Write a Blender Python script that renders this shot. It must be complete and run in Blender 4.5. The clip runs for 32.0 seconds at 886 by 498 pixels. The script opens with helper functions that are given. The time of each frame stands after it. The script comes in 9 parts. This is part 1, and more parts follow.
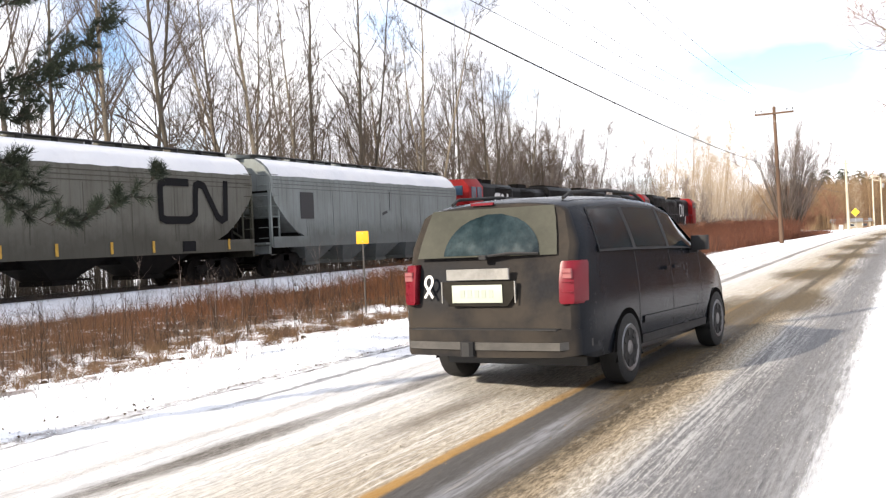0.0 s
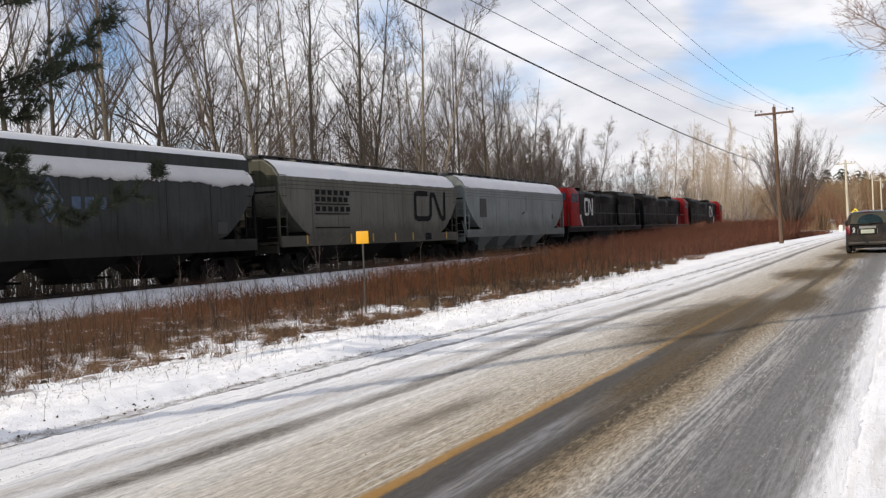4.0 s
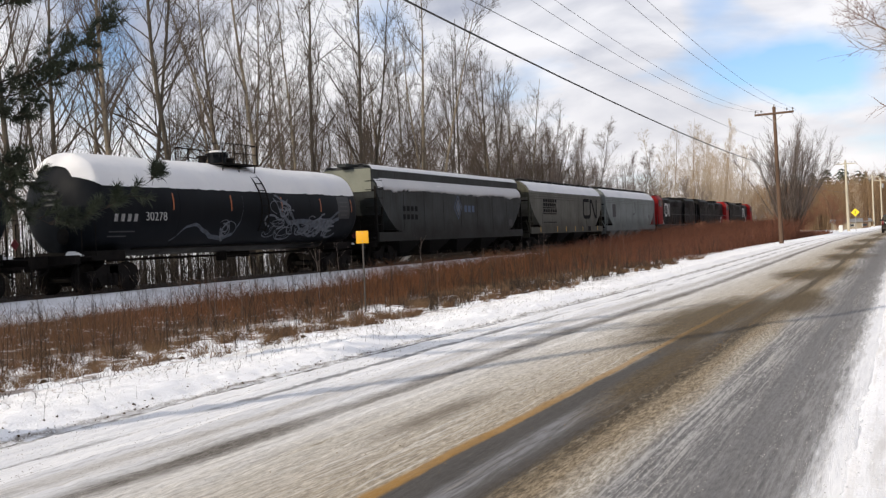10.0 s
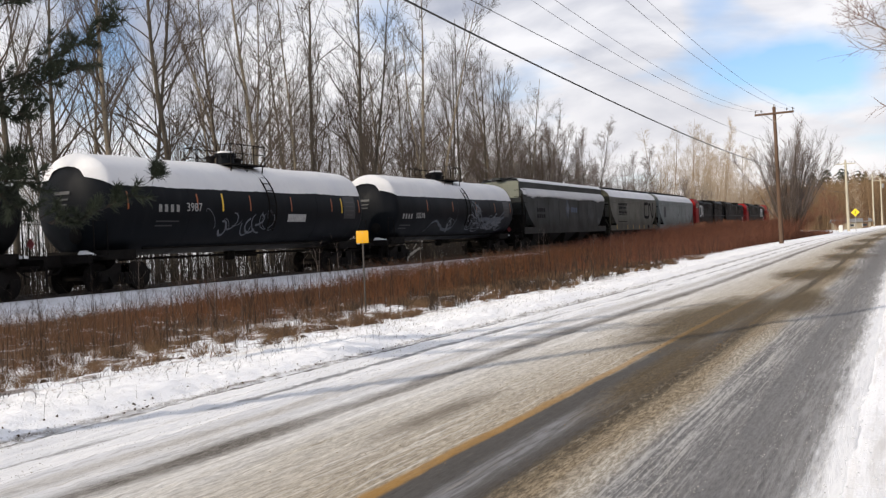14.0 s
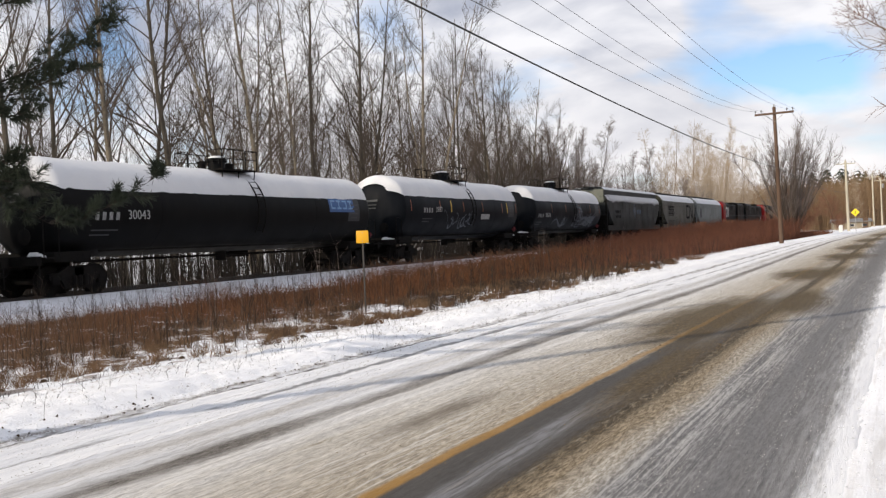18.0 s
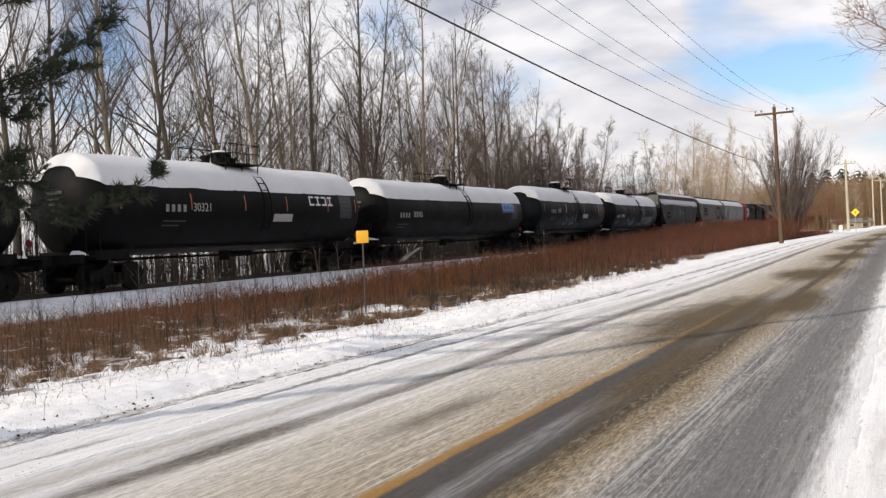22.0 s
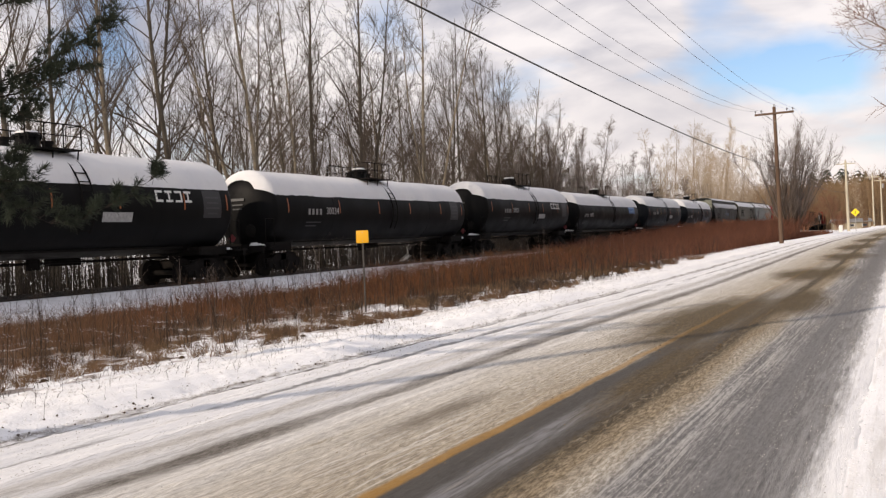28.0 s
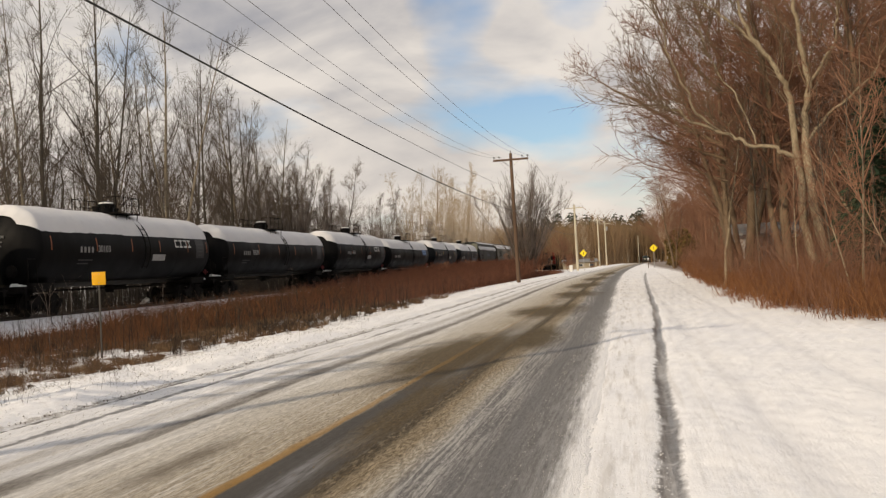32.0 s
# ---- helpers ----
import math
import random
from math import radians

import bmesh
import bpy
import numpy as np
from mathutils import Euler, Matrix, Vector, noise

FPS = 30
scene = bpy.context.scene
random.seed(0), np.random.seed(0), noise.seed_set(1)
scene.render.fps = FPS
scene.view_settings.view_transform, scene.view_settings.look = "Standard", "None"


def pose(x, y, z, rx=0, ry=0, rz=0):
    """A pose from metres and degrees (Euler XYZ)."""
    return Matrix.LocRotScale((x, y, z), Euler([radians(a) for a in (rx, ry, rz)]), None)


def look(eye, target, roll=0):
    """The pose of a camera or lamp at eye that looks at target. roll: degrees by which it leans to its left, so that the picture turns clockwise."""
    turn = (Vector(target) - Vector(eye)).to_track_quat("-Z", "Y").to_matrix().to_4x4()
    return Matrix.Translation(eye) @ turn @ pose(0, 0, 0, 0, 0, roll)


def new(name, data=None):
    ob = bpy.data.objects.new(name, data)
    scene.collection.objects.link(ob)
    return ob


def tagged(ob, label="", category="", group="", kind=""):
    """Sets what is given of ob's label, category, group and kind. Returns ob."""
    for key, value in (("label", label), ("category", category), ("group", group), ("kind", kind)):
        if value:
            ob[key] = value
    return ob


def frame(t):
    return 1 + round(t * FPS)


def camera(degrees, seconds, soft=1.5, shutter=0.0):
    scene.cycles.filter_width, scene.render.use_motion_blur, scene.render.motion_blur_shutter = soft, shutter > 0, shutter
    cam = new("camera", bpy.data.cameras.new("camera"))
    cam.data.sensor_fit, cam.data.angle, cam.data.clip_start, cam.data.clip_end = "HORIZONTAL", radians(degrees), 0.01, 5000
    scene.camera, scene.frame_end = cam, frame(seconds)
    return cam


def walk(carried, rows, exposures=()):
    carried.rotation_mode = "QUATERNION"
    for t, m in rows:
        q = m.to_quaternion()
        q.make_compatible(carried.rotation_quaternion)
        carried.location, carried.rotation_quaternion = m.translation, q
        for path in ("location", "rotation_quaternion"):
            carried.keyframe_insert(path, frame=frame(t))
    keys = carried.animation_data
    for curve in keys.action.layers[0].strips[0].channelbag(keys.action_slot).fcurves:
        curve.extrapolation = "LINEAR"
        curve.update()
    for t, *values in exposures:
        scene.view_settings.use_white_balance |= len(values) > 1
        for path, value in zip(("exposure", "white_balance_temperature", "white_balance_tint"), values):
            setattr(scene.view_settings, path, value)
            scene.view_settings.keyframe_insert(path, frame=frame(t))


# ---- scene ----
cam = camera(49.0, 32.0, soft=1.3)
EYE = (0.0, 0.0, 1.45)


def view(yaw, pitch, roll):
    return pose(*EYE, 90 + pitch, 0, yaw) @ pose(0, 0, 0, 0, 0, roll)


PATH = [
    (0.0, view(25.43, -0.44, -2.62)), (6.0, view(25.42, -0.45, -2.57)), (14.0, view(25.42, -0.465, -2.53)),
    (25.0, view(25.42, -0.475, -2.51)), (28.0, view(25.42, -0.478, -2.5)), (28.5, view(25.42, -0.49, -2.5)),
    (28.8, view(25.35, -0.5, -2.5)), (29.0, view(23.84, -0.525, -2.5)), (29.2, view(18.85, -0.54, -2.55)),
    (29.4, view(14.5, -0.12, -2.41)), (29.6, view(12.9, 0.45, -2.3)), (29.8, view(11.85, 2.2, -2.4)),
    (30.0, view(10.55, 1.6, -2.56)), (30.2, view(10.15, 1.18, -2.72)), (30.5, view(10.53, 1.15, -2.79)),
    (31.0, view(10.55, 1.243, -2.78)), (31.5, view(10.566, 1.22, -2.8)), (32.0, view(10.572, 1.225, -2.79)),
]
EXPOSURES = [(0.0, 0.80, 6450, 10), (0.5, 0.45, 6450, 10), (1.0, 0.0, 6450, 10), (1.5, -0.10, 6450, 10), (2.0, -0.18, 6400, 10), (3.5, -0.15, 6400, 10), (14.0, -0.15, 6450, 10), (19.0, -0.15, 6450, 10),
             (25.0, -0.15, 6800, 12), (28.0, -0.2, 6900, 14), (29.0, -0.3, 7000, 14), (30.0, -0.50, 7500, 10), (32.0, -0.50, 7500, 10)]
walk(cam, PATH, EXPOSURES)

# ---- world, sun ----
SUN_AZ, SUN_EL = radians(207.0), radians(25.2)      # azimuth from +y, clockwise
world = bpy.data.worlds.new("sky")
scene.world = world
world.use_nodes = True
wn, wl = world.node_tree.nodes, world.node_tree.links
wn.clear()
w_out = wn.new("ShaderNodeOutputWorld")
w_bg = wn.new("ShaderNodeBackground")
w_sky = wn.new("ShaderNodeTexSky")
w_sky.sky_type, w_sky.sun_disc = "NISHITA", False
w_sky.sun_elevation, w_sky.sun_rotation = SUN_EL, SUN_AZ
w_tc = wn.new("ShaderNodeTexCoord")
w_sep = wn.new("ShaderNodeSeparateXYZ")
wl.new(w_tc.outputs["Generated"], w_sep.inputs[0])
w_z = wn.new("ShaderNodeMath"); w_z.operation = "ADD"; w_z.inputs[1].default_value = 0.30
w_zm = wn.new("ShaderNodeMath"); w_zm.operation = "MAXIMUM"; w_zm.inputs[1].default_value = 0.05
wl.new(w_sep.outputs[2], w_z.inputs[0]); wl.new(w_z.outputs[0], w_zm.inputs[0])
w_dx = wn.new("ShaderNodeMath"); w_dx.operation = "DIVIDE"
w_dy = wn.new("ShaderNodeMath"); w_dy.operation = "DIVIDE"
wl.new(w_sep.outputs[0], w_dx.inputs[0]); wl.new(w_zm.outputs[0], w_dx.inputs[1])
wl.new(w_sep.outputs[1], w_dy.inputs[0]); wl.new(w_zm.outputs[0], w_dy.inputs[1])
w_cmb = wn.new("ShaderNodeCombineXYZ")
wl.new(w_dx.outputs[0], w_cmb.inputs[0]); wl.new(w_dy.outputs[0], w_cmb.inputs[1])
w_n1 = wn.new("ShaderNodeTexNoise"); w_n1.inputs["Scale"].default_value = 1.6; w_n1.inputs["Detail"].default_value = 5; w_n1.inputs["Roughness"].default_value = 0.52
w_n2 = wn.new("ShaderNodeTexNoise"); w_n2.inputs["Scale"].default_value = 2.6; w_n2.inputs["Detail"].default_value = 7; w_n2.inputs["Distortion"].default_value = 0.35
for w_noise, w_shift in ((w_n1, (20.15, -20.11, 0.0)), (w_n2, (6.92, -6.98, 0.0))):
    w_add = wn.new("ShaderNodeVectorMath")
    w_add.operation = "ADD"
    w_add.inputs[1].default_value = w_shift
    wl.new(w_cmb.outputs[0], w_add.inputs[0])
    wl.new(w_add.outputs[0], w_noise.inputs["Vector"])
w_mask = wn.new("ShaderNodeMapRange"); w_mask.inputs[1].default_value = 0.34; w_mask.inputs[2].default_value = 0.54
# rifts in the cloud: (direction, width in degrees, depth)
w_cover = w_n1.outputs[0]
for w_dir, w_wide, w_deep in (((-0.070, 0.987, 0.140), 3.6, 0.17), ((-0.150, 0.974, 0.172), 3.4, 0.09), ((-0.459, 0.864, 0.208), 3.4, 0.20), ((-0.695, 0.697, 0.178), 4.0, 0.20),
                              ((-0.163, 0.954, 0.255), 3.6, 0.20), ((-0.030, 0.965, 0.255), 2.6, 0.10), ((-0.330, 0.930, 0.165), 4.0, 0.08)):
    w_dot = wn.new("ShaderNodeVectorMath"); w_dot.operation = "DOT_PRODUCT"
    w_dot.inputs[1].default_value = Vector(w_dir).normalized()
    wl.new(w_tc.outputs["Generated"], w_dot.inputs[0])
    w_gap = wn.new("ShaderNodeMapRange"); w_gap.interpolation_type = "SMOOTHSTEP"
    w_gap.inputs[1].default_value, w_gap.inputs[2].default_value, w_gap.inputs[4].default_value = math.cos(radians(w_wide)), 1.0, w_deep
    wl.new(w_dot.outputs["Value"], w_gap.inputs[0])
    w_sub = wn.new("ShaderNodeMath"); w_sub.operation = "SUBTRACT"
    wl.new(w_cover, w_sub.inputs[0]); wl.new(w_gap.outputs[0], w_sub.inputs[1])
    w_cover = w_sub.outputs[0]
w_thick = wn.new("ShaderNodeMath"); w_thick.operation = "ADD"; w_thick.inputs[1].default_value = 0.07
wl.new(w_cover, w_thick.inputs[0])
wl.new(w_thick.outputs[0], w_mask.inputs[0])
w_shade = wn.new("ShaderNodeValToRGB")
w_shade.color_ramp.elements[0].position, w_shade.color_ramp.elements[0].color = 0.38, (6.0, 6.4, 7.7, 1)
w_shade.color_ramp.elements[1].position, w_shade.color_ramp.elements[1].color = 0.60, (12.9, 12.8, 13.2, 1)
wl.new(w_n2.outputs[0], w_shade.inputs[0])
w_mix = wn.new("ShaderNodeMix"); w_mix.data_type = "RGBA"
w_low = wn.new("ShaderNodeMapRange"); w_low.inputs[1].default_value = 0.09; w_low.inputs[2].default_value = 0.02
wl.new(w_sep.outputs[2], w_low.inputs[0])
w_max = wn.new("ShaderNodeMath"); w_max.operation = "MAXIMUM"
wl.new(w_mask.outputs[0], w_max.inputs[0]); wl.new(w_low.outputs[0], w_max.inputs[1])
w_blue = wn.new("ShaderNodeMix"); w_blue.data_type = "RGBA"; w_blue.blend_type = "MULTIPLY"
w_blue.inputs[0].default_value = 1.0
w_blue.inputs[7].default_value = (1.55, 1.82, 2.2, 1)
wl.new(w_sky.outputs[0], w_blue.inputs[6])
wl.new(w_max.outputs[0], w_mix.inputs[0])
w_pale = wn.new("ShaderNodeMapRange"); w_pale.inputs[1].default_value = 0.20; w_pale.inputs[2].default_value = 0.06; w_pale.inputs[4].default_value = 0.65
wl.new(w_sep.outputs[2], w_pale.inputs[0])
w_white = wn.new("ShaderNodeMix"); w_white.data_type = "RGBA"; w_white.inputs[7].default_value = (13.8, 13.3, 13.1, 1)
wl.new(w_pale.outputs[0], w_white.inputs[0]); wl.new(w_shade.outputs[0], w_white.inputs[6])
wl.new(w_blue.outputs[2], w_mix.inputs[6]); wl.new(w_white.outputs[2], w_mix.inputs[7])
wl.new(w_mix.outputs[2], w_bg.inputs[0])
w_bg.inputs[1].default_value = 0.084
wl.new(w_bg.outputs[0], w_out.inputs[0])

sun_data = bpy.data.lights.new("sun", "SUN")
sun_data.energy, sun_data.angle, sun_data.color = 4.5, radians(0.75), (1.0, 0.88, 0.73)
sun = new("sun", sun_data)
to_sun = Vector((math.sin(SUN_AZ) * math.cos(SUN_EL), math.cos(SUN_AZ) * math.cos(SUN_EL), math.sin(SUN_EL)))
sun.matrix_world = look(to_sun * 100, (0, 0, 0))

# ---- materials ----
class Nodes:
    """Short hand for building a node material."""

    def __init__(self, name):
        self.mat = bpy.data.materials.new(name)
        self.mat.use_nodes = True
        self.n, self.l = self.mat.node_tree.nodes, self.mat.node_tree.links
        self.b = self.n["Principled BSDF"]
        self.tc = self.n.new("ShaderNodeTexCoord")

    def put(self, sock, v):
        if hasattr(v, "is_output"):
            self.l.new(v, sock)
        elif isinstance(v, (tuple, list)) and len(v) == 3 and sock.type == "RGBA":
            sock.default_value = (*v, 1)
        else:
            sock.default_value = v

    def noise(self, scale, detail=4, rough=0.55, stretch=(1, 1, 1), vec=None, out=0):
        m = self.n.new("ShaderNodeMapping")
        m.inputs["Scale"].default_value = stretch
        self.l.new(vec or self.tc.outputs["Object"], m.inputs[0])
        t = self.n.new("ShaderNodeTexNoise")
        t.inputs["Scale"].default_value, t.inputs["Detail"].default_value, t.inputs["Roughness"].default_value = scale, detail, rough
        self.l.new(m.outputs[0], t.inputs["Vector"])
        return t.outputs[out]

    def ramp(self, v, lo, hi, a=0.0, b=1.0):
        r = self.n.new("ShaderNodeMapRange")
        self.put(r.inputs[0], v)
        for i, x in enumerate((lo, hi, a, b)):
            r.inputs[i + 1].default_value = x
        return r.outputs[0]

    def math(self, op, a, b=0.0):
        m = self.n.new("ShaderNodeMath")
        m.operation = op
        self.put(m.inputs[0], a), self.put(m.inputs[1], b)
        return m.outputs[0]

    def mix(self, f, a, b, blend="MIX"):
        m = self.n.new("ShaderNodeMix")
        m.data_type, m.blend_type = "RGBA", blend
        self.put(m.inputs[0], f), self.put(m.inputs[6], a), self.put(m.inputs[7], b)
        return m.outputs[2]

    def band(self, v, c, w, soft):
        """1 within w of c, falling to 0 over soft."""
        d = self.math("ABSOLUTE", self.math("SUBTRACT", v, c))
        return self.ramp(d, w + soft, w)

    def bump(self, h, strength=0.3, dist=0.02):
        b = self.n.new("ShaderNodeBump")
        b.inputs["Strength"].default_value, b.inputs["Distance"].default_value = strength, dist
        self.l.new(h, b.inputs["Height"])
        self.l.new(b.outputs[0], self.b.inputs["Normal"])

    def done(self, color, rough=0.6, metal=0.0, spec=0.5):
        self.put(self.b.inputs["Base Color"], color)
        self.put(self.b.inputs["Roughness"], rough)
        self.put(self.b.inputs["Metallic"], metal)
        self.b.inputs["Specular IOR Level"].default_value = spec
        return self.mat


def plain(name, color, rough=0.6, metal=0.0, var=0.25, scale=6.0, bump=0.0, dirt=None, dirt_amount=0.5, spec=0.5, stretch=(1, 1, 1)):
    """A surface of one colour with two scales of variation, and dirt of another colour in patches."""
    k = Nodes(name)
    big, fine = k.noise(scale, 4, 0.6, stretch), k.noise(scale * 9, 3, 0.6, stretch)
    dark = tuple(c * (1 - var) for c in color)
    light = tuple(min(1, c * (1 + var)) for c in color)
    col = k.mix(k.ramp(big, 0.3, 0.7), dark, light)
    col = k.mix(k.math("MULTIPLY", k.ramp(fine, 0.45, 0.7), 0.35), col, dark)
    if dirt:
        col = k.mix(k.math("MULTIPLY", k.ramp(k.noise(scale * 0.6, 6, 0.7, stretch), 0.42, 0.68), dirt_amount), col, dirt)
    if bump:
        k.bump(fine, bump, 0.01)
    return k.done(col, k.ramp(big, 0.2, 0.8, max(0, rough - 0.1), min(1, rough + 0.1)), metal, spec)


def snow_material(name="snow", dim=1.0):
    k = Nodes(name)
    big, mid, fine = k.noise(0.5, 4), k.noise(3.0, 5), k.noise(28.0, 3)
    col = k.mix(k.ramp(big, 0.35, 0.7), (0.80 * dim, 0.81 * dim, 0.84 * dim), (0.90 * dim, 0.90 * dim, 0.90 * dim))
    col = k.mix(k.math("MULTIPLY", k.ramp(mid, 0.55, 0.75), 0.25), col, (0.66 * dim, 0.66 * dim, 0.68 * dim))
    k.bump(k.math("ADD", k.math("MULTIPLY", mid, 1.0), k.math("MULTIPLY", fine, 0.25)), 0.55, 0.06)
    return k.done(col, 0.7, 0, 0.3)


def ground_material():
    """Snow with dead grass and soil showing through in the strip between the road and the railway, and under the trees."""
    k = Nodes("snowy_ground")
    sep = k.n.new("ShaderNodeSeparateXYZ")
    k.l.new(k.tc.outputs["Object"], sep.inputs[0])
    x, y = sep.outputs[0], sep.outputs[1]
    big, mid, fine = k.noise(0.45, 5, 0.6), k.noise(2.2, 6, 0.65), k.noise(26.0, 3)
    snow = k.mix(k.ramp(k.noise(0.9, 4), 0.35, 0.7), (0.80, 0.82, 0.86), (0.90, 0.90, 0.90))
    snow = k.mix(k.math("MULTIPLY", k.ramp(k.noise(7.0, 4), 0.55, 0.8), 0.22), snow, (0.68, 0.67, 0.66))
    litter = k.mix(k.ramp(mid, 0.3, 0.7), (0.07, 0.036, 0.018), (0.19, 0.11, 0.055))
    litter = k.mix(k.math("MULTIPLY", k.ramp(fine, 0.4, 0.7), 0.6), litter, (0.06, 0.038, 0.024))
    strip = k.math("MULTIPLY", k.ramp(k.math("ADD", x, k.math("MULTIPLY", k.math("SUBTRACT", mid, 0.5), 3.0)), -12.2, -13.4), k.ramp(x, -19.3, -18.2))
    near = k.math("MULTIPLY", k.ramp(x, -7.3, -10.0), k.ramp(x, -19.3, -18.2))
    patch = k.ramp(k.math("ADD", mid, k.math("MULTIPLY", big, 0.6)), 0.84, 0.90)
    wood = k.math("MULTIPLY", k.ramp(x, -27.0, -30.0), k.ramp(mid, 0.54, 0.66))
    right = k.math("MULTIPLY", k.ramp(k.math("ADD", x, k.math("MULTIPLY", mid, 1.4)), 4.4, 5.6), k.ramp(y, 14, 22))
    m = k.math("MAXIMUM", k.math("MULTIPLY", near, patch), k.math("MULTIPLY", strip, k.ramp(mid, 0.36, 0.46)))
    bits = k.math("MULTIPLY", k.ramp(k.noise(8.0, 6, 0.75), 0.55, 0.64), k.ramp(k.math("ADD", x, k.math("MULTIPLY", big, 2.5)), -7.0, -8.6))
    bits = k.math("MULTIPLY", bits, k.ramp(x, -19.3, -18.2))
    m = k.math("MAXIMUM", m, k.math("MULTIPLY", bits, 0.85))
    m = k.math("MAXIMUM", m, k.math("MAXIMUM", wood, k.math("MULTIPLY", right, 0.85)))
    k.bump(k.math("ADD", mid, k.math("MULTIPLY", fine, 0.3)), 0.5, 0.05)
    return k.done(k.mix(m, snow, litter), 0.75, 0, 0.3)


def road_material():
    """Asphalt under ruts of packed snow, sand and slush that run along the road."""
    k = Nodes("snowy_asphalt")
    sep = k.n.new("ShaderNodeSeparateXYZ")
    at = k.n.new("ShaderNodeAttribute")
    at.attribute_name = "lane"
    k.l.new(at.outputs["Vector"], sep.inputs[0])
    lane = at.outputs["Vector"]
    mul, add, sub = (lambda a, b: k.math("MULTIPLY", a, b)), (lambda a, b: k.math("ADD", a, b)), (lambda a, b: k.math("SUBTRACT", a, b))
    blot = k.noise(1.1, 5, 0.65, (1, 0.28, 1), lane)
    streak = k.noise(6.0, 6, 0.72, (1, 0.05, 1), lane)
    ribs = k.noise(26.0, 5, 0.75, (1, 0.045, 1), lane)
    grit = k.noise(42.0, 5, 0.8, (1, 0.17, 1), lane)
    coarse = k.noise(15.0, 6, 0.8, (1, 0.24, 1), lane)
    fine = k.noise(150.0, 2, 0.7, (1, 0.6, 1), lane)
    wob = add(mul(sub(k.noise(0.5, 3, 0.5, (1, 0.25, 1), lane), 0.5), 0.28), mul(sub(coarse, 0.5), 0.16))
    x, y = add(sep.outputs[0], wob), sep.outputs[1]
    speck = k.ramp(add(grit, mul(fine, 0.5)), 0.66, 0.86)
    lines = k.noise(34.0, 4, 0.7, (1, 0.012, 1), lane)
    asphalt = k.mix(speck, (0.125, 0.121, 0.119), (0.205, 0.20, 0.197))
    asphalt = k.mix(mul(k.ramp(lines, 0.50, 0.64), 0.28), asphalt, (0.27, 0.265, 0.262))
    asphalt = k.mix(mul(k.ramp(lines, 0.46, 0.36), 0.32), asphalt, (0.085, 0.082, 0.08))
    asphalt = k.mix(mul(k.ramp(ribs, 0.52, 0.64), 0.18), asphalt, (0.33, 0.325, 0.32))
    sand = k.mix(speck, (0.10, 0.072, 0.040), (0.40, 0.325, 0.22))
    sand = k.mix(mul(k.ramp(coarse, 0.56, 0.70), 0.7), sand, (0.055, 0.042, 0.028))
    snow = k.mix(k.ramp(streak, 0.35, 0.65), (0.70, 0.71, 0.74), (0.90, 0.90, 0.90))
    dirty = k.mix(speck, (0.27, 0.235, 0.175), (0.66, 0.61, 0.52))
    # left lane: clean snow, then gritty sanded snow toward the centre line
    tan = k.ramp(add(x, mul(sub(blot, 0.5), 0.9)), -5.2, -3.9)
    col = k.mix(mul(tan, k.ramp(streak, 0.30, 0.66, 1.0, 0.55)), snow, dirty)
    browner = k.ramp(add(x, mul(sub(streak, 0.5), 1.6)), -4.0, -2.9)
    col = k.mix(mul(browner, 0.80), col, k.mix(speck, (0.17, 0.128, 0.075), (0.50, 0.42, 0.30)))
    col = k.mix(mul(k.ramp(ribs, 0.54, 0.68), mul(k.ramp(x, -5.6, -4.4), 0.5)), col, (0.22, 0.185, 0.14))
    col = k.mix(mul(k.ramp(ribs, 0.44, 0.32), mul(tan, 0.6)), col, (0.78, 0.76, 0.72))
    col = k.mix(mul(k.ramp(lines, 0.53, 0.60), mul(k.ramp(x, -6.2, -5.4), 0.30)), col, (0.20, 0.175, 0.14))
    col = k.mix(mul(k.ramp(lines, 0.45, 0.38), mul(k.ramp(x, -6.2, -5.4), 0.35)), col, (0.80, 0.79, 0.77))
    # wheel ruts
    thin = k.ramp(k.noise(1.5, 4, 0.6, (1, 0.3, 1), lane), 0.40, 0.60)
    col = k.mix(mul(k.band(x, -5.76, 0.016, 0.06), mul(k.ramp(thin, 0.0, 0.6), 0.85)), col, (0.16, 0.16, 0.165))
    col = k.mix(mul(k.band(x, -6.02, 0.008, 0.04), mul(k.ramp(streak, 0.5, 0.6), 0.5)), col, (0.35, 0.35, 0.36))
    col = k.mix(mul(k.band(x, -5.12, 0.06, 0.20), k.ramp(streak, 0.36, 0.60, 0.25, 0.75)), col, k.mix(speck, (0.23, 0.205, 0.175), (0.48, 0.455, 0.42)))
    rut = mul(k.band(x, -4.60, 0.10, 0.16), k.ramp(add(blot, mul(streak, 0.4)), 0.50, 0.78, 0.55, 1.0))
    col = k.mix(rut, col, k.mix(speck, (0.085, 0.075, 0.064), (0.24, 0.22, 0.195)))
    col = k.mix(mul(k.band(add(x, mul(sub(coarse, 0.5), 0.1)), -6.36, 0.028, 0.07), mul(k.ramp(k.noise(1.1, 5, 0.65, (1, 0.5, 1), lane), 0.34, 0.50), 0.92)), col, k.mix(speck, (0.05, 0.045, 0.04), (0.20, 0.185, 0.17)))
    crumbs = mul(k.ramp(add(coarse, mul(grit, 0.4)), 0.80, 0.92), k.ramp(x, -4.4, -5.4))
    col = k.mix(mul(crumbs, 0.35), col, (0.48, 0.47, 0.47))
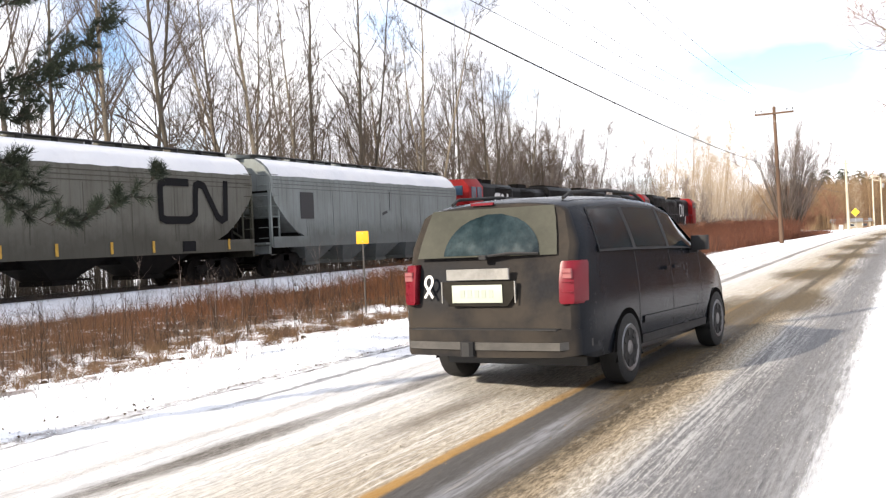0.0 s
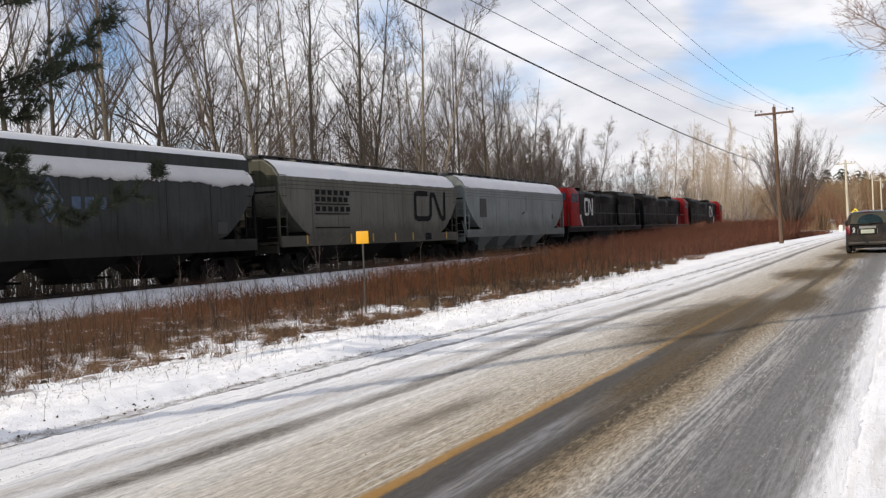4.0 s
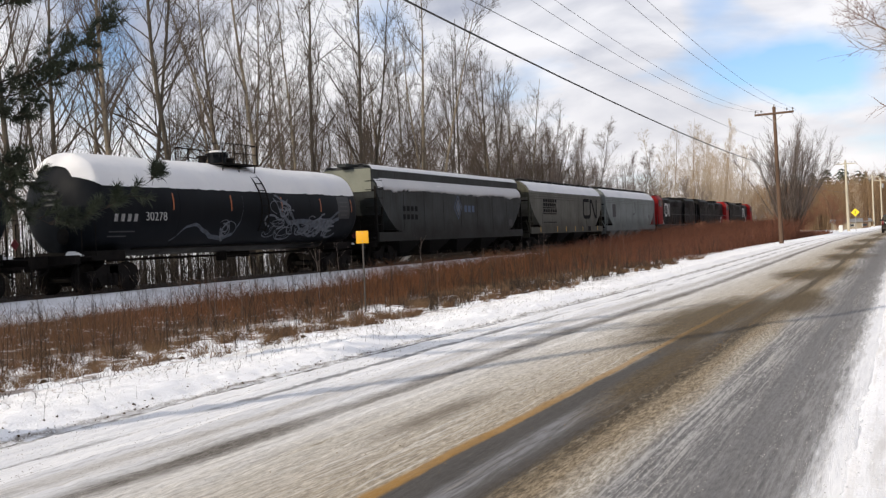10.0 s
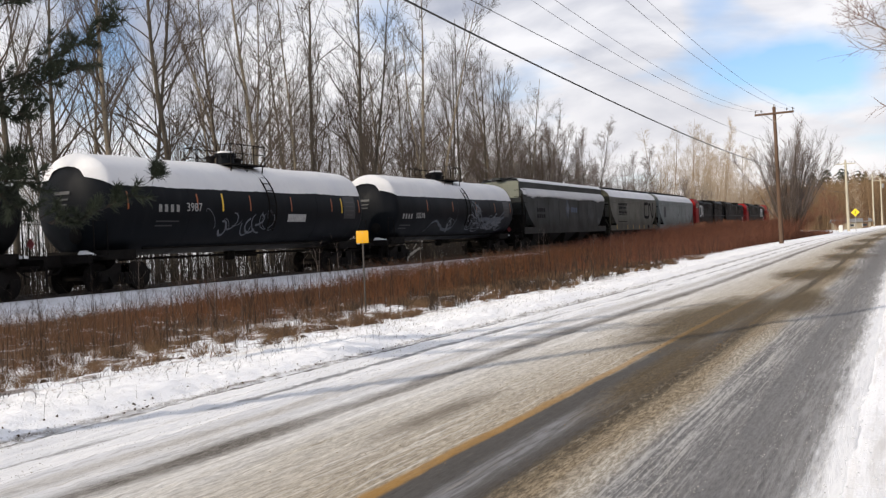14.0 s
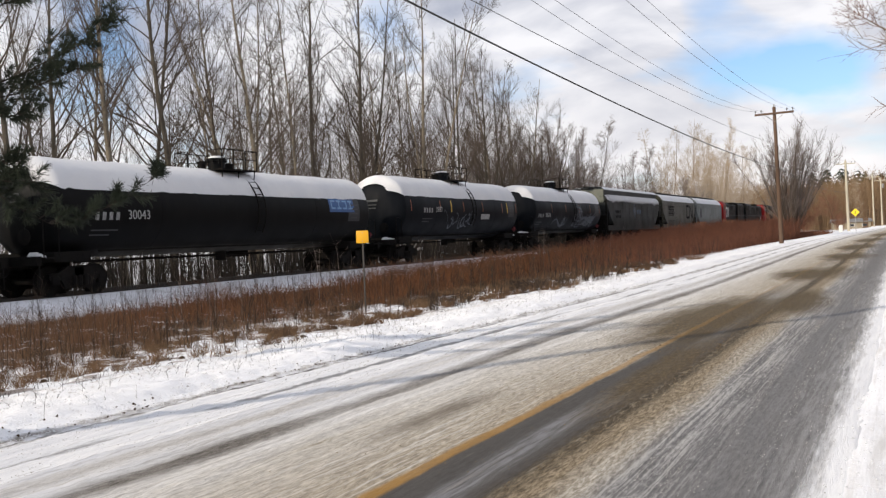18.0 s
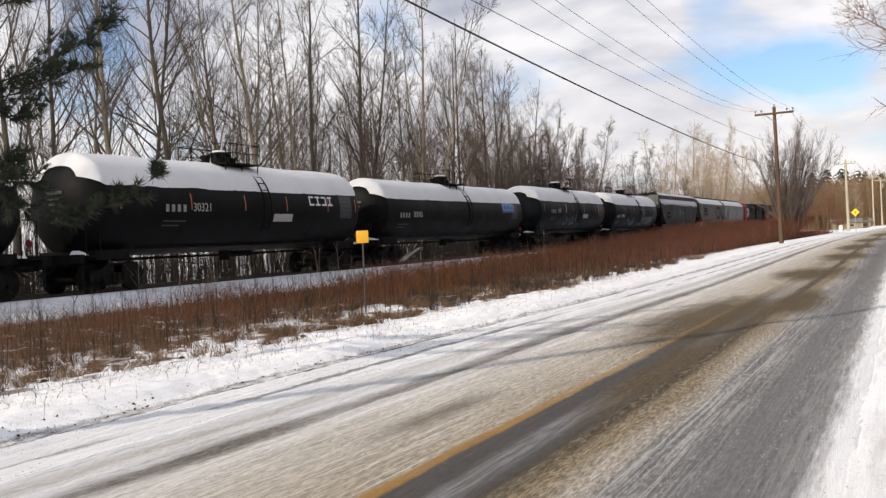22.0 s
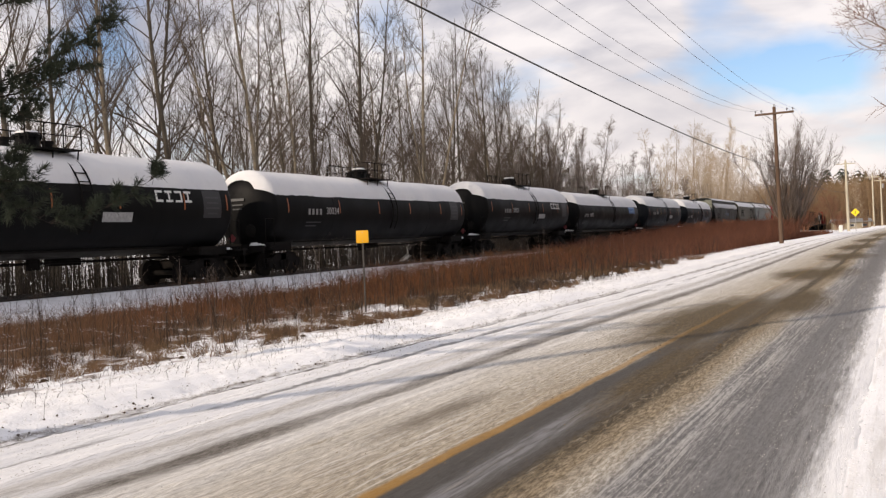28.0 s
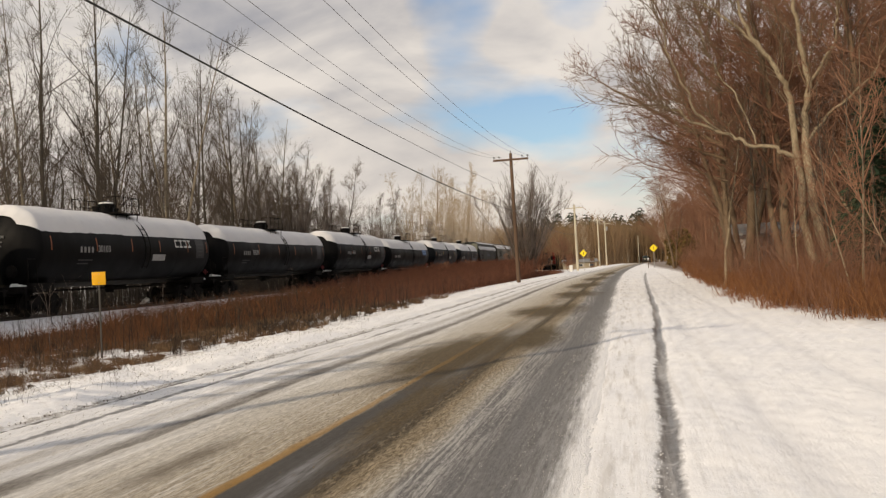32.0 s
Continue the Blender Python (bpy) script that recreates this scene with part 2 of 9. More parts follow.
    dots = mul(k.ramp(k.noise(34.0, 2, 0.5, (1, 0.8, 1), lane), 0.70, 0.76), k.ramp(k.noise(1.3, 3, 0.5, (1, 0.4, 1), lane), 0.45, 0.6))
    col = k.mix(mul(dots, 0.8), col, (0.07, 0.055, 0.04))
    # a dark scuff in the sanded snow
    scuff = mul(k.band(x, -3.56, 0.03, 0.22), k.band(y, 7.3, 0.4, 1.0))
    col = k.mix(mul(scuff, 0.75), col, (0.12, 0.095, 0.065))
    # bare wheel path right of the centre line, sand ridge, streaked path again
    bare = mul(mul(k.band(x, -2.46, 0.30, 0.10), k.ramp(streak, 0.62, 0.72, 1.0, 0.7)), k.ramp(add(y, mul(blot, 8.0)), 20.0, 30.0, 1.0, 0.25))
    col = k.mix(bare, col, k.mix(mul(k.band(x, -2.42, 0.05, 0.10), k.ramp(ribs, 0.40, 0.58, 0.15, 0.75)), k.mix(0.72, asphalt, (0.045, 0.038, 0.030)), (0.27, 0.27, 0.28)))
    ridge = k.band(x, -1.80, 0.26, 0.10)
    col = k.mix(ridge, col, k.mix(k.ramp(add(x, mul(sub(streak, 0.5), 0.8)), -1.86, -1.52), sand, k.mix(speck, (0.26, 0.225, 0.17), (0.66, 0.62, 0.55))))
    col = k.mix(mul(k.band(x, -2.08, 0.06, 0.10), mul(k.ramp(coarse, 0.36, 0.52), k.ramp(y, 4.5, 7.5, 0.6, 1.0))), col, k.mix(speck, (0.030, 0.022, 0.012), (0.085, 0.062, 0.034)))
    path = k.band(x, -1.02, 0.50, 0.14)
    grey = k.mix(mul(mul(k.ramp(x, -1.10, -1.36), k.ramp(add(mul(lines, 0.7), mul(grit, 0.45)), 0.54, 0.66)), 0.70), asphalt, (0.56, 0.54, 0.51))
    grey = k.mix(mul(k.ramp(add(x, mul(sub(ribs, 0.5), 1.2)), -0.85, -0.6), 0.35), grey, (0.40, 0.395, 0.39))
    col = k.mix(path, col, grey)
    # melted brown patches farther on
    warp = add(mul(sub(k.noise(0.9, 6, 0.7, (1, 0.30, 1), lane), 0.5), 2.6), mul(sub(streak, 0.5), 1.1))
    wet = None
    for cx, cy, rx, ry in ((-2.9, 16.5, 0.85, 4.2), (-2.35, 10.5, 0.22, 3.0), (-1.75, 19.5, 0.45, 2.8), (-2.45, 30.5, 1.05, 3.2), (-2.2, 43.0, 0.95, 3.4), (-2.3, 56.0, 0.9, 4.5), (-2.2, 72.0, 0.9, 6.0), (-2.2, 96.0, 0.9, 9.0)):
        dx, dy = mul(sub(sep.outputs[0], cx), 1 / rx), mul(sub(y, cy), 1 / ry)
        d = k.ramp(add(add(mul(dx, dx), mul(dy, dy)), warp), 1.7, 0.35)
        wet = d if wet is None else k.math("MAXIMUM", wet, d)
    col = k.mix(mul(wet, 0.93), col, k.mix(speck, (0.045, 0.031, 0.013), (0.14, 0.098, 0.046)))
    # centre line paint, worn
    worn = mul(k.ramp(add(blot, mul(grit, 0.6)), 0.50, 0.86, 0.25, 0.95), k.ramp(y, 17.0, 8.0, 0.2, 1.0))
    line = mul(k.band(add(sep.outputs[0], mul(sub(coarse, 0.5), 0.05)), -2.83, 0.028, 0.035), worn)
    col = k.mix(mul(line, 0.85), col, (0.36, 0.19, 0.035))
    # thrown snow on the right edge
    edge = k.ramp(add(add(x, mul(sub(streak, 0.5), 0.35)), mul(sub(ribs, 0.5), 0.35)), -0.62, -0.44)
    col = k.mix(edge, col, snow)
    h = add(mul(streak, 0.8), add(mul(coarse, 0.6), add(mul(grit, 0.5), mul(fine, 0.25))))
    k.bump(h, 0.8, 0.028)
    return k.done(col, sub(0.80, mul(path, 0.08)), 0, 0.22)


def bark(name, a, b, c):
    k = Nodes(name)
    n1, n2 = k.noise(2.5, 5, 0.6, (1, 1, 0.35)), k.noise(20, 4, 0.6, (1, 1, 0.5))
    col = k.mix(k.ramp(n1, 0.3, 0.7), a, b)
    col = k.mix(k.math("MULTIPLY", k.ramp(n2, 0.5, 0.7), 0.6), col, c)
    info = k.n.new("ShaderNodeObjectInfo")
    col = k.mix(k.math("MULTIPLY", info.outputs["Random"], 0.35), col, c)
    k.bump(n2, 0.5, 0.02)
    return k.done(col, 0.85, 0, 0.2)


def blades(name, a, b, c, tan=None):
    """Dead stalks: the colour differs from stalk to stalk and from patch to patch; tan stalks grow in the nearer part."""
    k = Nodes(name)
    g = k.n.new("ShaderNodeNewGeometry")
    r = g.outputs["Random Per Island"]
    col = k.mix(r, a, b)
    col = k.mix(k.math("MULTIPLY", k.ramp(k.noise(0.35, 3), 0.42, 0.62), 0.75), col, c)
    dark = tuple(q * 0.45 for q in a)
    if tan:
        sep = k.n.new("ShaderNodeSeparateXYZ")
        k.l.new(k.tc.outputs["Object"], sep.inputs[0])
        where = k.ramp(k.math("ADD", sep.outputs[1], k.math("MULTIPLY", k.noise(0.4, 3), 10.0)), 27.0, 15.0)
        col = k.mix(k.math("MULTIPLY", where, k.ramp(r, 0.0, 1.0, 0.35, 0.9)), col, tan)
    col = k.mix(k.math("MULTIPLY", k.ramp(k.noise(1.5, 4, 0.65), 0.46, 0.64), 0.5), col, dark)
    return k.done(col, 0.8, 0, 0.2)


def tank_paint(name, base, dust):
    k = Nodes(name)
    big, drip, fine = k.noise(0.7, 5, 0.6), k.noise(2.2, 5, 0.65, (1, 1, 0.18)), k.noise(30, 3)
    col = k.mix(k.math("MULTIPLY", k.ramp(big, 0.4, 0.75), 0.5), base, dust)
    col = k.mix(k.math("MULTIPLY", k.ramp(drip, 0.5, 0.75), 0.5), col, dust)
    col = k.mix(k.math("MULTIPLY", k.ramp(fine, 0.5, 0.7), 0.2), col, tuple(c * 0.5 for c in base))
    k.bump(fine, 0.08, 0.005)
    return k.done(col, k.ramp(big, 0.3, 0.7, 0.42, 0.62), 0, 0.07)


def hopper_paint(name, base, grime, streak):
    """Old car paint: runs of dirt below the roof edge, splashes thrown up from the wheels, scuffed patches."""
    k = Nodes(name)
    big, drip, thin, fine = k.noise(0.55, 5, 0.6), k.noise(1.6, 5, 0.65, (1, 1, 0.16)), k.noise(7.0, 4, 0.6, (1, 1, 0.05)), k.noise(34, 3)
    sep = k.n.new("ShaderNodeSeparateXYZ")
    k.l.new(k.tc.outputs["Object"], sep.inputs[0])
    col = k.mix(k.math("MULTIPLY", k.ramp(big, 0.38, 0.68), 0.55), base, grime)
    col = k.mix(k.math("MULTIPLY", k.ramp(drip, 0.46, 0.68), 0.6), col, grime)
    col = k.mix(k.math("MULTIPLY", k.ramp(thin, 0.52, 0.72), 0.55), col, streak)
    splash = k.math("ADD", sep.outputs[2], k.math("MULTIPLY", k.math("ADD", drip, k.noise(0.9, 4, 0.7)), 1.5))
    col = k.mix(k.math("MULTIPLY", k.ramp(splash, 3.75, 2.9), 0.7), col, streak)
    col = k.mix(k.math("MULTIPLY", k.ramp(fine, 0.5, 0.7), 0.25), col, tuple(c * 0.5 for c in base))
    k.bump(fine, 0.08, 0.005)
    return k.done(col, k.ramp(big, 0.3, 0.7, 0.42, 0.62), 0, 0.07)


GROUND = ground_material()
ROAD = road_material()
# Snow caps dimmed in colour to match the train's shaded side.
SNOW_CAP = snow_material("shade_dimmed_snow", 0.78)
TANK_BLACK = tank_paint("black_tank_paint", (0.0045, 0.0047, 0.005), (0.012, 0.0115, 0.011))
TANK_BLUEBLACK = tank_paint("blue_black_tank_paint", (0.005, 0.0065, 0.009), (0.014, 0.015, 0.017))
UNDER = plain("sooty_steel", (0.009, 0.0085, 0.008), 0.8, 0.0, 0.4, 5, 0.2, (0.018, 0.014, 0.011), 0.4, 0.06)
STEEL = plain("rail_steel", (0.03, 0.026, 0.023), 0.55, 0.4, 0.3, 8, 0.1, (0.03, 0.02, 0.014), 0.6)
HOPPER_GREY = hopper_paint("weathered_grey_hopper_paint", (0.047, 0.052, 0.053), (0.031, 0.031, 0.027), (0.016, 0.015, 0.013))
HOPPER_TAN = hopper_paint("weathered_tan_hopper_paint", (0.134, 0.132, 0.114), (0.092, 0.088, 0.073), (0.046, 0.043, 0.034))
HOPPER_OLIVE = hopper_paint("dark_olive_car_end", (0.060, 0.060, 0.044), (0.042, 0.040, 0.030), (0.020, 0.018, 0.014))
HOPPER_BLUE = hopper_paint("pale_blue_grey_hopper_paint", (0.215, 0.238, 0.232), (0.16, 0.172, 0.165), (0.085, 0.088, 0.082))
HOPPER_CREAM = tank_paint("cream_hopper_end_paint", (0.19, 0.20, 0.165), (0.11, 0.112, 0.092))
LOCO_BLACK = tank_paint("black_engine_paint", (0.0055, 0.0055, 0.006), (0.013, 0.012, 0.011))
LOCO_RED = tank_paint("red_engine_paint", (0.25, 0.013, 0.014), (0.09, 0.012, 0.011))
WHITE_PAINT = plain("white_lettering_paint", (0.62, 0.62, 0.60), 0.6, 0, 0.15, 9)
GREY_PAINT = plain("faded_lettering_paint", (0.13, 0.135, 0.14), 0.6, 0, 0.3, 9)
DARK_PAINT = plain("dark_lettering_paint", (0.011, 0.011, 0.012), 0.8, 0, 0.2, 4, spec=0.08)
BLUE_PAINT = plain("blue_emblem_paint", (0.03, 0.09, 0.24), 0.55, 0, 0.2, 4)
BLUE_DULL = plain("dull_blue_emblem_paint", (0.045, 0.075, 0.13), 0.6, 0, 0.3, 4)
ORANGE_TAPE = plain("orange_reflective_tape", (0.30, 0.085, 0.018), 0.5, 0, 0.2, 4)
YELLOW_TAPE = plain("yellow_reflective_tape", (0.75, 0.48, 0.03), 0.4, 0, 0.15, 4)
YELLOW_DULL = plain("grimy_yellow_tape", (0.42, 0.25, 0.03), 0.5, 0, 0.3, 6)
SNOW_DUSTY = snow_material("dusty_ledge_snow", 0.62)
SOIL = plain("dark_turf_clods", (0.055, 0.036, 0.022), 0.95, 0, 0.4, 14, 0.5, (0.11, 0.075, 0.045), 0.6, 0.1)
SPRAY = plain("pale_spray_paint", (0.10, 0.11, 0.13), 0.6, 0, 0.5, 7)
YELLOW_SIGN = plain("yellow_sign_face", (0.66, 0.34, 0.006), 0.4, 0, 0.06, 3)
YELLOW_WARN = plain("yellow_warning_sign_face", (0.80, 0.62, 0.02), 0.4, 0, 0.05, 3)
BLACK_PAINT = plain("black_paint", (0.02, 0.02, 0.02), 0.5)
GALV = plain("galvanised_steel", (0.34, 0.34, 0.33), 0.45, 0.7, 0.2, 8)
GALV_DULL = plain("grimy_galvanised_grating", (0.11, 0.11, 0.112), 0.6, 0.4, 0.3, 8)
POLE_WOOD = plain("weathered_pole_wood", (0.125, 0.08, 0.055), 0.85, 0, 0.3, 3, 0.4, (0.06, 0.042, 0.032), 0.6, 0.2, (1, 1, 0.1))
POLE_PALE = plain("pale_new_pole_wood", (0.50, 0.46, 0.36), 0.85, 0, 0.2, 3, 0.3, (0.30, 0.25, 0.18), 0.4, 0.2, (1, 1, 0.1))
WIRE = plain("black_cable", (0.018, 0.018, 0.018), 0.6)
WIRE_GREY = plain("grey_bare_wire", (0.16, 0.16, 0.17), 0.5, 0.5)
BARK_ASPEN = bark("aspen_bark", (0.070, 0.058, 0.044), (0.146, 0.122, 0.091), (0.02, 0.02, 0.018))
BARK_LIGHT = bark("pale_aspen_bark", (0.155, 0.126, 0.090), (0.31, 0.26, 0.193), (0.034, 0.03, 0.025))
BARK_TWIG = bark("bare_twig_bark", (0.076, 0.058, 0.045), (0.134, 0.107, 0.081), (0.026, 0.021, 0.018))
BARK_RED = bark("reddish_twig_bark", (0.20, 0.098, 0.060), (0.32, 0.168, 0.105), (0.10, 0.055, 0.038))
BARK_BROWN = bark("warm_brown_bark", (0.13, 0.088, 0.055), (0.24, 0.17, 0.11), (0.05, 0.036, 0.025))
BARK_PALE = bark("pale_willow_bark", (0.18, 0.135, 0.085), (0.45, 0.375, 0.26), (0.07, 0.05, 0.034))
# Tan and straw bark: the far trees' sunlit look put into the colour.
BARK_TAN_LIT = bark("sunlit_tan_twigs", (0.24, 0.175, 0.115), (0.36, 0.275, 0.19), (0.13, 0.09, 0.06))
BARK_STRAW_LIT = bark("sunlit_straw_twigs", (0.40, 0.32, 0.225), (0.55, 0.46, 0.35), (0.20, 0.15, 0.10))
# Far wood's sunlit orange mixed into its bark colour.
BARK_OCHRE_LIT = bark("sunlit_ochre_far_twigs", (0.205, 0.132, 0.072), (0.33, 0.225, 0.13), (0.09, 0.06, 0.038))
BARK_GREY = bark("grey_lilac_twigs", (0.17, 0.14, 0.125), (0.28, 0.235, 0.21), (0.10, 0.08, 0.07))
GRASS_RED = blades("dead_red_brown_grass", (0.065, 0.030, 0.017), (0.235, 0.112, 0.050), (0.185, 0.073, 0.030), (0.165, 0.103, 0.058))
THICKET_RED = blades("dark_red_thicket_stems", (0.075, 0.030, 0.020), (0.21, 0.090, 0.052), (0.15, 0.060, 0.034))
BRUSH_ORANGE = blades("orange_brown_brush", (0.13, 0.052, 0.023), (0.33, 0.155, 0.065), (0.22, 0.085, 0.032))
JUNIPER = blades("orange_olive_foliage", (0.09, 0.055, 0.016), (0.17, 0.115, 0.035), (0.07, 0.06, 0.02))
GRASS_TAN = blades("dead_tan_grass", (0.092, 0.053, 0.028), (0.28, 0.18, 0.10), (0.125, 0.065, 0.033))
WEED = blades("dark_weed_stems", (0.026, 0.018, 0.013), (0.075, 0.054, 0.038), (0.04, 0.027, 0.019))
# The weed tone again, darkened in colour for the shade behind the track.
RAIL_BRUSH_SHADED = blades("shaded_brush_stems", (0.014, 0.011, 0.009), (0.05, 0.04, 0.03), (0.022, 0.017, 0.013))
NEEDLES = blades("pine_needles", (0.014, 0.020, 0.013), (0.044, 0.054, 0.035), (0.019, 0.027, 0.017))
CONIFER = blades("dark_conifer_foliage", (0.018, 0.035, 0.02), (0.045, 0.07, 0.035), (0.028, 0.045, 0.022))

# ---- mesh helpers ----
class Build:
    """Collects vertices and faces of one mesh."""

    def __init__(self):
        self.v, self.f = [], []

    def add(self, verts, faces):
        o = len(self.v)
        self.v.extend([tuple(p) for p in verts])
        self.f.extend([tuple(i + o for i in q) for q in faces])
        return self

    def box(self, c, s, m=None, taper=1.0, cut=0.0):
        """A box of size s about c; its top is scaled by taper; cut chamfers the upright edges."""
        x, y, z = s[0] / 2, s[1] / 2, s[2] / 2
        c0 = min(cut, x * 0.45, y * 0.45)
        ring = [(-x + c0, -y), (x - c0, -y), (x, -y + c0), (x, y - c0), (x - c0, y), (-x + c0, y), (-x, y - c0), (-x, -y + c0)] if cut else [(-x, -y), (x, -y), (x, y), (-x, y)]
        n = len(ring)
        pts = [Vector((a, b, -z)) for a, b in ring] + [Vector((a * taper, b * taper, z)) for a, b in ring]
        if m:
            pts = [m @ p for p in pts]
        pts = [p + Vector(c) for p in pts]
        f = [tuple(reversed(range(n))), tuple(range(n, 2 * n))] + [(i, (i + 1) % n, n + (i + 1) % n, n + i) for i in range(n)]
        return self.add(pts, f)

    def tube(self, pts, radii, sides=6, cap=True):
        """A tube along points, with a radius for each."""
        if not isinstance(radii, (list, tuple)):
            radii = [radii] * len(pts)
        pts = [Vector(p) for p in pts]
        ref = Vector((0.31, 0.17, 0.93)) if abs((pts[-1] - pts[0]).normalized().z) < 0.9 else Vector((0.93, 0.2, 0.1))
        rings = []
        for i, p in enumerate(pts):
            d = (pts[min(i + 1, len(pts) - 1)] - pts[max(i - 1, 0)]).normalized()
            a = d.cross(ref).normalized()
            b = d.cross(a)
            rings += [p + (a * math.cos(t) + b * math.sin(t)) * radii[i] for t in (2 * math.pi * j / sides for j in range(sides))]
        f = [(i * sides + j, i * sides + (j + 1) % sides, (i + 1) * sides + (j + 1) % sides, (i + 1) * sides + j) for i in range(len(pts) - 1) for j in range(sides)]
        if cap:
            f += [tuple(range(sides)), tuple(reversed(range((len(pts) - 1) * sides, len(pts) * sides)))]
        return self.add(rings, f)

    def cyl(self, a, b, r, sides=12):
        return self.tube([a, b], [r, r], sides)

    def lathe(self, profile, axis="y", c=(0, 0, 0), sides=24, a0=0.0, a1=2 * math.pi):
        """Turns (along, radius) pairs about an axis through c; a part of a turn stays open."""
        full = abs(a1 - a0 - 2 * math.pi) < 1e-6
        n = sides if full else sides + 1
        pts = []
        for s, r in profile:
            for j in range(n):
                t = a0 + (a1 - a0) * j / sides
                u, w = r * math.cos(t), r * math.sin(t)
                p = {"y": (u, s, w), "z": (u, w, s), "x": (s, u, w)}[axis]
                pts.append((p[0] + c[0], p[1] + c[1], p[2] + c[2]))
        f = []
        for i in range(len(profile) - 1):
            for j in range(sides):
                k = (j + 1) % n
                f.append((i * n + j, i * n + k, (i + 1) * n + k, (i + 1) * n + j))
        if full:
            f += [tuple(range(n)), tuple(range((len(profile) - 1) * n, len(profile) * n))]
        return self.add(pts, f)

    def extrude(self, poly, lo, hi, axis="x"):
        """A polygon of pairs, pushed from lo to hi along an axis."""
        n = len(poly)
        put = {"x": lambda s, a, b: (s, a, b), "y": lambda s, a, b: (a, s, b), "z": lambda s, a, b: (a, b, s)}[axis]
        pts = [put(lo, a, b) for a, b in poly] + [put(hi, a, b) for a, b in poly]
        f = [tuple(reversed(range(n))), tuple(range(n, 2 * n))] + [(i, (i + 1) % n, n + (i + 1) % n, n + i) for i in range(n)]
        return self.add(pts, f)

    def loft(self, rings, closed=False, caps=True):
        n = len(rings[0])
        pts = [p for r in rings for p in r]
        last = n if closed else n - 1
        f = [(i * n + j, i * n + (j + 1) % n, (i + 1) * n + (j + 1) % n, (i + 1) * n + j) for i in range(len(rings) - 1) for j in range(last)]
        if caps:
            f += [tuple(reversed(range(n))), tuple(range((len(rings) - 1) * n, len(rings) * n))]
        return self.add(pts, f)

    def mesh(self, name, smooth=None, bevel=0.0):
        me = bpy.data.meshes.new(name)
        me.from_pydata(self.v, [], self.f)
        bm = bmesh.new()
        bm.from_mesh(me)
        bmesh.ops.recalc_face_normals(bm, faces=bm.faces)
        if bevel:
            sharp = [e for e in bm.edges if len(e.link_faces) == 2 and e.calc_face_angle(0) > 0.6]
            bmesh.ops.bevel(bm, geom=sharp, offset=bevel, segments=2, affect="EDGES", profile=0.6, clamp_overlap=True)
        if smooth:
            for f in bm.faces:
                f.smooth = True
            for e in bm.edges:
                e.smooth = len(e.link_faces) == 2 and e.calc_face_angle(0) < smooth
        bm.to_mesh(me)
        bm.free()
        return me


def part(name, b, material, parent, label="", smooth=0.6, bevel=0.0, at=None):
    """One mesh object from a Build or a mesh, under a thing or a part."""
    me = b.mesh(name, smooth, bevel) if isinstance(b, Build) else b
    if not me.materials:
        me.materials.append(material)
    ob = new(name, me)
    ob.parent = parent
    if at:
        ob.matrix_basis = at
    if label:
        ob["label"] = label
    return ob


def thing(name, label, category, group="", kind="", at=None):
    ob = new(name)
    ob.empty_display_size = 0.2
    if at:
        ob.matrix_basis = at
    return tagged(ob, label, category, group, kind)


def single(name, b, material, label, category="", group="", kind="", smooth=0.6, bevel=0.0):
    ob = part(name, b, material, None, "", smooth, bevel)
    return tagged(ob, label, category, group, kind)


def fast_mesh(name, verts, faces, material, smooth=False):
    """A mesh from number arrays, all faces with the same number of corners."""
    verts, faces = np.asarray(verts, np.float32), np.asarray(faces, np.int32)
    k = faces.shape[1]
    me = bpy.data.meshes.new(name)
    me.vertices.add(len(verts))
    me.vertices.foreach_set("co", verts.ravel())
    me.loops.add(faces.size)
    me.loops.foreach_set("vertex_index", faces.ravel())
    me.polygons.add(len(faces))
    me.polygons.foreach_set("loop_start", np.arange(0, faces.size, k, dtype=np.int32))
    if smooth:
        me.polygons.foreach_set("use_smooth", np.ones(len(faces), bool))
    me.materials.append(material)
    me.update(calc_edges=True)
    return me


def text_mesh(words, size, material, name="lettering"):
    """Letters of the built-in font as a thin mesh, in the x-y plane from the origin."""
    cu = bpy.data.curves.new(name, "FONT")
    cu.body, cu.size, cu.extrude, cu.align_x, cu.align_y = words, size, 0.003, "LEFT", "BOTTOM"
    ob = new(name, cu)
    me = bpy.data.meshes.new_from_object(ob.evaluated_get(bpy.context.evaluated_depsgraph_get()))
    bpy.data.objects.remove(ob)
    me.materials.clear()
    me.materials.append(material)
    return me


# ---- lie of the land ----
TRACK_X, RAIL_Z = -23.05, 0.32


def track_x(y):
    """Where the railway runs: straight, then swinging right with the road."""
    return TRACK_X + 0.00054 * np.clip(np.asarray(y, float) - 150, 0, 112) ** 2 + 0.121 * np.maximum(np.asarray(y, float) - 262, 0)


def bend(y):
    """How far the road has swung to the right, y metres on."""
    return 0.00015 * np.maximum(np.asarray(y, float) - 45, 0) ** 2 * (np.asarray(y, float) < 260) + (np.asarray(y, float) >= 260) * (6.93 + 0.0645 * (np.asarray(y, float) - 260))


def rise(y):
    return np.interp(y, [-200, 28, 67, 140, 250, 330, 600], [0, 0, 0.24, 0.36, 0.75, 0.3, -2.0])


def fall(y):
    """How far the railway drops below the lie of the road where it swings right."""
    return np.interp(y, [185, 258, 300, 345], [0, 1.5, 1.5, 0.5])


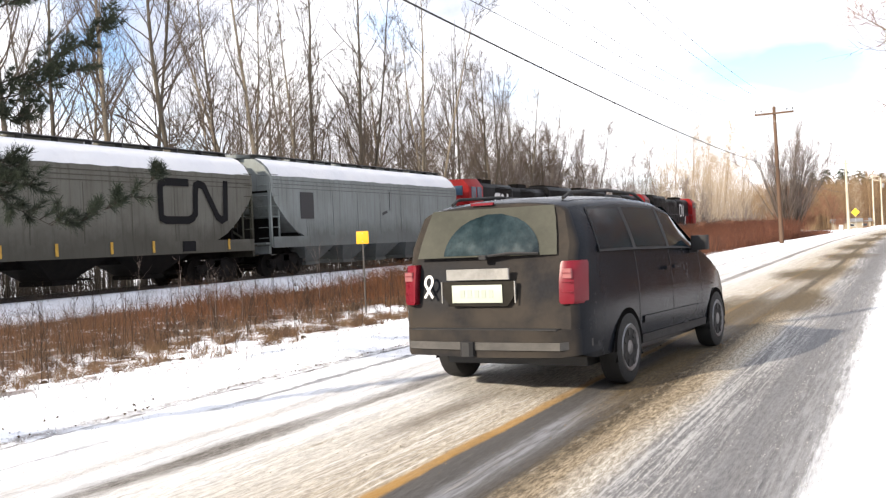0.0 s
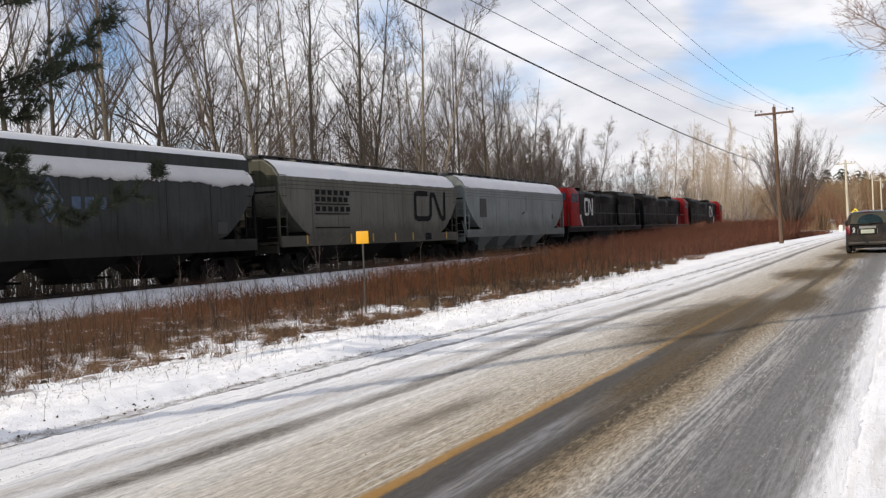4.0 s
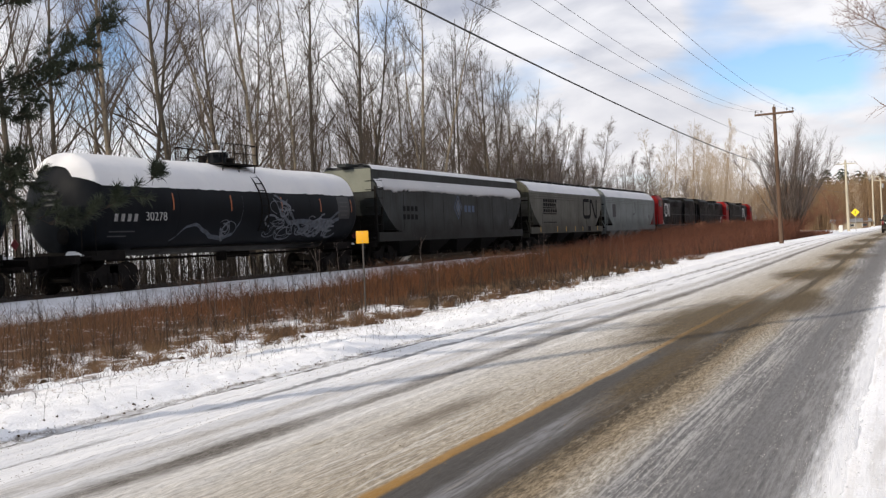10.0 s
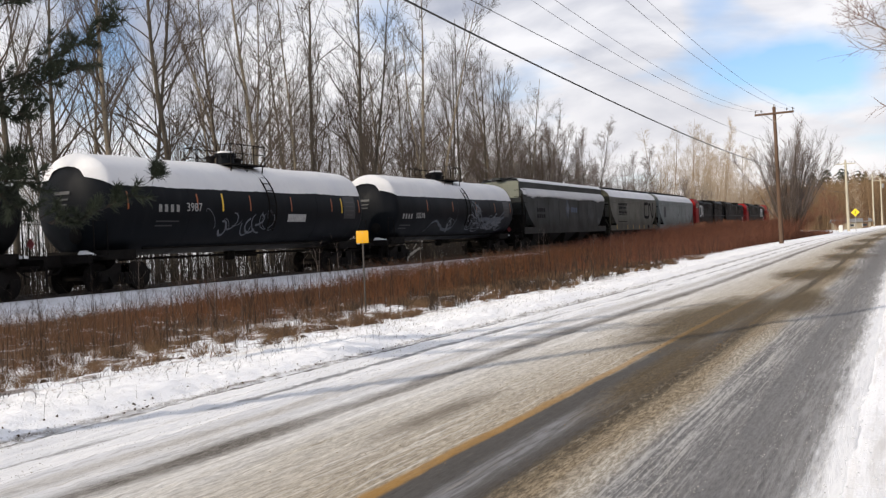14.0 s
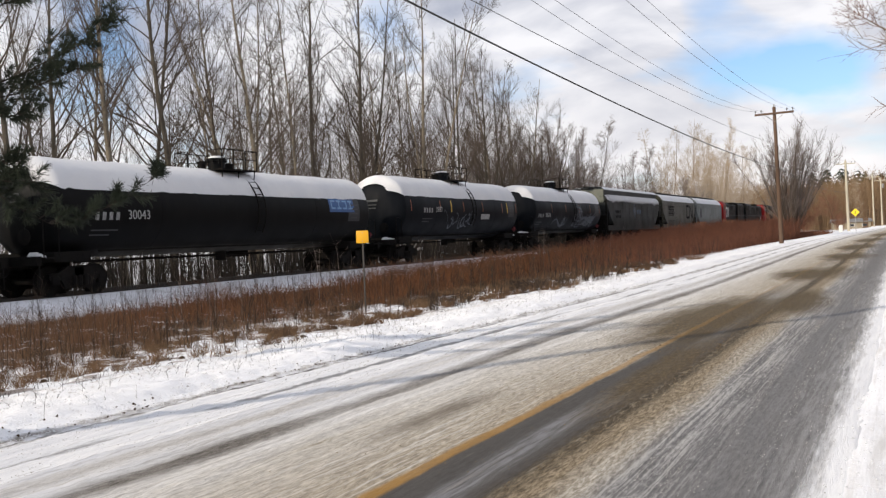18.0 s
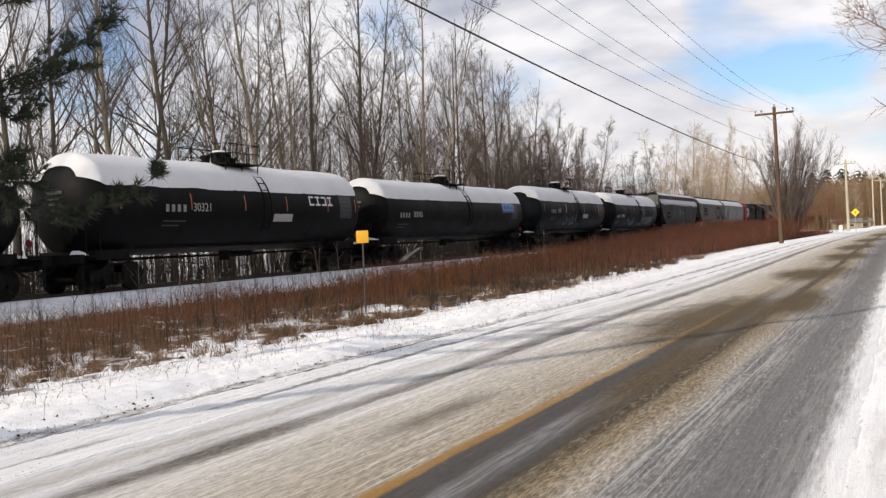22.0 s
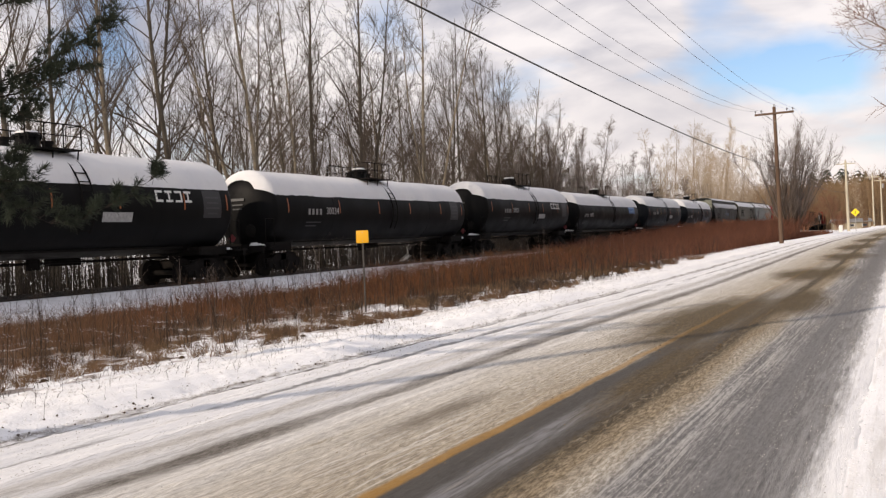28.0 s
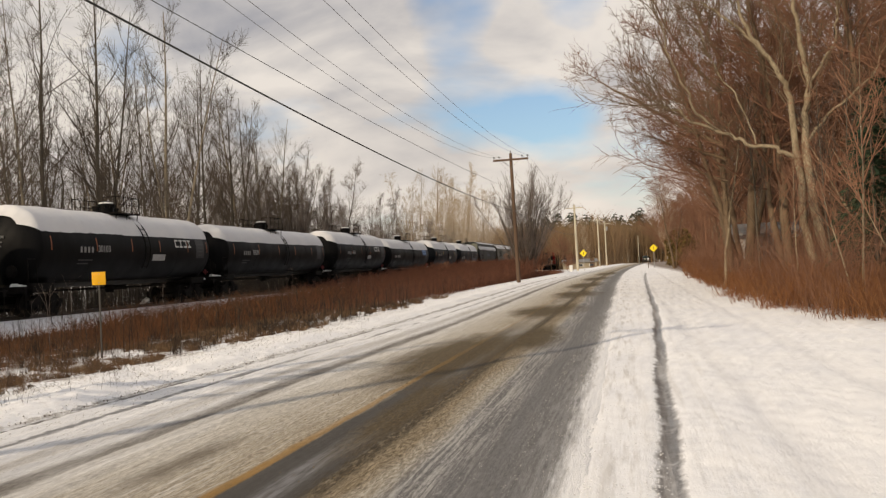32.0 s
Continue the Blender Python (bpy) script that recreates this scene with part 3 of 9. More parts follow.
def land(x, y):
    """Height of the open ground at x, y."""
    x, y = np.asarray(x, float), np.asarray(y, float)
    u = x - bend(y)
    side = np.interp(u, [-400, -60, -30, -26.5, -25.2, -24.6, -21.5, -20.8, -19.2, -17.5, -13.5, -10.2, -8.2, -7.0, -6.55, -6.2, -0.6, 0.0, 3.4, 5.0, 9, 30, 400],
                     [0.5, 0.0, -0.25, -0.15, 0.10, 0.24, 0.24, 0.10, -0.02, -0.05, -0.22, -0.15, 0.04, 0.07, 0.0, -0.03, -0.03, 0.02, 0.06, 0.16, 0.25, 0.6, 1.0])
    return side + rise(y) - fall(y) * np.clip((-u - 12) / 6, 0, 1)


def land_noise(x, y):
    x, y = np.asarray(x, float), np.asarray(y, float)
    n = 0.5 * np.sin(1.9 * x + 0.7 * np.sin(0.9 * y)) * np.cos(1.3 * y + 0.8 * np.sin(1.7 * x)) + 0.35 * np.sin(4.3 * x + 1.1 * y) * np.sin(3.7 * y - 1.9 * x) + 0.25 * np.sin(9.1 * x - 4.0 * y) * np.cos(7.7 * y + 3.1 * x)
    off_road = np.clip(np.abs(x - bend(y) + 3.4) - 3.0, 0, 1)
    on_track = np.clip(np.abs(x - TRACK_X) - 2.0, 0, 1)
    far = np.clip((160 - y) / 80, 0, 1)
    return 0.035 * n * off_road * on_track * far


def build_ground():
    xs = np.unique(np.concatenate([np.linspace(-500, -60, 12), np.linspace(-60, -26, 25), np.arange(-26, 8, 0.22), np.linspace(8, 40, 18), np.linspace(40, 500, 12)]))
    ys = np.unique(np.concatenate([np.linspace(-120, -6, 14), np.arange(-6, 34, 0.25), np.arange(34, 90, 0.8), np.linspace(90, 330, 50), np.linspace(330, 1800, 14)]))
    X, Y = np.meshgrid(xs, ys)
    u = X - bend(Y)
    under = np.clip((u + 8.35) / 0.3, 0, 1) * np.clip((4.15 - u) / 0.3, 0, 1) * np.clip((Y - 2.7) / 0.5, 0, 1) * np.clip((88 - Y) / 3, 0, 1)
    Z = land(X, Y) + land_noise(X, Y) - 0.16 * under
    nx, ny = len(xs), len(ys)
    i = (np.arange(ny - 1)[:, None] * nx + np.arange(nx - 1)[None]).ravel()
    me = fast_mesh("ground", np.stack([X.ravel(), Y.ravel(), Z.ravel()], 1), np.stack([i, i + 1, i + 1 + nx, i + nx], 1), GROUND, True)
    tagged(new("ground", me), "snow-covered ground with dead grass showing through", "ground", kind="structure")


def build_road():
    lanes = np.concatenate([[-6.56], np.arange(-6.42, -4.0, 0.04), np.arange(-4.0, -0.32, 0.07), [-0.32, -0.20]])
    ys = np.unique(np.concatenate([np.linspace(-40, -2, 20), np.arange(-2, 3, 0.2), np.arange(3, 20, 0.1), np.arange(20, 40, 0.2), np.arange(40, 110, 1.0), np.linspace(110, 420, 80)]))
    L, Y = np.meshgrid(lanes, ys)
    rut = -0.025 * np.exp(-((L + 4.72) / 0.16) ** 2) - 0.02 * np.exp(-((L + 2.48) / 0.3) ** 2) + 0.02 * np.exp(-((L + 1.83) / 0.25) ** 2) - 0.015 * np.exp(-((L + 1.0) / 0.4) ** 2)
    for c, w, h in ((-6.18, 0.07, 0.016), (-5.92, 0.05, 0.014), (-5.76, 0.04, -0.016), (-5.62, 0.05, 0.014), (-5.36, 0.06, 0.012), (-5.12, 0.10, -0.014), (-4.90, 0.06, 0.012), (-4.36, 0.06, 0.012), (-4.14, 0.06, 0.010)):
        rut = rut + h * np.exp(-((L - c - 0.03 * np.sin(0.35 * Y + 9 * c)) / w) ** 2) * (0.55 + 0.45 * np.sin(0.8 * Y + 7 * c + np.sin(1.9 * Y)))
    rough = 0.006 * np.sin(11 * L + 0.7 * Y) * np.sin(3.1 * Y + 5 * L) + 0.004 * np.sin(31 * L + 0.5 * Y)
    edge = -0.015 * np.exp(-((L + 6.42) / 0.10) ** 2) + 0.008 * np.clip((L + 0.55) / 0.35, 0, 1)
    crust = np.random.default_rng(6).normal(0, 1, L.shape) * np.clip((22 - Y) / 10, 0, 1) * np.interp(L, [-6.4, -5.2, -4.3, -3.0, -2.7, -2.2, -1.5, -0.7, -0.4], [0.0055, 0.005, 0.003, 0.0025, 0.0008, 0.0025, 0.002, 0.001, 0.003])
    Z = rise(Y) + 0.012 + rut + rough + edge + crust - 0.09 * (L < -6.5) - 0.09 * (L > -0.25)
    n, ny = len(lanes), len(ys)
    i = (np.arange(ny - 1)[:, None] * n + np.arange(n - 1)[None]).ravel()
    me = fast_mesh("road", np.stack([(L + bend(Y)).ravel(), Y.ravel(), Z.ravel()], 1), np.stack([i, i + 1, i + 1 + n, i + n], 1), ROAD, True)
    at = me.attributes.new("lane", "FLOAT_VECTOR", "POINT")
    at.data.foreach_set("vector", np.stack([L.ravel(), Y.ravel(), np.zeros(L.size)], 1).astype(np.float32).ravel())
    tagged(new("road", me), "two-lane asphalt road under rutted packed snow, sand and slush", "road", kind="structure")


def strip(name, x0, x1, step, y0, y1, shape, material, label):
    """A finely modelled strip of roadside snow lying just over the ground sheet."""
    lanes = np.arange(x0, x1 + step / 2, step)
    ys = np.concatenate([np.arange(y0, 26, step * 1.6), np.arange(26, y1, 0.5)])
    L, Y = np.meshgrid(lanes, ys)
    X = L + bend(Y)
    outer = (x1 - L if x0 > -1 else L - x0)
    ends = np.clip(outer / 0.3, 0, 1)
    base = (rise(Y) + 0.030 + 0.012 * (L - x0)) if x0 > -1 else land(X, Y) + land_noise(X, Y) + 0.012
    dive = np.clip((x0 + 0.17 - L) / 0.16, 0, 1) if x0 > -1 else np.clip((L - x1 + 0.12) / 0.10, 0, 1)
    near = np.clip((L - x0 - 0.1) / 0.5, 0, 1) if x0 > -1 else np.clip((x1 - L - 0.05) / 0.3, 0.25, 1)
    crust = np.random.default_rng(len(ys)).normal(0, 0.0105 if x0 < -1 else 0.0035, L.shape) * np.clip((26 - Y) / 10, 0, 1)
    Z = base + (shape(L, Y) + crust) * ends * near - 0.03 * (1 - ends) - 0.055 * dive
    n, ny = len(lanes), len(ys)
    i = (np.arange(ny - 1)[:, None] * n + np.arange(n - 1)[None]).ravel()
    me = fast_mesh(name, np.stack([X.ravel(), Y.ravel(), Z.ravel()], 1), np.stack([i, i + 1, i + 1 + n, i + n], 1), material, True)
    at = me.attributes.new("lane", "FLOAT_VECTOR", "POINT")
    at.data.foreach_set("vector", np.stack([L.ravel(), Y.ravel(), np.zeros(L.size)], 1).astype(np.float32).ravel())
    tagged(new(name, me), label, "snow", kind="structure")


def lumps(x, y, seed, scales):
    """Smooth random relief as a sum of crossed waves."""
    rng = np.random.default_rng(seed)
    out = np.zeros_like(x)
    for wave, amp in scales:
        for _ in range(7):
            a, p = rng.uniform(0, 2 * np.pi, 2)
            k = 2 * np.pi / (wave * rng.uniform(0.7, 1.4))
            out += amp / 2.2 * np.sin(k * (x * math.cos(a) + y * math.sin(a)) + p)
    return out


def groove_x(y):
    """Where the ice-filled groove in the right shoulder runs."""
    return np.minimum(0.06 + 0.0255 * y, 0.45 + 0.0114 * y) + 0.018 * np.sin(0.9 * y) + 0.008 * np.sin(2.3 * y + 1)


def build_roadsides():
    def right(x, y):
        g = np.exp(-((x - groove_x(y)) / 0.085) ** 2)
        tyre = sum(np.exp(-((x - c - 0.05 * np.sin(0.3 * y)) / 0.13) ** 2) for c in (1.15, 2.45))
        return -0.045 * g - 0.018 * tyre + lumps(x, y * 0.3, 3, ((0.7, 0.005), (0.30, 0.006), (0.13, 0.004))) + lumps(x, y, 5, ((0.16, 0.003),)) 

    def left(x, y):
        cut = np.exp(-((x + 6.50) / 0.06) ** 2) * (0.4 + 0.6 * np.sin(0.9 * y + 2 * np.sin(0.5 * y)) ** 2)
        bank = 0.03 * np.exp(-((x + 6.95) / 0.28) ** 2)
        return -0.018 * cut + bank * (0.6 + 0.5 * np.sin(1.3 * y + np.sin(3.1 * y))) + lumps(x, y, 4, ((1.1, 0.006), (0.40, 0.006), (0.21, 0.006), (0.12, 0.007)))

    strip("shoulder", -0.46, 4.3, 0.055, 2.0, 110, right, SHOULDER, "snowy right shoulder with an ice-filled groove and tyre marks")
    strip("verge", -8.5, -6.34, 0.055, 2.5, 90, left, VERGE, "lumpy ploughed snow verge with grass poking through")


def roadside_material(name, side):
    k = Nodes(name)
    at = k.n.new("ShaderNodeAttribute")
    at.attribute_name = "lane"
    lane = at.outputs["Vector"]
    sep = k.n.new("ShaderNodeSeparateXYZ")
    k.l.new(lane, sep.inputs[0])
    x, y = sep.outputs[0], sep.outputs[1]
    big, mid, fine = k.noise(0.8, 4, 0.6, (1, 0.5, 1), lane), k.noise(5.0, 5, 0.65, (1, 0.7, 1), lane), k.noise(45, 3, 0.6, (1, 1, 1), lane)
    streak = k.noise(9.0, 4, 0.6, (1, 0.06, 1), lane)
    col = k.mix(k.ramp(big, 0.35, 0.7), (0.80, 0.81, 0.84), (0.91, 0.91, 0.91))
    col = k.mix(k.math("MULTIPLY", k.ramp(mid, 0.52, 0.75), 0.22), col, (0.62, 0.61, 0.60))
    if side > 0:
        gx = k.math("ADD", 0.0, k.math("ADD", k.math("MINIMUM", k.math("ADD", k.math("MULTIPLY", y, 0.0255), 0.06), k.math("ADD", k.math("MULTIPLY", y, 0.0114), 0.45)), k.math("ADD", k.math("MULTIPLY", k.math("SINE", k.math("MULTIPLY", y, 0.9)), 0.018), k.math("MULTIPLY", k.math("SINE", k.math("ADD", k.math("MULTIPLY", y, 2.3), 1.0)), 0.008))))
        d = k.math("ABSOLUTE", k.math("SUBTRACT", k.math("ADD", x, k.math("MULTIPLY", k.math("SUBTRACT", mid, 0.5), 0.16)), gx))
        wet = k.math("MULTIPLY", k.ramp(d, 0.105, 0.055), k.ramp(k.math("ADD", mid, k.math("MULTIPLY", big, 0.4)), 0.50, 0.66, 0.45, 0.95))
        col = k.mix(wet, col, k.mix(k.ramp(fine, 0.35, 0.65), (0.055, 0.05, 0.047), (0.19, 0.18, 0.175)))
        inner = k.math("MULTIPLY", k.ramp(x, 0.20, 0.0), k.ramp(streak, 0.50, 0.66, 0.0, 0.5))
        col = k.mix(inner, col, (0.42, 0.39, 0.35))
        rows = k.math("MULTIPLY", k.ramp(k.noise(5.0, 5, 0.7, (1, 0.025, 1), lane), 0.50, 0.64), k.ramp(x, 1.6, 0.5, 0.04, 0.5))
        col = k.mix(rows, col, (0.60, 0.585, 0.57))
        tyre = k.math("MULTIPLY", k.math("MAXIMUM", k.band(x, 1.15, 0.06, 0.12), k.band(x, 2.45, 0.05, 0.12)), k.ramp(streak, 0.4, 0.7, 0.15, 0.45))
        col = k.mix(tyre, col, (0.62, 0.62, 0.64))
        k.put(k.b.inputs["Roughness"], k.math("SUBTRACT", 0.7, k.math("MULTIPLY", wet, 0.4)))
    else:
        cut = k.math("MULTIPLY", k.band(k.math("ADD", x, k.math("MULTIPLY", k.math("SUBTRACT", mid, 0.5), 0.30)), -6.50, 0.018, 0.06), k.ramp(k.noise(1.7, 4, 0.6, (1, 0.4, 1), lane), 0.36, 0.56, 0.25, 0.95))
        col = k.mix(cut, col, k.mix(k.ramp(fine, 0.35, 0.65), (0.10, 0.085, 0.07), (0.34, 0.31, 0.28)))
        soil = k.math("MULTIPLY", k.ramp(k.math("ADD", mid, k.math("MULTIPLY", big, 0.5)), 0.70, 0.84), k.ramp(x, -7.9, -8.9))
        col = k.mix(soil, col, k.mix(k.ramp(fine, 0.3, 0.7), (0.10, 0.06, 0.03), (0.30, 0.20, 0.11)))
        crumbs = k.ramp(k.math("ADD", k.noise(14, 5, 0.75, (1, 0.6, 1), lane), k.math("MULTIPLY", fine, 0.3)), 0.76, 0.86)
        col = k.mix(k.math("MULTIPLY", crumbs, 0.45), col, (0.45, 0.43, 0.41))
        bits = k.math("MULTIPLY", k.ramp(k.noise(8.0, 6, 0.75, (1, 0.8, 1), lane), 0.57, 0.64), k.ramp(k.math("ADD", x, k.math("MULTIPLY", big, 2.5)), -5.3, -7.0))
        col = k.mix(k.math("MULTIPLY", bits, 0.8), col, k.mix(k.ramp(fine, 0.3, 0.7), (0.08, 0.052, 0.03), (0.24, 0.16, 0.095)))
        k.put(k.b.inputs["Roughness"], 0.75)
    k.bump(k.math("ADD", mid, k.math("ADD", k.math("MULTIPLY", fine, 0.6), k.math("MULTIPLY", streak, 0.6 if side > 0 else 0.0))), 0.55, 0.028)
    k.put(k.b.inputs["Base Color"], col)
    k.b.inputs["Specular IOR Level"].default_value = 0.35
    return k.mat


def crumb_field(name, pts, radii, material, label, category, seed):
    """Small broken lumps lying half sunk on the ground, each an uneven eight-faced clod."""
    rng = np.random.default_rng(seed)
    n = len(pts)
    axes = np.array([(1, 0, 0), (0, 1, 0), (-1, 0, 0), (0, -1, 0), (0, 0, 1), (0, 0, -1)], float)
    turn = rng.uniform(0, 2 * np.pi, n)
    c, q = np.cos(turn), np.sin(turn)
    R = np.zeros((n, 3, 3))
    R[:, 0, 0], R[:, 0, 1], R[:, 1, 0], R[:, 1, 1], R[:, 2, 2] = c, -q, q, c, 1
    V = np.einsum("nij,kj->nki", R, axes) * (radii[:, None] * rng.uniform(0.55, 1.35, (n, 6)))[:, :, None]
    V += rng.normal(0, 0.22, V.shape) * radii[:, None, None]
    V[:, :, 2] *= 0.7
    V += pts[:, None, :]
    o = np.arange(n)[:, None] * 6
    F = np.concatenate([o + np.array([f]) for f in ((0, 1, 4), (1, 2, 4), (2, 3, 4), (3, 0, 4), (1, 0, 5), (2, 1, 5), (3, 2, 5), (0, 3, 5))])
    tagged(new(name, fast_mesh(name, V.reshape(-1, 3), F, material)), label, category, kind="stuff")


def along(rng, n, centre, spread, y0, y1, power=1.7):
    """Points strewn along one line of the road, thinning with distance and bunched in runs."""
    y = y0 + (y1 - y0) * rng.uniform(0, 1, n) ** power
    keep = rng.uniform(0, 1, n) < 0.25 + 0.75 * (np.sin(1.7 * y + 5 * centre) * np.sin(0.61 * y + 2 * centre) > -0.25)
    y = y[keep]
    x = centre + 0.03 * np.sin(0.5 * y + centre) + rng.normal(0, spread, len(y))
    return np.stack([x + bend(y), y, rise(y) + 0.016], 1)


def build_crumbs():
    rng = np.random.default_rng(91)
    snow = np.concatenate([along(rng, n, c, w, 3.2, 26) for n, c, w in ((1300, -1.50, 0.06), (900, -1.33, 0.04), (700, -1.16, 0.03), (900, -0.56, 0.06), (500, -0.85, 0.03), (700, -4.05, 0.05), (800, -4.34, 0.05), (700, -4.92, 0.06), (800, -5.40, 0.08), (900, -5.62, 0.05), (1200, -5.95, 0.09), (1300, -6.20, 0.07))])
    crumb_field("road_crumbs", snow, rng.uniform(0.003, 0.0075, len(snow)) * np.clip(snow[:, 1] / 9, 0.8, 1.3), CRUMB, "crumbs of broken snow strewn along the road", "snow crumbs", 1)
    sand = np.concatenate([along(rng, n, c, w, 3.2, 24) for n, c, w in ((1100, -2.06, 0.05), (1500, -1.86, 0.11), (350, -3.3, 0.35), (250, -2.45, 0.25))])
    crumb_field("sand_clods", sand, rng.uniform(0.003, 0.009, len(sand)) * np.clip(sand[:, 1] / 9, 0.8, 1.4), SAND_CLOD, "brown sanded slush clods on the road", "slush clods", 2)
    n = 9000
    x, y = -6.42 - 2.2 * rng.uniform(0, 1, n) ** 1.3, 3.2 + 24 * rng.uniform(0, 1, n) ** 1.6
    p = np.stack([x + bend(y), y, land(x + bend(y), y) + land_noise(x + bend(y), y) + 0.022], 1)
    crumb_field("verge_crumbs", p, rng.uniform(0.005, 0.015, n) * np.clip(y / 10, 0.8, 1.4), CRUMB_WHITE, "ploughed lumps of snow on the verge", "snow crumbs", 3)
    n = 260
    x, y = -6.44 - 0.16 * rng.normal(0, 1, n) ** 2, 3.2 + 26 * rng.uniform(0, 1, n) ** 1.4
    p = np.stack([x + bend(y), y, land(x + bend(y), y) + 0.03], 1)
    crumb_field("gravel_bits", p, rng.uniform(0.005, 0.016, n), SOIL, "dark gravel and turf bits along the ploughed edge", "gravel", 4)
    n = 2600
    y = 3.2 + 20 * rng.uniform(0, 1, n) ** 1.6
    x = np.where(rng.uniform(0, 1, n) < 0.4, groove_x(y) + rng.choice([-1, 1], n) * rng.uniform(0.07, 0.16, n), rng.uniform(-0.38, 0.22, n))
    p = np.stack([x + bend(y), y, rise(y) + 0.034], 1)
    crumb_field("shoulder_crumbs", p, rng.uniform(0.003, 0.009, n), CRUMB_WHITE, "crumbs of snow beside the groove", "snow crumbs", 5)


CRUMB = plain("dirty_snow_crumbs", (0.38, 0.365, 0.34), 0.85, 0, 0.3, 20, 0, None, 0.5, 0.1)
CRUMB_WHITE = plain("clean_snow_crumbs", (0.66, 0.665, 0.68), 0.85, 0, 0.2, 20, 0, None, 0.5, 0.1)
SAND_CLOD = plain("sanded_slush_clods", (0.20, 0.145, 0.085), 0.9, 0, 0.5, 22, 0.3, (0.06, 0.042, 0.026), 0.7, 0.2)
SHOULDER = roadside_material("shoulder_snow", 1)
VERGE = roadside_material("verge_snow", -1)
BALLAST = plain("snowy_ballast", (0.70, 0.71, 0.75), 0.8, 0, 0.15, 2, 0.6, (0.35, 0.34, 0.34), 0.35, 0.3)
SLEEPER = plain("creosoted_sleeper", (0.05, 0.042, 0.036), 0.85, 0, 0.3, 4, 0.4)


def build_track():
    base = thing("railway_track", "single railway track on a snowy ballast bed", "railway track", kind="structure")
    b = Build()
    ys = [-60, 0, 67, 140, 160, 180, 200, 220, 240, 262, 330, 420]
    rings = []
    for y in ys:
        z, x = float(rise(y) - fall(y)), float(track_x(y))
        rings.append([(x - 2.9, y, z - 0.1), (x - 1.75, y, z + 0.235), (x + 1.75, y, z + 0.235), (x + 3.1, y, z - 0.1)])
    b.loft(rings, caps=False)
    part("ballast_bed", b, BALLAST, base, "snow-covered ballast shoulder")
    prof = [(-0.07, -0.15), (0.07, -0.15), (0.07, -0.13), (0.012, -0.11), (0.012, -0.04), (0.036, -0.03), (0.036, 0), (-0.036, 0), (-0.036, -0.03), (-0.012, -0.04), (-0.012, -0.11), (-0.07, -0.13)]
    for s in (-0.7175, 0.7175):
        r = Build()
        r.loft([[(float(track_x(y)) + s + a, y, float(rise(y) - fall(y)) + RAIL_Z + c) for a, c in prof] for y in ys], closed=True)
        part("rail", r, STEEL, base, "worn steel rail")
    t = Build()
    t.box((0, 0, 0), (2.6, 0.23, 0.16), cut=0.02)
    me = t.mesh("sleeper")
    rnd = random.Random(3)
    for i in range(260):
        y = 8 + i * 0.52
        part("sleeper", me, SLEEPER, base, at=pose(TRACK_X + rnd.uniform(-0.04, 0.04), y, float(rise(y)) + 0.172 + rnd.uniform(-0.01, 0.012), 0, 0, rnd.uniform(-1, 1)))

# ---- train ----
WHEEL_R = 0.457
wheelsets, train_cars = [], []


def wheelset_mesh():
    b = Build()
    for s in (-1, 1):
        b.lathe([(s * 0.79, 0.12), (s * 0.79, WHEEL_R - 0.09), (s * 0.80, WHEEL_R), (s * 0.70, WHEEL_R + 0.004), (s * 0.68, WHEEL_R + 0.028), (s * 0.655, WHEEL_R + 0.025), (s * 0.655, 0.30), (s * 0.70, 0.26), (s * 0.68, 0.12)], "x", sides=20)
        b.lathe([(s * 0.80, 0.10), (s * 0.98, 0.10), (s * 0.99, 0.08)], "x", sides=10)
        for k in range(3):
            t = k * 2.094
            b.box((s * 0.992, 0.055 * math.cos(t), 0.055 * math.sin(t)), (0.02, 0.025, 0.025))
    b.cyl((-0.8, 0, 0), (0.8, 0, 0), 0.085, 10)
    return b.mesh("wheelset", 0.6)


def truck_frame_mesh(wb=1.78):
    b = Build()
    h = wb / 2
    for s in (-1, 1):
        prof = [(-h - 0.22, 0.50), (-h - 0.22, 0.66), (-h + 0.16, 0.70), (-0.42, 0.88), (0.42, 0.88), (h - 0.16, 0.70), (h + 0.22, 0.66), (h + 0.22, 0.50), (h - 0.2, 0.48), (0.52, 0.22), (-0.52, 0.22), (-h + 0.2, 0.48)]
        b.extrude(prof, s * 0.90, s * 1.05)
        for k in (-0.22, 0.0, 0.22):
            b.cyl((s * 1.06, k, 0.30), (s * 1.06, k, 0.60), 0.08, 8)
        for k in (-h, h):
            b.box((s * 0.99, k, 0.47), (0.2, 0.3, 0.24), cut=0.03)
    b.box((0, 0, 0.70), (2.1, 0.42, 0.26), cut=0.04)
    return b.mesh("side_frame", 0.5)


WHEELSET = wheelset_mesh()
TRUCK = truck_frame_mesh()


def add_truck(car, y, axles=(-0.89, 0.89)):
    tr = part("truck", TRUCK if len(axles) == 2 else truck_frame_mesh(3.6), UNDER, car, at=pose(0, y, 0))
    for a in axles:
        w = part("wheelset", WHEELSET, UNDER, tr, at=pose(0, a, WHEEL_R))
        wheelsets.append((w, (0, a, WHEEL_R)))


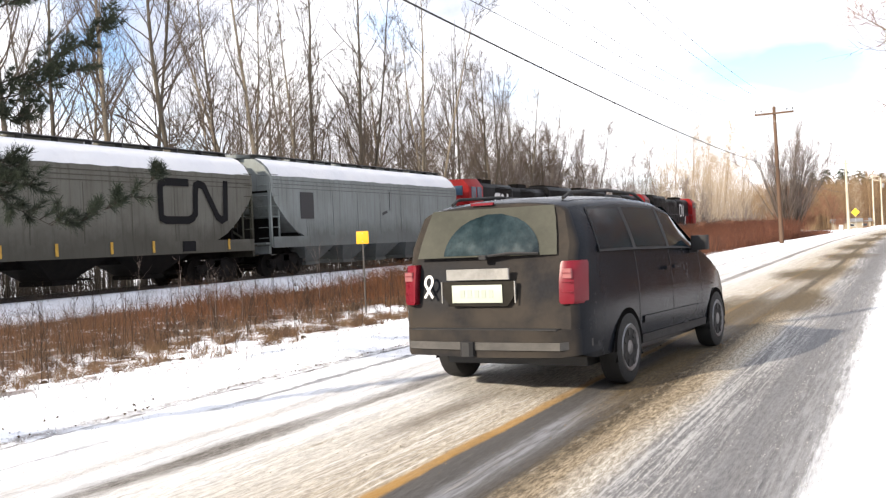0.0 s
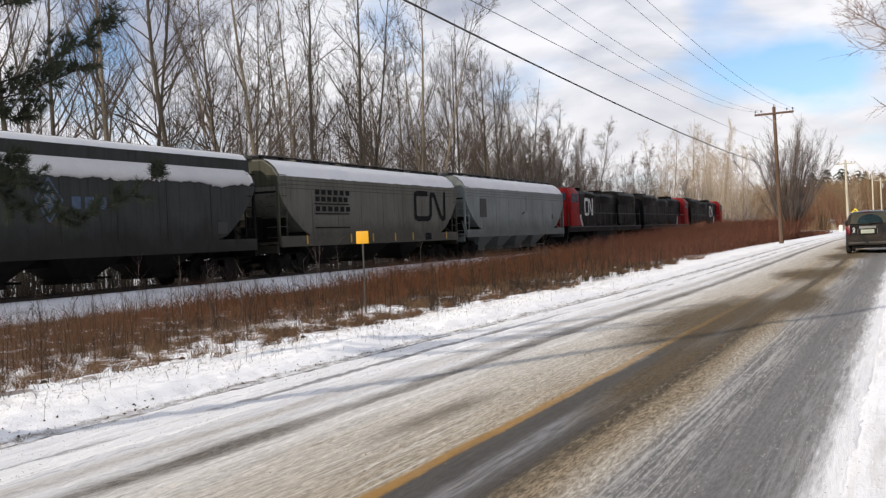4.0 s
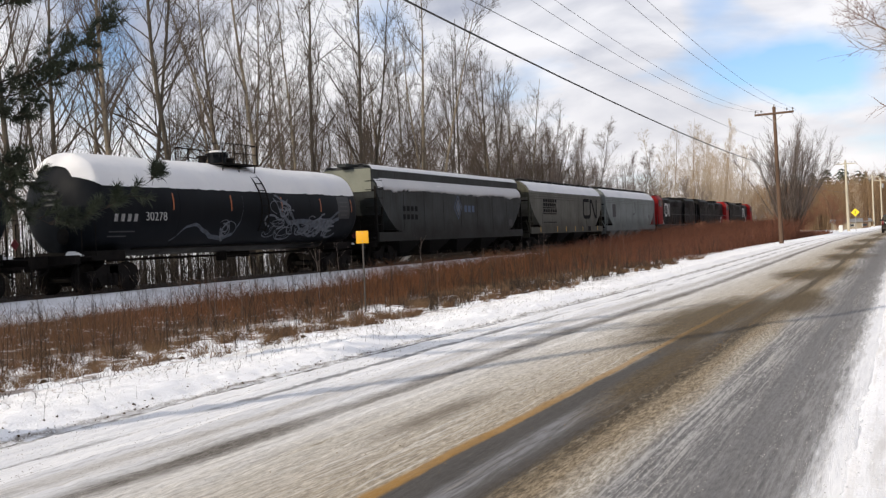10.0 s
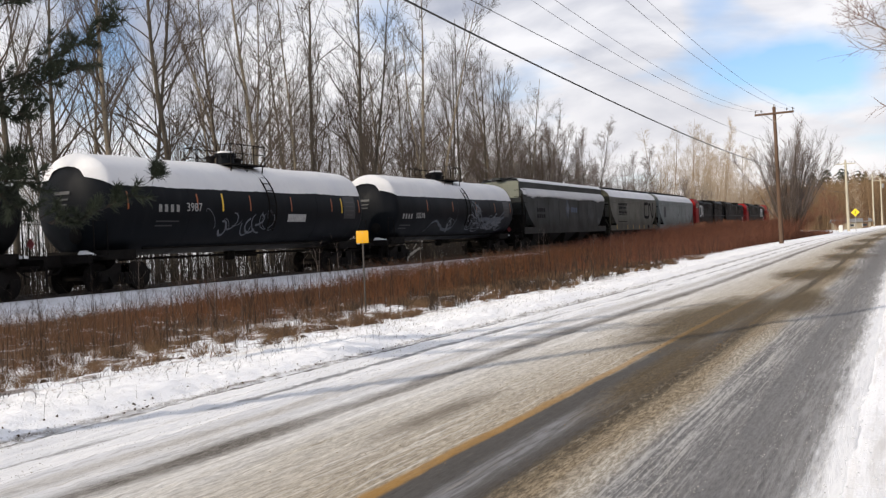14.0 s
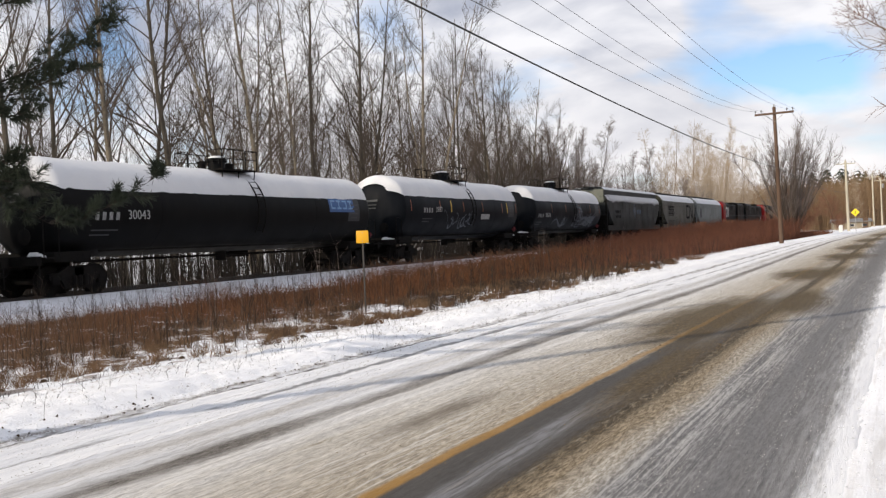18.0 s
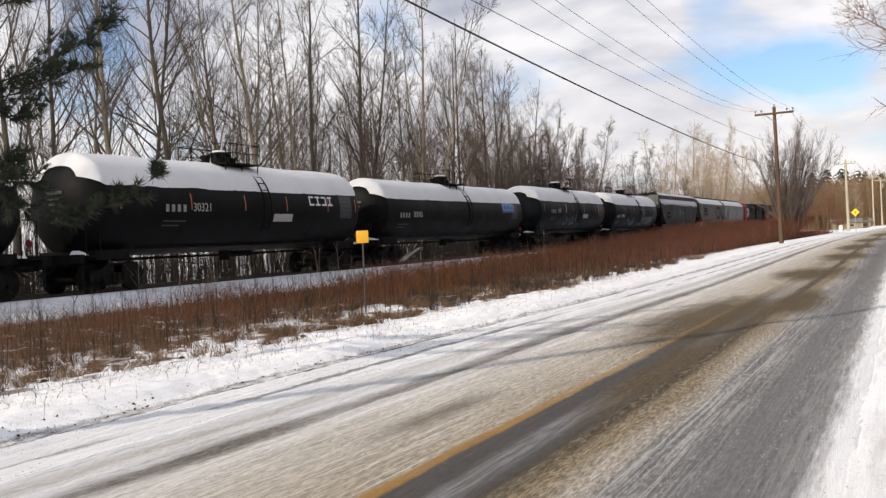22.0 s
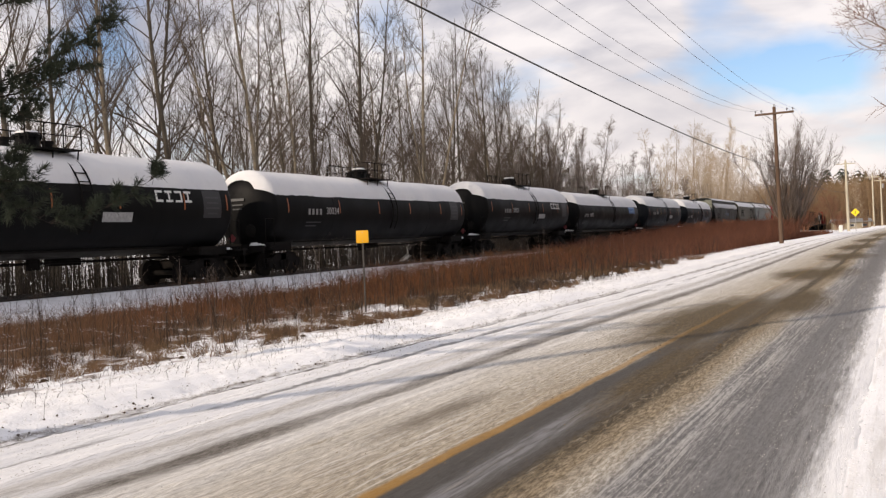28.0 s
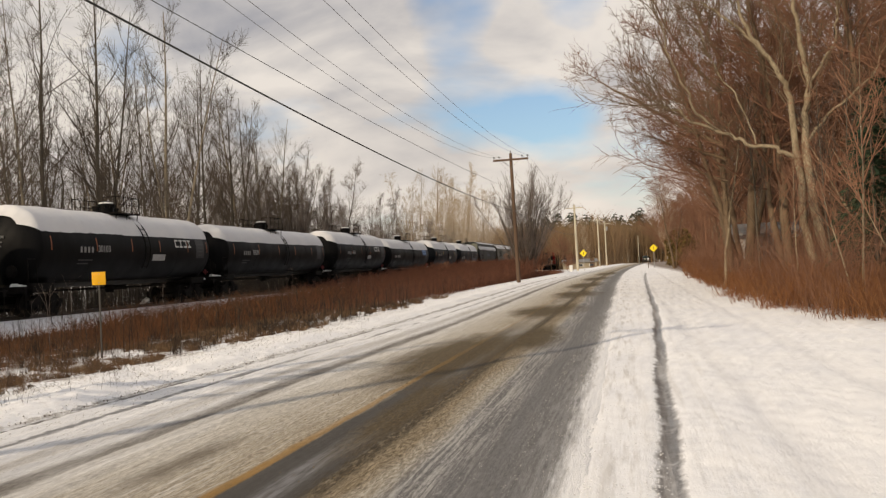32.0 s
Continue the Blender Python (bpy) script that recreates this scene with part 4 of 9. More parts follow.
def add_coupler(car, y, d):
    b = Build()
    b.box((0, y + d * 0.25, 0.86), (0.14, 0.62, 0.16), cut=0.02)
    b.box((0, y + d * 0.62, 0.88), (0.30, 0.22, 0.26), cut=0.06)
    b.box((0.12, y + d * 0.72, 0.88), (0.10, 0.18, 0.24), cut=0.03)
    b.tube([(0.22, y, 0.9), (0.25, y + d * 0.3, 0.66), (0.1, y + d * 0.62, 0.60)], 0.03, 6)
    part("coupler", b, UNDER, car)


def letter_part(car, words, size, y, z, x, mat, name="lettering", label=""):
    """Letters on the side that faces +x, reading along +y."""
    me = text_mesh(words, size, mat)
    return part(name, me, mat, car, label, at=Matrix.Translation((x, y, z)) @ Matrix(((0, 0, 1, 0), (1, 0, 0, 0), (0, 1, 0, 0), (0, 0, 0, 1))))


def side_bar(car, y, z, w, h, x, mat, name, tilt=0.0, label=""):
    b = Build()
    b.box((0, 0, 0), (0.006, w, h))
    return part(name, b, mat, car, label, at=pose(x, y, z, tilt, 0, 0))


def on_tank(car, r, cz, y, z, w, h, mat, name, label="", lift=0.008):
    """A thin plate lying against a round tank side."""
    a = math.asin(max(-0.99, min(0.99, (z - cz) / r)))
    n = 5
    b = Build()
    rings = []
    for i in range(n + 1):
        t = a + (i / n - 0.5) * h / r
        rings.append([((r + lift) * math.cos(t), y - w / 2, cz + (r + lift) * math.sin(t)), ((r + lift) * math.cos(t), y + w / 2, cz + (r + lift) * math.sin(t))])
    b.loft(rings, caps=False)
    return part(name, b, mat, car, label)


def ring_point(r, cz, z):
    """x on a round tank at height z."""
    return math.sqrt(max(r * r - (z - cz) ** 2, 0.0001))


def tank_car(length, r, cz, paint, label, marks):
    """A tank car about its middle, wheels on z = 0, along y."""
    car = thing("tank_car", label, "tank car", "cars of the freight train")
    half = length / 2 - 0.95
    shell = Build()
    head = 0.62
    prof = [(-half, 0.02)] + [(-half + head * (1 - math.cos(a)), r * math.sin(a)) for a in (0.35, 0.65, 0.95, 1.2, 1.4, math.pi / 2)]
    prof += [(half * k, r) for k in (-0.52, -0.5, -0.49, 0.0, 0.49, 0.5, 0.52)]
    prof[7:] = [(-half * 0.5, r), (-half * 0.5, r + 0.006), (-half * 0.48, r + 0.006), (-half * 0.48, r), (0, r), (half * 0.48, r), (half * 0.48, r + 0.006), (half * 0.5, r + 0.006), (half * 0.5, r)]
    prof += [(-s, q) for s, q in reversed(prof[:7])]
    shell.lathe(prof, "y", (0, 0, cz), 48)
    part("tank_shell", shell, paint, car, smooth=0.5)
    # snow lying on the upper third, ragged at its lower edge
    rng = np.random.default_rng(int(length * 100 + r * 991 + sum(map(ord, label))))
    n_a, n_y = 26, 120
    ys = np.concatenate([np.linspace(-half + 0.19, -half + 0.8, 12), np.linspace(-half + 0.9, half - 0.9, n_y - 24), np.linspace(half - 0.8, half - 0.19, 12)])
    low = 0.38 + 0.012 * np.convolve(rng.normal(0, 1, n_y + 18), np.ones(9) / 3, "same")[9:-9] + 0.010 * rng.normal(0, 1, n_y)
    low2 = 0.40 + 0.02 * rng.normal(0, 1, n_y)
    V = []
    for i, y in enumerate(ys):
        e = half - abs(y)
        rr = r * math.sin(math.acos(max(0.0, 1 - e / head))) if e < head else r
        for j in range(n_a):
            lid = math.asin(min(0.995, r * (0.37 + 0.26 * max(0.0, 1 - e / head)) / max(rr, 0.01)))
            a0, a1 = max(low[i], lid), math.pi - max(low2[i], lid)
            a = a0 + (a1 - a0) * j / (n_a - 1)
            th = 0.012 + 0.115 * min(1.0, math.sin(math.pi * j / (n_a - 1)) * 1.9) * (0.6 + 0.4 * math.sin(a)) * min(1, e / 0.25 + 0.3)
            th += 0.012 * math.sin(1.7 * y + 3 * a) + 0.004 * rng.normal()
            q = rr + max(th, 0.006)
            V.append((q * math.cos(a), y, cz + q * math.sin(a)))
    i = (np.arange(n_y - 1)[:, None] * n_a + np.arange(n_a - 1)[None]).ravel()
    part("snow_cap", fast_mesh("snow_cap", V, np.stack([i, i + 1, i + 1 + n_a, i + n_a], 1), SNOW_CAP, True), SNOW_CAP, car, "thick snow lying along the tank top")
    # manway and its fittings, walkway, railing
    top = cz + r
    big = marks.get("dome", 0.34)
    b = Build()
    b.lathe([(top - 0.06, big), (top + 0.46, big), (top + 0.47, big + 0.05), (top + 0.53, big + 0.05), (top + 0.57, big * 0.6), (top + 0.58, 0.02)], "z", sides=22)
    for k in range(10):
        t = k * 0.628
        b.box(((big + 0.05) * math.cos(t), (big + 0.05) * math.sin(t), top + 0.46), (0.05, 0.05, 0.16))
    dome = part("manway_dome", b, paint, car, smooth=0.5)
    b = Build()
    b.lathe([(top + 0.572, big * 0.98), (top + 0.63, big * 0.9), (top + 0.65, big * 0.5), (top + 0.652, 0.01)], "z", sides=18)
    part("snow", b, SNOW_CAP, dome, "snow on the dome lid")
    for dy in (-0.85, 0.74):
        b = Build()
        b.lathe([(top - 0.05, 0.15), (top + 0.3, 0.15), (top + 0.32, 0.19), (top + 0.40, 0.19), (top + 0.42, 0.05)], "z", (0, dy, 0), 14)
        part("relief_valve", b, UNDER, car)
    for s in (-1, 1):
        b = Build()
        b.box((s * 0.78, 0, top + 0.06), (0.62, 2.1, 0.045))
        for dy in (-0.95, 0, 0.95):
            b.tube([(s * 1.02, dy, top + 0.04), (s * 0.95, dy, top - 0.52)], 0.022, 6)
        part("walkway", b, UNDER, car, "steel grating walkway")
        b = Build()
        for dy in (-1.03, -0.35, 0.35, 1.03):
            b.cyl((s * 1.07, dy, top + 0.05), (s * 1.07, dy, top + 0.78), 0.021, 6)
        b.tube([(s * 1.07, -1.03, top + 0.78), (s * 1.07, 1.03, top + 0.78)], 0.021, 6)
        b.tube([(s * 1.07, -1.03, top + 0.45), (s * 1.07, 1.03, top + 0.45)], 0.016, 6)
        for dy in (-1.03, 1.03):
            b.tube([(s * 1.07, dy, top + 0.78), (s * 0.45, dy, top + 0.78), (s * 0.45, dy, top + 0.1)], 0.018, 6)
        part("railing", b, UNDER, car)
        b = Build()
        for dy in (0.42, 0.86):
            arc = [(s * (r + 0.09) * math.cos(a), dy, cz + (r + 0.09) * math.sin(a)) for a in np.linspace(1.02, -0.55, 12)]
            b.tube(arc, 0.026, 6)
        for a in np.linspace(0.95, -0.5, 9):
            p = (s * (r + 0.09) * math.cos(a), cz + (r + 0.09) * math.sin(a))
            b.cyl((p[0], 0.42, p[1]), (p[0], 0.86, p[1]), 0.018, 6)
        part("ladder", b, UNDER, car, "curved side ladder")
    # underframe
    b = Build()
    for s in (-1, 1):
        e = s * (length / 2 - 0.62)
        b.box((0, s * (half - 1.1), cz - r + 0.05), (2.3, 1.5, 0.30), cut=0.05)
        b.box((0, s * (half - 0.35), 1.02), (0.55, 2.9, 0.36))
        b.box((0, e, 1.06), (2.75, 0.18, 0.26))
        for q in (-1, 1):
            b.extrude([(s * (half - 2.3), cz - r * 0.55), (s * (half - 0.55), cz - r * 0.55), (s * (half - 0.7), 1.1), (s * (half - 1.9), 1.1)], q * 0.62, q * 0.70)
            b.tube([(q * 1.36, e, 1.1), (q * 1.36, e, 0.35), (q * 1.15, e, 0.35)], 0.022, 6)
            b.tube([(q * 1.34, e - s * 0.2, 1.15), (q * 1.34, e - s * 0.2, 2.2), (q * 1.34, e - s * 0.75, 2.2), (q * 1.34, e - s * 0.75, 1.15)], 0.02, 6)
            b.box((q * 1.34, e - s * 0.45, 1.13), (0.5, 0.75, 0.05))
    b.cyl((0, -half + 2.2, cz - r - 0.12), (0, half - 2.2, cz - r - 0.12), 0.045, 6)
    b.tube([(0, 0, cz - r + 0.02), (0, 0, cz - r - 0.32)], 0.2, 12)
    b.box((-0.5, 1.6, cz - r - 0.05), (0.35, 1.2, 0.35), cut=0.05)
    b.cyl((0.85, -half + 2.4, cz - r * 0.80 - 0.1), (0.85, half - 2.4, cz - r * 0.80 - 0.1), 0.03, 6)
    part("underframe", b, UNDER, car)
    b = Build()
    b.lathe([(length / 2 - 1.12, 0.03), (length / 2 - 1.08, 0.24), (length / 2 - 1.05, 0.24), (length / 2 - 1.02, 0.20)], "y", (0.75, -length + 1.75, 1.75), 16)
    part("brake_wheel", b, UNDER, car)
    for s in (-1, 1):
        add_truck(car, s * (length / 2 - 2.35))
        add_coupler(car, s * (length / 2 - 0.7), s)
        b = Build()
        for k in range(3):
            b.box((0.95 - 0.22 * k, s * (length / 2 - 1.05 - 0.08 * k), 1.17 + 0.04 * k), (0.34, 0.34, 0.12), taper=0.6, cut=0.1)
        part("snow_clump", b, SNOW_CAP, car, "snow caught on the end platform", smooth=1.2)
    # marks on the side that faces the road
    at = lambda z: ring_point(r, cz, z) + 0.008
    zt = cz + 0.28
    for k in marks.get("tape", (-0.86, -0.45, -0.08, 0.25, 0.62, 0.9)):
        on_tank(car, r, cz, k * half, cz + 0.15, 0.06, 0.55, ORANGE_TAPE, "reflector_strip", "orange reflector strip")
    for k in marks.get("ytape", ()):
        on_tank(car, r, cz, k * half, cz + 0.15, 0.08, 0.62, YELLOW_TAPE, "reflector_strip", "yellow reflector strip")
    if "number" in marks:
        y0, dz = marks["num_y"] * half, marks.get("num_z", 0.0)
        for k in range(4):
            on_tank(car, r, cz, y0 + 0.16 + k * 0.28, cz - 0.08 + dz, 0.15, 0.24, OWNER_PAINT, "owner_mark")
        letter_part(car, marks["number"], 0.40, y0 + 1.40, cz - 0.25 + dz, at(cz - 0.05 + dz) + 0.014, NUMBER_PAINT, label="white car number")
        for q, w in ((0.50, 1.1), (0.64, 0.8)):
            on_tank(car, r, cz, y0 + w / 2, cz - q + dz, w, 0.05, SMOKE_PANEL, "small_print")
    if "logo" in marks:
        y0 = marks["logo"] * half
        if marks.get("blue"):
            on_tank(car, r, cz, y0 + 0.69, cz + 0.30, 2.0, 0.62, BLUE_PAINT, "emblem_panel", "blue emblem panel")
        m = BLUE_PALE if marks.get("blue") else WHITE_PAINT
        for k in range(4):
            c, z0 = y0 + k * 0.46, cz + 0.30
            bars = ((0, 0.15, 0.34, 0.075), (0, -0.15, 0.34, 0.075), ((-0.13, 0, 0.13, 0)[k], 0, 0.08, 0.24))
            for dy, dz, w, h in bars:
                on_tank(car, r, cz, c + dy, z0 + dz, w, h, m, "emblem_stroke", "", 0.014)
    if "plate" in marks:
        on_tank(car, r, cz, marks["plate"] * half, cz - 0.38, 1.25, 0.30, GREY_PAINT if marks.get("dullplate") else NUMBER_PAINT, "notice_panel", "pale notice panel")
    on_tank(car, r, cz, half * 0.80, cz + 0.08, 0.95, 0.95, SMOKE_PANEL, "data_panel", "faded data panel")
    for q, w in ((0.3, 0.7), (0.12, 0.6), (-0.06, 0.7), (-0.24, 0.5)):
        on_tank(car, r, cz, half * 0.80, cz + q, w, 0.06, DULL_PRINT, "small_print", "", 0.013)
    # lettering on the tank end that faces back
    for k, (q, w) in enumerate(((0.42, 0.62), (0.22, 0.5), (0.06, 0.42))):
        b = Build()
        b.box((0, 0, 0), (w, 0.006, 0.05 if k else 0.10))
        part("end_print", b, DULL_PRINT, car, at=pose(0.0, -half + head * (1 - math.sqrt(max(0, 1 - (math.hypot(q, w / 2 * 0.6) / r) ** 2))) - 0.03, cz + q, -math.degrees(0.42 * q)))
    b = Build()
    b.box((0, 0, 0), (0.23, 0.012, 0.23), pose(0, 0, 0, 0, 45, 0).to_3x3())
    part("hazard_placard", b, PLACARD, car, "red hazard diamond", at=pose(1.0, length / 2 - 0.8, 1.55))
    return car


OWNER_PAINT = plain("faded_owner_mark_paint", (0.24, 0.24, 0.237), 0.6, 0, 0.4, 9)
SPRAY_DIM = plain("smoky_blue_spray", (0.055, 0.066, 0.085), 0.6, 0, 0.6, 5)
NUMBER_PAINT = plain("chalky_number_paint", (0.34, 0.34, 0.335), 0.6, 0, 0.3, 9)
DULL_PRINT = plain("dull_print_paint", (0.04, 0.042, 0.045), 0.6, 0, 0.3, 8)
BLUE_PALE = plain("pale_blue_emblem_paint", (0.16, 0.30, 0.50), 0.55, 0, 0.2, 6)
SMOKE_PANEL = plain("dull_panel", (0.022, 0.023, 0.025), 0.6, 0, 0.3, 8)
PLACARD = plain("red_placard", (0.22, 0.045, 0.05), 0.5, 0, 0.2, 20)
GLASS_BLUE = plain("cab_window_glass", (0.05, 0.09, 0.14), 0.1, 0, 0.2, 2, spec=0.8)


def scrawl(car, r, cz, y0, y1, z0, z1, count, seed, mat=None):
    """Unreadable spray-paint loops on a tank side: each stroke is a thin ribbon lying on the shell."""
    rnd = random.Random(seed)
    for i in range(count):
        b = Build()
        c = (rnd.uniform(y0, y1), rnd.uniform(z0, z1))
        a, w, h = rnd.uniform(0, 6.28), rnd.uniform(0.15, 0.5), rnd.uniform(0.12, 0.38)
        turn = rnd.choice((-1, 1)) * rnd.uniform(2.0, 5.0)
        tilt = rnd.uniform(-0.6, 0.6)
        pts = []
        for k in range(9):
            t = a + turn * k / 8
            yy, zz = c[0] + w * math.cos(t) + tilt * h * math.sin(t), min(max(c[1] + h * math.sin(t), cz - r * 0.75), cz + r * 0.5)
            pts.append((yy, zz))
        wide = rnd.choice((0.012, 0.018, 0.026, 0.04))
        ring = []
        for k, (yy, zz) in enumerate(pts):
            q = pts[min(k + 1, 8)]
            p = pts[max(k - 1, 0)]
            d = Vector((q[0] - p[0], q[1] - p[1])).normalized()
            for s in (-1, 1):
                ya, za = yy - s * d.y * wide, zz + s * d.x * wide
                ring.append((ring_point(r, cz, za) + 0.010, ya, za))
        b.add(ring, [(2 * k, 2 * k + 1, 2 * k + 3, 2 * k + 2) for k in range(8)])
        part("spray_stroke", b, mat or SPRAY, car)


def swoosh(car, r, cz, pts, wide):
    """One long sprayed sweep on a tank side, through the given (along, up) points."""
    y, z = np.array(pts).T
    t = np.linspace(0, len(pts) - 1, 40)
    ease = t - np.sin(2 * np.pi * t) / (2 * np.pi) * 0.5
    yy, zz = np.interp(t, range(len(pts)), y), np.interp(ease, range(len(pts)), z)
    ring = []
    for k in range(40):
        w = wide * (0.35 + 0.65 * math.sin(math.pi * (k + 1) / 41))
        for s in (-1, 1):
            za = cz + zz[k] + s * w
            ring.append((ring_point(r, cz, za) + 0.009, float(yy[k]), za))
    b = Build()
    b.add(ring, [(2 * k, 2 * k + 1, 2 * k + 3, 2 * k + 2) for k in range(39)])
    part("spray_stroke", b, SPRAY_DIM, car)


def hopper_car(length, paint, style, label):
    """A covered hopper about its middle, along y."""
    car = thing("hopper_car", label, "hopper car", "cars of the freight train")
    half = length / 2 - 0.55
    hw = 1.55
    # cross-section (x, z) of the upper body
    if style == "ledge":
        sec = [(hw, 1.5), (hw, 3.62), (1.30, 3.98), (1.30, 4.42), (1.10, 4.52), (0, 4.60)]
    else:
        sec = [(hw, 1.5), (hw + 0.01, 3.55), (1.53, 3.85), (1.28, 4.22), (0.85, 4.52), (0, 4.58)]
    full = [(x, z) for x, z in sec] + [(-x, z) for x, z in reversed(sec[:-1])]
    rings = []
    cutz = 3.35 if style != "ledge" else 3.55
    stations = [-half, -half + 0.05] + list(np.linspace(-half + 0.25, half - 0.25, 25)) + [half - 0.05, half]
    for y in stations:
        e = half - abs(y)
        low = 1.5 if e > 2.0 else cutz - (cutz - 1.5) * (e / 2.0) ** 0.62
        ring = []
        for x, z in full:
            zz = max(z, low) if z < 3.6 else z
            ring.append((x, y, zz))
        rings.append(ring)
    b = Build().loft(rings, closed=True)
    part("body", b, paint, car, smooth=0.35)
    # panel seams on the sides
    for k in np.linspace(-0.72, 0.72, 7):
        for s in (-1, 1):
            side_bar(car, k * half, 2.55, 0.035, 2.05, s * (hw + 0.006), paint, "side_seam")
    if style != "ledge":
        for z, x in ((3.40, hw + 0.012), (3.55, hw + 0.016), (3.70, hw + 0.004)):
            for s in (-1, 1):
                side_bar(car, 0, z, 2 * half - 0.3, 0.03, s * x, paint, "edge_bead")
    # end slope sheets and end frames
    for s in (-1, 1):
        b = Build()
        b.extrude([(s * half, cutz + 0.1), (s * (half - 0.02), cutz - 0.12), (s * (half - 2.0), 1.45), (s * (half - 2.2), 1.6), (s * (half - 0.4), cutz + 0.1)], -hw + 0.07, hw - 0.07)
        part("end_slope", b, UNDER, car)
        b = Build()
        b.box((0, s * (half - 0.9), 2.05), (2.5, 0.10, 1.5))
        b.box((0, s * (half - 0.45), 1.9), (0.30, 0.8, 0.9), cut=0.05)
        b.lathe([(s * (half - 0.72), 0.02), (s * (half - 0.72), 0.24), (s * (half - 0.30), 0.24), (s * (half - 0.30), 0.02)], "y", (-0.7, 0, 1.75), 14)
        part("end_bulkhead", b, UNDER, car, "dark end bulkhead with its brake cylinder")
        b = Build()
        if style == "ledge" and s < 0:
            b.box((0, s * (half + 0.012), 3.95), (2.56, 0.02, 1.05))
            part("end_panel", b, HOPPER_CREAM, car, "cream-painted upper end")
        elif style == "smooth":
            b.extrude([(-1.5, cutz + 0.12), (1.5, cutz + 0.12), (1.49, 3.84), (1.25, 4.19), (0.83, 4.48), (-0.83, 4.48), (-1.25, 4.19), (-1.49, 3.84)], s * half - 0.012, s * half + 0.012, "y")
            part("end_panel", b, HOPPER_OLIVE, car, "dark olive upper end sheet")
        b = Build()
        for q in (-1, 1):
            b.box((q * 1.47, s * (half - 0.02), 2.4), (0.10, 0.10, 2.5))
            b.box((q * 1.47, s * (half - 0.55), 2.4), (0.05, 0.05, 2.4))
            for z in np.arange(1.5, 4.3, 0.4):
                b.cyl((q * 1.56, s * (half - 0.02), z), (q * 1.56, s * (half - 0.5), z), 0.014, 6)
                b.cyl((q * 1.42, s * (half + 0.06), z), (q * 0.98, s * (half + 0.06), z), 0.014, 6)
            b.tube([(q * 1.4, s * (half - 0.1), 1.4), (q * 0.7, s * (half - 1.2), 2.3)], 0.04, 6)
        b.box((0, s * (half - 0.15), 1.30), (2.9, 0.9, 0.07))
        b.box((0, s * (half + 0.05), 1.05), (2.9, 0.14, 0.30))
        part("end_frame", b, {"ledge": UNDER, "smooth": HOPPER_OLIVE}.get(style, paint), car, "end platform with ladder and corner posts")
        add_truck(car, s * (half - 1.55))
        add_coupler(car, s * (half + 0.0), s)
    # side sill
    for s in (-1, 1):
        b = Build()
        b.box((s * (hw - 0.01), 0, 1.33), (0.07, 2 * half - 0.1, 0.42))
        part("side_sill", b, paint, car)
    b = Build()
    b.box((0, 0, 1.05), (0.5, 2 * half, 0.36))
    part("centre_sill", b, UNDER, car)
    # discharge hoppers
    bays = 4 if length > 17.8 else 3
    for k in range(bays):
        y = (k - (bays - 1) / 2) * (2 * half - 5.0) / bays
        w = (2 * half - 5.2) / bays / 2
        b = Build()
        b.loft([[(-1.3, y - w, 1.45), (1.3, y - w, 1.45), (1.3, y + w, 1.45), (-1.3, y + w, 1.45)], [(-0.6, y - 0.42, 0.48), (0.6, y - 0.42, 0.48), (0.6, y + 0.42, 0.48), (-0.6, y + 0.42, 0.48)]], closed=True)
        b.box((0, y, 0.42), (1.35, 0.95, 0.14))
        b.cyl((-1.2, y + 0.5, 0.5), (1.2, y + 0.5, 0.5), 0.04, 6)
        part("discharge_bay", b, paint if style == "smooth_pale" else UNDER, car)
    # roof: snow on the slopes, hatches, running board on brackets
    for s in (-1, 1):
        b = Build()
        if style == "ledge":
            strips = (((1.555, 3.64), (1.31, 3.99), 0.06), ((1.29, 4.44), (0.75, 4.62), 0.12))
        else:
            strips = (((1.53, 3.87), (0.80, 4.55), 0.10),)
        rnd = random.Random(int(length * 10) + s)
        for (x0, z0), (x1, z1), th in strips:
            n = 46
            pts = []
            for i in range(n + 1):
                y = (-half + 0.12) + (2 * half - 0.24) * i / n
                j0, j1 = rnd.uniform(-0.04, 0.03), rnd.uniform(-0.02, 0.02)
                if style == "ledge" and x0 > 1.4 and i % 9 == 4:
                    j0 += 0.10
                ax, az = x0 + (x1 - x0) * max(j0, -0.02), z0 + (z1 - z0) * j0 - (0.10 if style == "ledge" and x0 > 1.4 else 0) * rnd.random()
                pts += [(s * (ax + 0.006), y, az), (s * (ax * 0.65 + x1 * 0.35 + th * 0.5), y, az * 0.65 + z1 * 0.35 + th), (s * (ax * 0.3 + x1 * 0.7 + th * 0.3), y, az * 0.3 + z1 * 0.7 + th), (s * x1, y, z1 + 0.01)]
            b.add(pts, [(4 * i + j, 4 * i + j + 1, 4 * i + j + 5, 4 * i + j + 4) for i in range(n) for j in range(3)])
        part("roof_snow", b, SNOW_CAP, car, "snow lying on the roof slope", smooth=1.2)
        b = Build()
        b.box((s * 0.52, 0, 4.72), (0.42, 2 * half - 0.1, 0.02))
        for y in np.linspace(-half + 0.4, half - 0.4, 13):
            b.box((s * 0.56, y, 4.62), (0.30, 0.03, 0.18))
        part("running_board", b, GALV_DULL, car, "roof walkway on brackets")
    for y in np.linspace(-half + 1.2, half - 1.2, 5):
        b = Build()
        b.box((0, y, 4.66), (0.5, 2 * half / 5.6, 0.14), cut=0.04)
        part("hatch", b, paint, car, "roof loading hatch")
    return car


